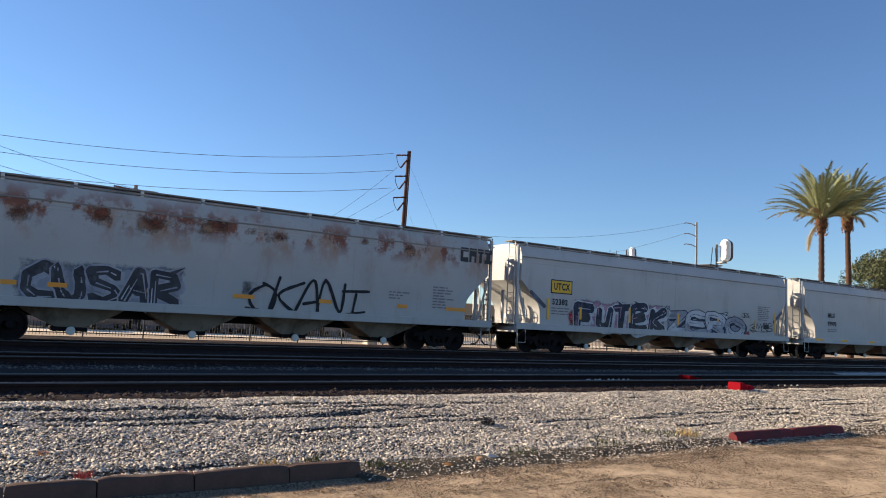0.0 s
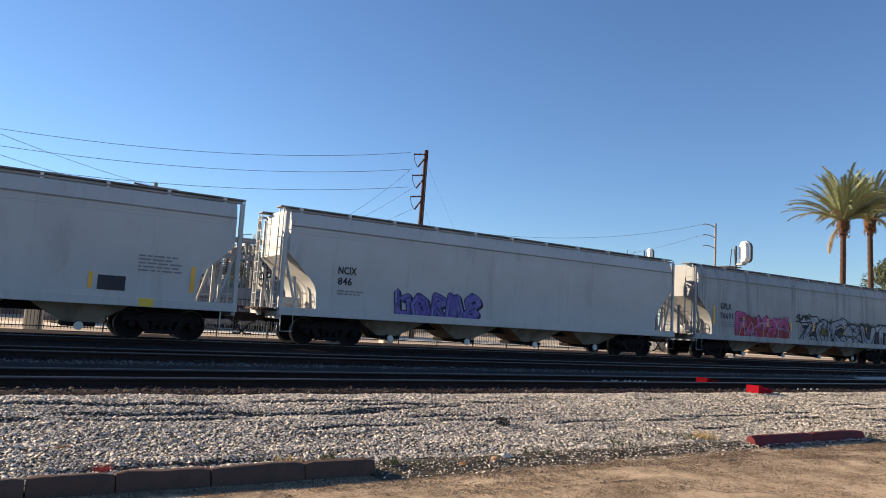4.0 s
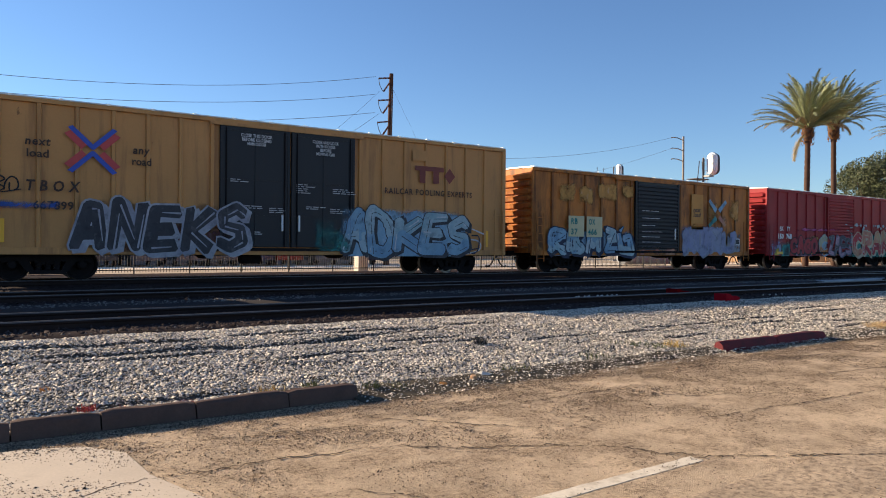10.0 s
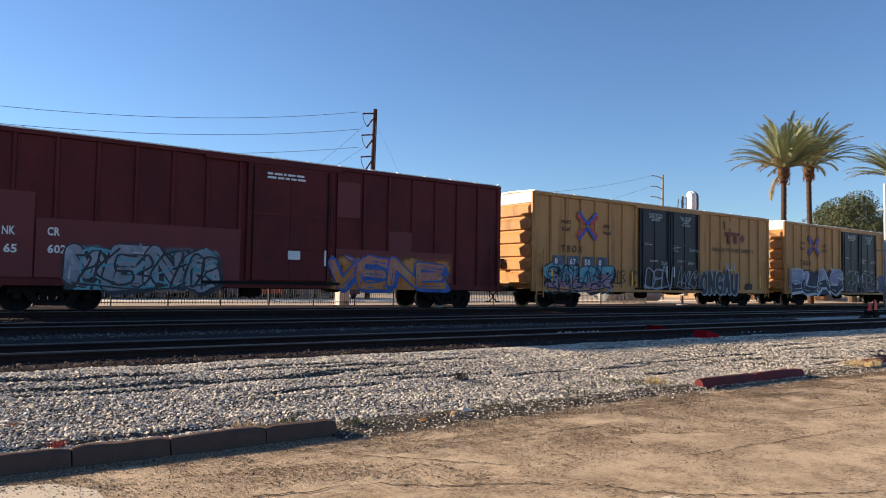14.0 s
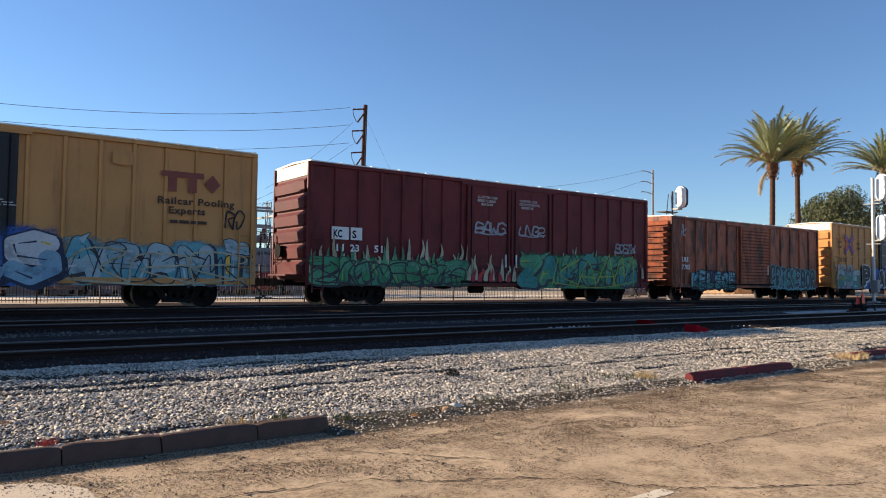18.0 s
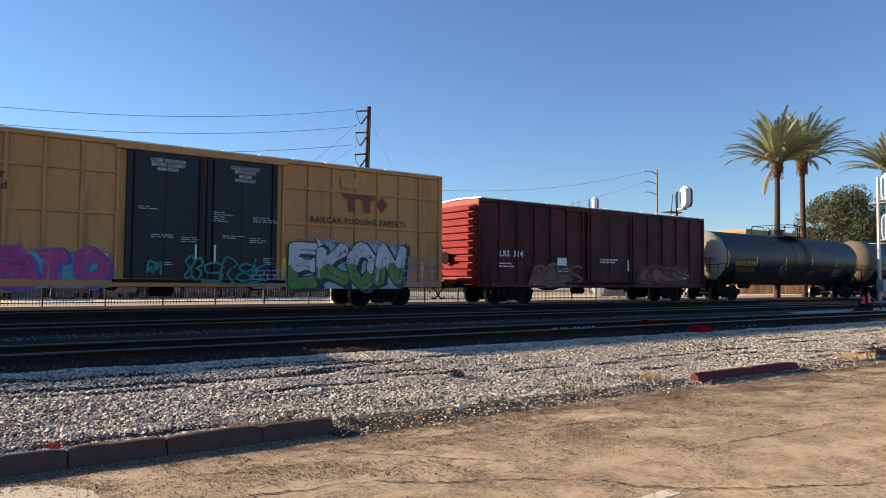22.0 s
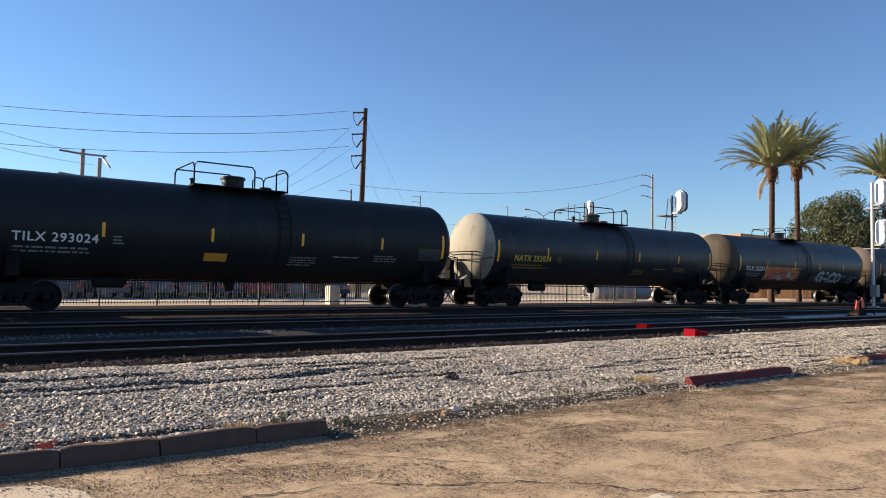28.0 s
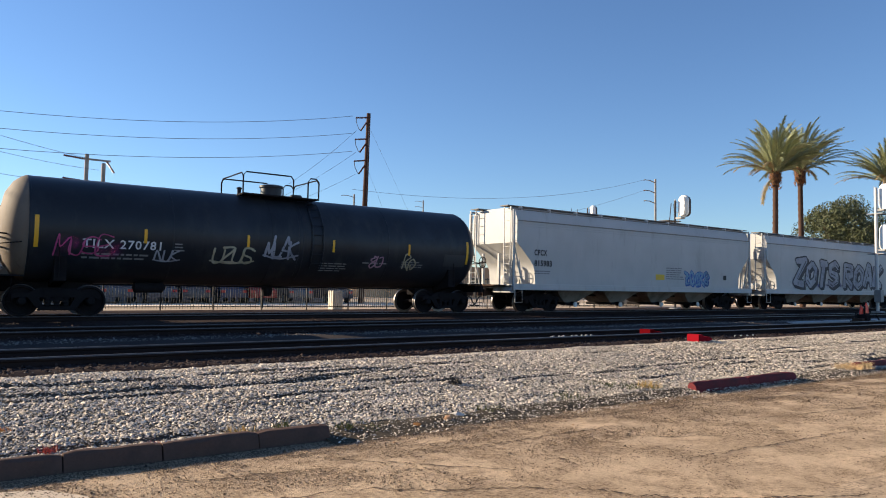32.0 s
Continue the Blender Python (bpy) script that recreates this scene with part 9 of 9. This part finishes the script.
for i in range(8):
    x = -9.4 + i * 2.65
    for y, h in ((-2.4, 6.6), (1.2, 7.2), (4.6, 7.6)):
        part("column", lattice(x, y, h + rng.uniform(-0.3, 0.5)), galv, sub)
    part("cross_beam", Geo().box(x - 0.07, x + 0.07, -2.4, 4.6, 6.3, 6.45), galv, sub)
for y, zs in ((-2.4, (6.5, 5.2)), (1.2, (7.1, 5.6)), (4.6, (7.4, 6.0))):
    for z in zs:
        part("beam", Geo().box(-9.6, 9.4, y - 0.08, y + 0.08, z - 0.09, z + 0.09), galv, sub)
    for dz in (0.35, 0.7):
        part("bus_pipe", Geo().tube([(-9.8, y + 0.5, zs[1] - dz), (9.6, y + 0.5, zs[1] - dz)], 0.04, 6), galv, sub)
for i in range(15):
    x = -9.2 + i * 1.28
    for y, z in ((-2.4, 5.1), (1.2, 5.5), (4.6, 5.9)):
        g = Geo()
        insulator_string(g, (x, y, z), (x, y, z - rng.uniform(0.8, 1.2)), 0.11, 6)
        part("insulator", g, insulator if i % 3 else white_metal, sub)
    # disconnect switches on the front beam
    part("switch_blade", Geo().tube([(x - 0.3, -2.4, 6.6), (x - 0.25, -2.4, 7.05), (x + 0.35, -2.5, 7.15)], 0.035, 5), galv, sub)
for i, x in enumerate((-7.4, -3.6, 0.2, 4.0, 7.6)):
    h = 3.6 + 0.35 * (i % 2)
    tf = part("transformer", Geo().box(x - 1.0, x + 1.0, -1.6, 0.4, 0.2, h, 0.05), tank_green, sub)
    for k in range(7):
        part("cooling_fin", Geo().box(x - 0.9 + k * 0.28, x - 0.84 + k * 0.28, -1.95, -1.62, 0.5, h - 0.3), tank_green, tf)
    part("oil_drum", Geo().turned([(-0.9, 0.1), (-0.85, 0.33), (0.85, 0.33), (0.9, 0.1)], 14, "x").moved(Matrix.Translation((x, -0.3, h + 0.75))), galv, tf)
    for k in (-0.65, 0, 0.65):
        g = Geo()
        insulator_string(g, (x + k, -1.1, h), (x + k * 1.25, -1.2, h + 1.35), 0.13, 7)
        part("bushing", g, insulator, tf)


# street lamps
def street_lamp(x, y, h):
    s = thing("street_lamp", "double-armed grey street lamp", "street lamp", pose(x, y, GZ))
    part("post", Geo().tube([(0, 0, 0), (0, 0, h - 0.6)], [0.12, 0.08], 8), steel_grey, s)
    for k in (-1, 1):
        part("arm", Geo().tube([(0, 0, h - 0.7), (k * 1.2, 0, h - 0.1), (k * 2.8, 0, h)], 0.05, 6), steel_grey, s)
        part("lamp_head", Geo().box(min(k * 2.6, k * 3.6), max(k * 2.6, k * 3.6), -0.15, 0.15, h - 0.06, h + 0.1, 0.03), steel_grey, s)


street_lamp(68, 70, 11.3)
street_lamp(112, 118, 16.5)
# pale bollard post and low wall blocks by the fence line
for x, y, w, h, m, lab in ((17.6, 34.2, 0.30, 1.0, white_wall, "pale concrete gate post"), (1.0, 34.3, 0.35, 1.0, white_wall, "pale concrete post at the fence")):
    tagged(part("gate_post", Geo().box(x - w, x + w, y - w, y + w, GZ - 0.2, GZ + h, 0.03), m), lab, "post")
tagged(part("tank_drum", Geo().turned([(-3.4, 0.1), (-3.2, 0.6), (3.2, 0.6), (3.4, 0.1)], 20, "x").moved(Matrix.Translation((44.5, 37, 1.05))), mat("grey_drum", (0.30, 0.30, 0.31), 0.6, var=0.15, bump=0.1)), "long grey cylindrical tank lying behind the tracks", "tank")

# ---- loose stone, weeds and small things ----
def stones_mesh(name, pos, size, material, seed):
    """Many angular stones as one mesh: each the jagged upper half of a lump, sunk into the bed."""
    nr = np.random.default_rng(seed)
    n = len(pos)
    base = np.array([(1, 0, 0), (-1, 0, 0), (0, 1, 0), (0, -1, 0), (0, 0, 1), (0, 0, -0.6)], float)
    V = np.repeat(base[None], n, 0) + nr.uniform(-0.42, 0.42, (n, 6, 3))
    V *= (size[:, None] * nr.uniform(0.55, 1.0, (n, 3)) * np.array((1.0, 1.0, 0.72)))[:, None, :]
    a = nr.uniform(0, 6.283, n)
    c, s = np.cos(a), np.sin(a)
    x, y = V[..., 0].copy(), V[..., 1].copy()
    V[..., 0], V[..., 1] = c[:, None] * x - s[:, None] * y, s[:, None] * x + c[:, None] * y
    b = nr.uniform(-0.6, 0.6, n)
    x, z = V[..., 0].copy(), V[..., 2].copy()
    V[..., 0], V[..., 2] = np.cos(b)[:, None] * x - np.sin(b)[:, None] * z, np.sin(b)[:, None] * x + np.cos(b)[:, None] * z
    V += pos[:, None, :]
    V = V[:, :5]
    F = np.array([(0, 2, 4), (2, 1, 4), (1, 3, 4), (3, 0, 4)])
    F = (F[None] + 5 * np.arange(n)[:, None, None]).reshape(-1, 3)
    me = bpy.data.meshes.new(name)
    me.vertices.add(n * 5)
    me.vertices.foreach_set("co", V.astype(np.float32).ravel())
    me.loops.add(len(F) * 3)
    me.loops.foreach_set("vertex_index", F.astype(np.int32).ravel())
    me.polygons.add(len(F))
    me.polygons.foreach_set("loop_start", np.arange(0, len(F) * 3, 3, dtype=np.int32))
    me.update()
    me.validate()
    me.materials.append(material)
    return me


def bank_z(x, y):
    return gravel_z(y) + 0.02 * noise.noise((x * 0.9, y * 1.3, 0)) + 0.01 * noise.noise((x * 3.1, y * 3.7, 0)) + furrow_z(x, y)


def scatter(x0, x1, y0, y1, count, s0, s1, seed, edge=0.0):
    nr = np.random.default_rng(seed)
    xs, ys = nr.uniform(x0, x1, count), nr.uniform(y0, y1, count)
    if edge:
        ys = y0 + (ys - y0) + edge * np.array([noise.noise((x * 0.8, seed, 0)) + 0.5 * noise.noise((x * 3, seed, 2)) for x in xs])
    zs = np.array([bank_z(x, y) for x, y in zip(xs, ys)])
    sz = s0 + (s1 - s0) * nr.random(count) ** 2.2
    return np.c_[xs, ys, zs + sz * 0.45], sz


def off_the_soil(p, z):
    """Leaves the washed-out edge between the kerbs bare."""
    bare = np.array([(3.35 < x < 9.9 or 12.9 < x < 15.2) and y < 7.02 + 0.16 * noise.noise((x * 1.3, 4, 0)) + 0.10 * noise.noise((x * 5, 7, 0)) for x, y, _ in p])
    return p[~bare], z[~bare]


p1, z1 = off_the_soil(*scatter(-1.5, 12, 6.72, 10.9, 140000, 0.009, 0.029, 5, 0.10))
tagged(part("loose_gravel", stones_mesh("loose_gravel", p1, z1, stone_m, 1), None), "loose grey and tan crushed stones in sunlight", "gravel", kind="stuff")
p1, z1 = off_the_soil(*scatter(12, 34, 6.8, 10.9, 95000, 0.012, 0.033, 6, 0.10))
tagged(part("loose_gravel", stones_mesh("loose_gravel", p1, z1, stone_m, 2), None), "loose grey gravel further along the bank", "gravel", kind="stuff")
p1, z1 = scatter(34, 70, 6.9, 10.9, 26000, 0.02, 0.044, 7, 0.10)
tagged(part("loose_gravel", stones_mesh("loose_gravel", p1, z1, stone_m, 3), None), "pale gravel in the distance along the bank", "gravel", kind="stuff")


def flat_scatter(x0, x1, y0, y1, z, count, s0, s1, seed):
    nr = np.random.default_rng(seed)
    sz = s0 + (s1 - s0) * nr.random(count) ** 2
    return np.c_[nr.uniform(x0, x1, count), nr.uniform(y0, y1, count), z + sz * 0.2], sz


p1, z1 = flat_scatter(-2, 45, 15.05, 15.95, 0.415, 4200, 0.02, 0.05, 8)
p2, z2 = flat_scatter(-2, 40, 10.85, 12.0, 0.355, 2600, 0.014, 0.034, 18)
thin = (p2[:, 1] - 10.85) / 1.15 < np.random.default_rng(19).random(len(p2)) ** 1.7
p1, z1 = np.r_[p1, p2[thin]], np.r_[z1, z2[thin]]
tagged(part("clean_ballast", stones_mesh("clean_ballast", p1, z1, mat("blue_grey_stones", (0.15, 0.135, 0.12), 0.9, var=0.2, bump=0.2, island=0.4), 4), None), "blue-grey ballast stones between the tracks", "ballast", kind="stuff")
p1, z1 = flat_scatter(-2, 45, 16.6, 27.5, 0.385, 22000, 0.03, 0.06, 9)
p2, z2 = flat_scatter(-2, 40, 10.9, 14.3, 0.36, 14000, 0.025, 0.055, 10)
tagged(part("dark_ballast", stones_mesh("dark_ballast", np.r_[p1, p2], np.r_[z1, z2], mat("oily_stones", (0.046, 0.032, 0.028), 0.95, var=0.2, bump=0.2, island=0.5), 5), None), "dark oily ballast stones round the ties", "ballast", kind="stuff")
# stones strayed on to the soil at the edge
nr = np.random.default_rng(23)
sx = nr.uniform(3.4, 16, 4500)
sy = 6.95 - 0.55 * nr.random(4500) ** 1.6
ss = nr.uniform(0.006, 0.02, 4500)
tagged(part("stray_gravel", stones_mesh("stray_gravel", np.c_[sx, sy, np.interp(sy, (6.4, 6.75, 6.95), (0.008, 0.034, 0.066)) + ss * 0.1], ss, stone_m, 9), None), "stray stones on the soil by the lot", "gravel", kind="stuff")
# grit on the lot, thicker by the gravel
nr = np.random.default_rng(21)
gx = nr.uniform(-1, 17, 200000)
gy = 6.75 - np.abs(nr.normal(0, 1.5, 200000))
dens = np.array([0.38 + 1.1 * noise.noise((x * 1.1, y * 1.6, 3)) + 0.5 * noise.noise((x * 4, y * 5, 1)) + 1.2 * max(0.0, (y - 6.0)) for x, y in zip(gx, gy)])
keep = (gy > 1.5) & (dens > nr.random(200000))
gs = nr.uniform(0.003, 0.0100, 200000) + 0.010 * nr.random(200000) ** 30
tagged(part("grit", stones_mesh("grit", np.c_[gx, gy, 0.003 + gs * 0.2][keep], gs[keep], mat("brown_grit", (0.155, 0.108, 0.072), 0.95, var=0.2, bump=0.0, island=0.6), 6), None), "brown grit strewn over the asphalt", "grit", kind="stuff")

# single larger stones and litter
def lump(name, x, y, z, s, material, label, category, seed):
    rng = random.Random(seed)
    bm = bmesh.new()
    bmesh.ops.create_icosphere(bm, subdivisions=2, radius=1)
    for v in bm.verts:
        v.co *= 1 + 0.25 * noise.noise(v.co * 1.6 + Vector((seed, 0, 0)))
        v.co.x *= s[0]
        v.co.y *= s[1]
        v.co.z *= s[2]
    me = bpy.data.meshes.new(name)
    bm.to_mesh(me)
    bm.free()
    me.materials.append(material)
    ob = part(name, me, None, None, "", pose(x, y, z, rng.uniform(-10, 10), 0, rng.uniform(0, 180)))
    return tagged(ob, label, category)


pale_rock = mat("pale_limestone", (0.58, 0.53, 0.45), 0.9, var=0.15, fine=30, bump=0.4)
tan_rock = mat("tan_sandstone", (0.46, 0.27, 0.15), 0.9, var=0.2, fine=30, bump=0.4)
lump("rock", 5.25, 6.92, 0.04, (0.10, 0.07, 0.042), pale_rock, "pale limestone rock at the gravel's edge", "rock", 1)
lump("rock", 5.02, 6.80, 0.04, (0.05, 0.045, 0.05), tan_rock, "tan rock beside a paler one", "rock", 2)
lump("rock", 4.55, 6.75, 0.02, (0.08, 0.05, 0.03), mat("rust_leaf", (0.26, 0.12, 0.04), 0.9, var=0.3, bump=0.3), "clump of rust-brown dead leaves", "debris", 3)
for i, (x, y, s) in enumerate(((3.9, 6.2, 0.03), (3.72, 6.3, 0.02), (6.2, 5.9, 0.025), (4.7, 5.4, 0.02), (7.9, 6.1, 0.03), (9.0, 6.35, 0.03), (2.2, 5.6, 0.02))):
    lump("pebble", x, y, s * 0.2, (s * 0.6, s * 0.5, s * 0.35), tan_rock, "small tan pebble on the asphalt", "pebble", 10 + i)
for i in range(12):
    lump("white_stone", 12.3 + i * 0.12 + (0.1 if i > 4 else 0), 12.45 + 0.05 * math.sin(i * 2), 0.43, (0.035, 0.03, 0.022 + 0.008 * (i % 3)), mat("white_quartz", (0.45, 0.43, 0.39), 0.9, var=0.1, bump=0.2), "white stone lying between the rails", "stone", 30 + i)
for i in range(4):
    lump("white_stone", 18.2 + i * 0.3, 11.2, 0.38, (0.03, 0.03, 0.022), MATS["white_quartz"], "small white stone by the rail", "stone", 50 + i)

# red plastic blocks by the near track
red_plastic = mat("red_plastic", (0.30, 0.006, 0.014), 0.8, spec=0.05, var=0.06, bump=0.05)
for x, y, z, lab in ((15.85, 10.75, 0.28, "red plastic derail marker beside the rail"), (15.5, 11.95, 0.345, "dark red plastic derail marker between the rails")):
    # the marker between the rails has a darker, matt red
    red_m = red_plastic if y < 11 else mat("dark_red_plastic", (0.13, 0.004, 0.007), 0.95, spec=0.0, var=0.2, bump=0.1)
    r = thing("track_marker", lab, "track marker", pose(x, y, z, 0, 0, 4))
    part("shell", Geo().prism([(-0.30, 0.0), (0.34, 0.0), (0.34, 0.13), (0.22, 0.17), (-0.02, 0.18), (-0.12, 0.24), (-0.30, 0.24)], -0.16, 0.16), red_m, r)
    for a, b, z2 in ((-0.26, -0.16, 0.245), (0.1, 0.16, 0.18)):
        part("rib", Geo().box(a, b, -0.17, 0.17, 0.02, z2), red_m, r)
# switch stand with its red target
st = thing("switch_stand", "low switch stand with a red target", "switch stand", pose(32.4, 13.95, 0.38))
part("base", Geo().box(-0.62, 0.45, -0.3, 0.3, -0.05, 0.10, 0.02).box(-0.62, -0.4, -0.2, 0.2, 0.1, 0.2), rust_iron, st)
part("gear_case", Geo().box(-0.22, 0.22, -0.2, 0.2, 0.1, 0.36, 0.04), iron, st)
part("spindle", Geo().tube([(0.1, 0, 0.34), (0.12, 0, 0.72)], 0.03, 8), iron, st)
target_m = mat("orange_red_target", (0.80, 0.06, 0.03), 0.5, var=0.1, bump=0.0)
part("target", Geo().prism([(0.12, 0.42), (0.42, 0.40), (0.40, 0.66), (0.24, 0.86), (0.14, 0.72)], -0.02, 0.02), target_m, st, "orange-red sheet target")
part("target", Geo().prism([(-0.20, 0.36), (0.10, 0.38), (0.08, 0.64), (-0.06, 0.74), (-0.14, 0.58)], 0.06, 0.10), target_m, st)
part("lever", Geo().tube([(0.2, -0.2, 0.25), (0.45, -0.3, 0.34), (0.62, -0.35, 0.12)], 0.03, 6), iron, st)
for x in (-0.5, -0.38):
    part("rod", Geo().tube([(x, 0.1, 0.1), (x, 0.1, 0.46)], 0.02, 5), iron, st)
# pale ground pad beside the stand
tagged(part("walkway_pad", Geo().prism([(27.5, 14.4), (52, 14.6), (52, 15.2), (36, 15.3), (28, 15.0)], 0.40, 0.44, "z"), mat("pale_grit_pad", (0.40, 0.39, 0.37), 0.9, var=0.2, bump=0.4)), "pale crushed-stone walkway beside the switch", "walkway", kind="structure")


def tufts(spots, material, label, blades=60, h=0.16, seed=1):
    rng = random.Random(seed)
    for x, y, z, r in spots:
        g = Geo()
        for i in range(blades):
            a, q = rng.uniform(0, 6.283), r * math.sqrt(rng.random())
            px, py = q * math.cos(a), q * math.sin(a)
            hh, b = h * rng.uniform(0.4, 1.0), rng.uniform(0, 6.283)
            lx, ly = rng.uniform(-0.6, 0.6) * hh, rng.uniform(-0.6, 0.6) * hh
            w = 0.006
            g.add([(px - w * math.cos(b), py - w * math.sin(b), 0), (px + w * math.cos(b), py + w * math.sin(b), 0), (px + lx * 0.5 + w * 0.7, py + ly * 0.5, hh * 0.6), (px + lx, py + ly, hh)], [(0, 1, 2), (0, 2, 3)])
        t = part("grass_tuft", g, material, None, "", pose(x, y, z))
        tagged(t, label, "grass", "tufts of weeds", "stuff")


dry_grass = mat("dry_straw_grass", (0.48, 0.33, 0.13), 0.9, var=0.25, bump=0.0, island=0.3)
green_grass = mat("weed_green", (0.13, 0.13, 0.05), 0.9, var=0.25, bump=0.0, island=0.3)
tufts([(15.45, 6.98, 0.05, 0.28), (15.85, 6.95, 0.05, 0.30), (16.2, 7.05, 0.05, 0.20)], mat("bright_straw", (0.62, 0.44, 0.23), 0.9, var=0.2, bump=0.0, island=0.3), "heap of bright dry straw by the far kerb", 260, 0.13, 6)
tufts([ (9.3, 7.2, 0.07, 0.2), (2.6, 7.0, 0.05, 0.15)], dry_grass, "dry straw-coloured grass at the gravel's edge", 110, 0.14)
tufts([(8.6, 7.6, 0.1, 0.25), (8.9, 7.3, 0.08, 0.2), (3.1, 7.2, 0.06, 0.1), (3.7, 6.9, 0.04, 0.1), (4.0, 6.85, 0.02, 0.16), (5.8, 7.0, 0.05, 0.2), (7.4, 7.1, 0.06, 0.25)], green_grass, "small green weeds in the gravel", 60, 0.10, 2)
tufts([(6.35, 8.45, 0.17, 0.10)], mat("dark_dead_weed", (0.05, 0.045, 0.04), 0.9, var=0.2, bump=0.0), "dark dead weed in the gravel", 90, 0.14, 3)
tufts([(0.9, 7.25, 0.06, 0.08), (1.2, 7.0, 0.05, 0.07), (1.75, 7.0, 0.05, 0.07)], mat("red_dry_weed", (0.42, 0.09, 0.07), 0.9, var=0.2, bump=0.0), "reddish dry weed in the gravel", 60, 0.08, 4)
tufts([(0.62, 8.1, 0.13, 0.06)], mat("orange_scrap", (0.70, 0.30, 0.08), 0.8, var=0.2, bump=0.0), "scrap of orange litter in the gravel", 30, 0.05, 5)

# cracks in the asphalt: thin dark seams lying in it
crack_m = mat("tar_dark_crack", (0.085, 0.06, 0.042), 0.95, var=0.3, bump=0.2)


def crack(x0, y0, x1, y1, seed, w=0.012, wander=0.12):
    rng = random.Random(seed)
    g = Geo()
    n = 60
    pts, ws = [], []
    d = Vector((x1 - x0, y1 - y0, 0))
    sd = Vector((-d.y, d.x, 0)).normalized()
    for i in range(n + 1):
        u = i / n
        o = wander * (noise.noise((u * 3, seed, 0)) * 0.8 + 0.4 * noise.noise((u * 9, seed, 3)) + 0.35 * noise.noise((u * 31, seed, 5)))
        p = Vector((x0, y0, 0)) + d * u + sd * o
        pts.append(p)
        ws.append(w * 0.85 * (0.15 + 1.1 * rng.random()) * (1 - abs(2 * u - 1) ** 4 * 0.7))
    vs = []
    for p, q in zip(pts, ws):
        vs += [(p.x + sd.x * q, p.y + sd.y * q, 0.0072), (p.x - sd.x * q, p.y - sd.y * q, 0.0072)]
    g.add(vs, [(2 * i, 2 * i + 1, 2 * i + 3, 2 * i + 2) for i in range(n)])
    tagged(part("asphalt_crack", g, crack_m), "dark crack wandering through the asphalt", "crack", "cracks in the asphalt", "structure")


for i, c in enumerate(((-0.8, 4.7, 1.15, 5.1, 0.010), (1.15, 5.1, 2.6, 5.0, 0.016), (2.6, 5.0, 4.2, 4.1, 0.014), (4.2, 4.1, 4.9, 3.2, 0.014), (4.62, 3.4, 6.2, 2.6, 0.014), (3.0, 6.0, 4.3, 4.6, 0.012), (4.1, 5.6, 6.6, 5.6, 0.014),
                       (5.6, 4.2, 8.8, 3.9, 0.012), (7.2, 6.2, 12.4, 5.6, 0.014), (8.4, 5.0, 13.5, 4.2, 0.012), (10.2, 6.3, 16.5, 5.3, 0.014), (2.0, 4.2, 3.2, 3.0, 0.010), (6.0, 5.2, 7.6, 4.4, 0.010), (12.0, 5.2, 18.0, 4.6, 0.012), (1.5, 5.9, 3.0, 5.6, 0.012))):
    crack(*c[:4], i + 1, c[4])


# ---- motion: the train rolls by at a steady speed, its wheels turning ----
def motions():
    spin = SPEED / WHEEL_R
    for car, s in CARS:
        walk(car, [(t, pose(s - SPEED * t, TRACK_Y, RZ)) for t in (0.0, 8.0, 16.0, 24.0, 32.0)])
    start = {car: s for car, s in CARS}
    for w, car, x in WHEELSETS:
        # turning is keyed from where the wheel comes near until it has gone by
        t0 = (start[car] + w.parent.location.x - 60) / SPEED
        t1 = t0 + 64 / SPEED
        f0, f1 = max(0, int(t0 * FPS)), min(32 * FPS, int(t1 * FPS))
        base = lambda f: pose(x, 0, WHEEL_R) @ Matrix.Rotation(-spin * f / FPS % (2 * math.pi), 4, "Y")
        rows = [(f / FPS, base(f)) for f in range(f0, f1 + 1)] or [(0.0, base(0)), (32.0, base(0))]
        if rows[0][0] > 0:
            rows = [(0.0, rows[0][1])] + rows
        if rows[-1][0] < 32:
            rows = rows + [(32.0, rows[-1][1])]
        walk(w, rows)


motions()
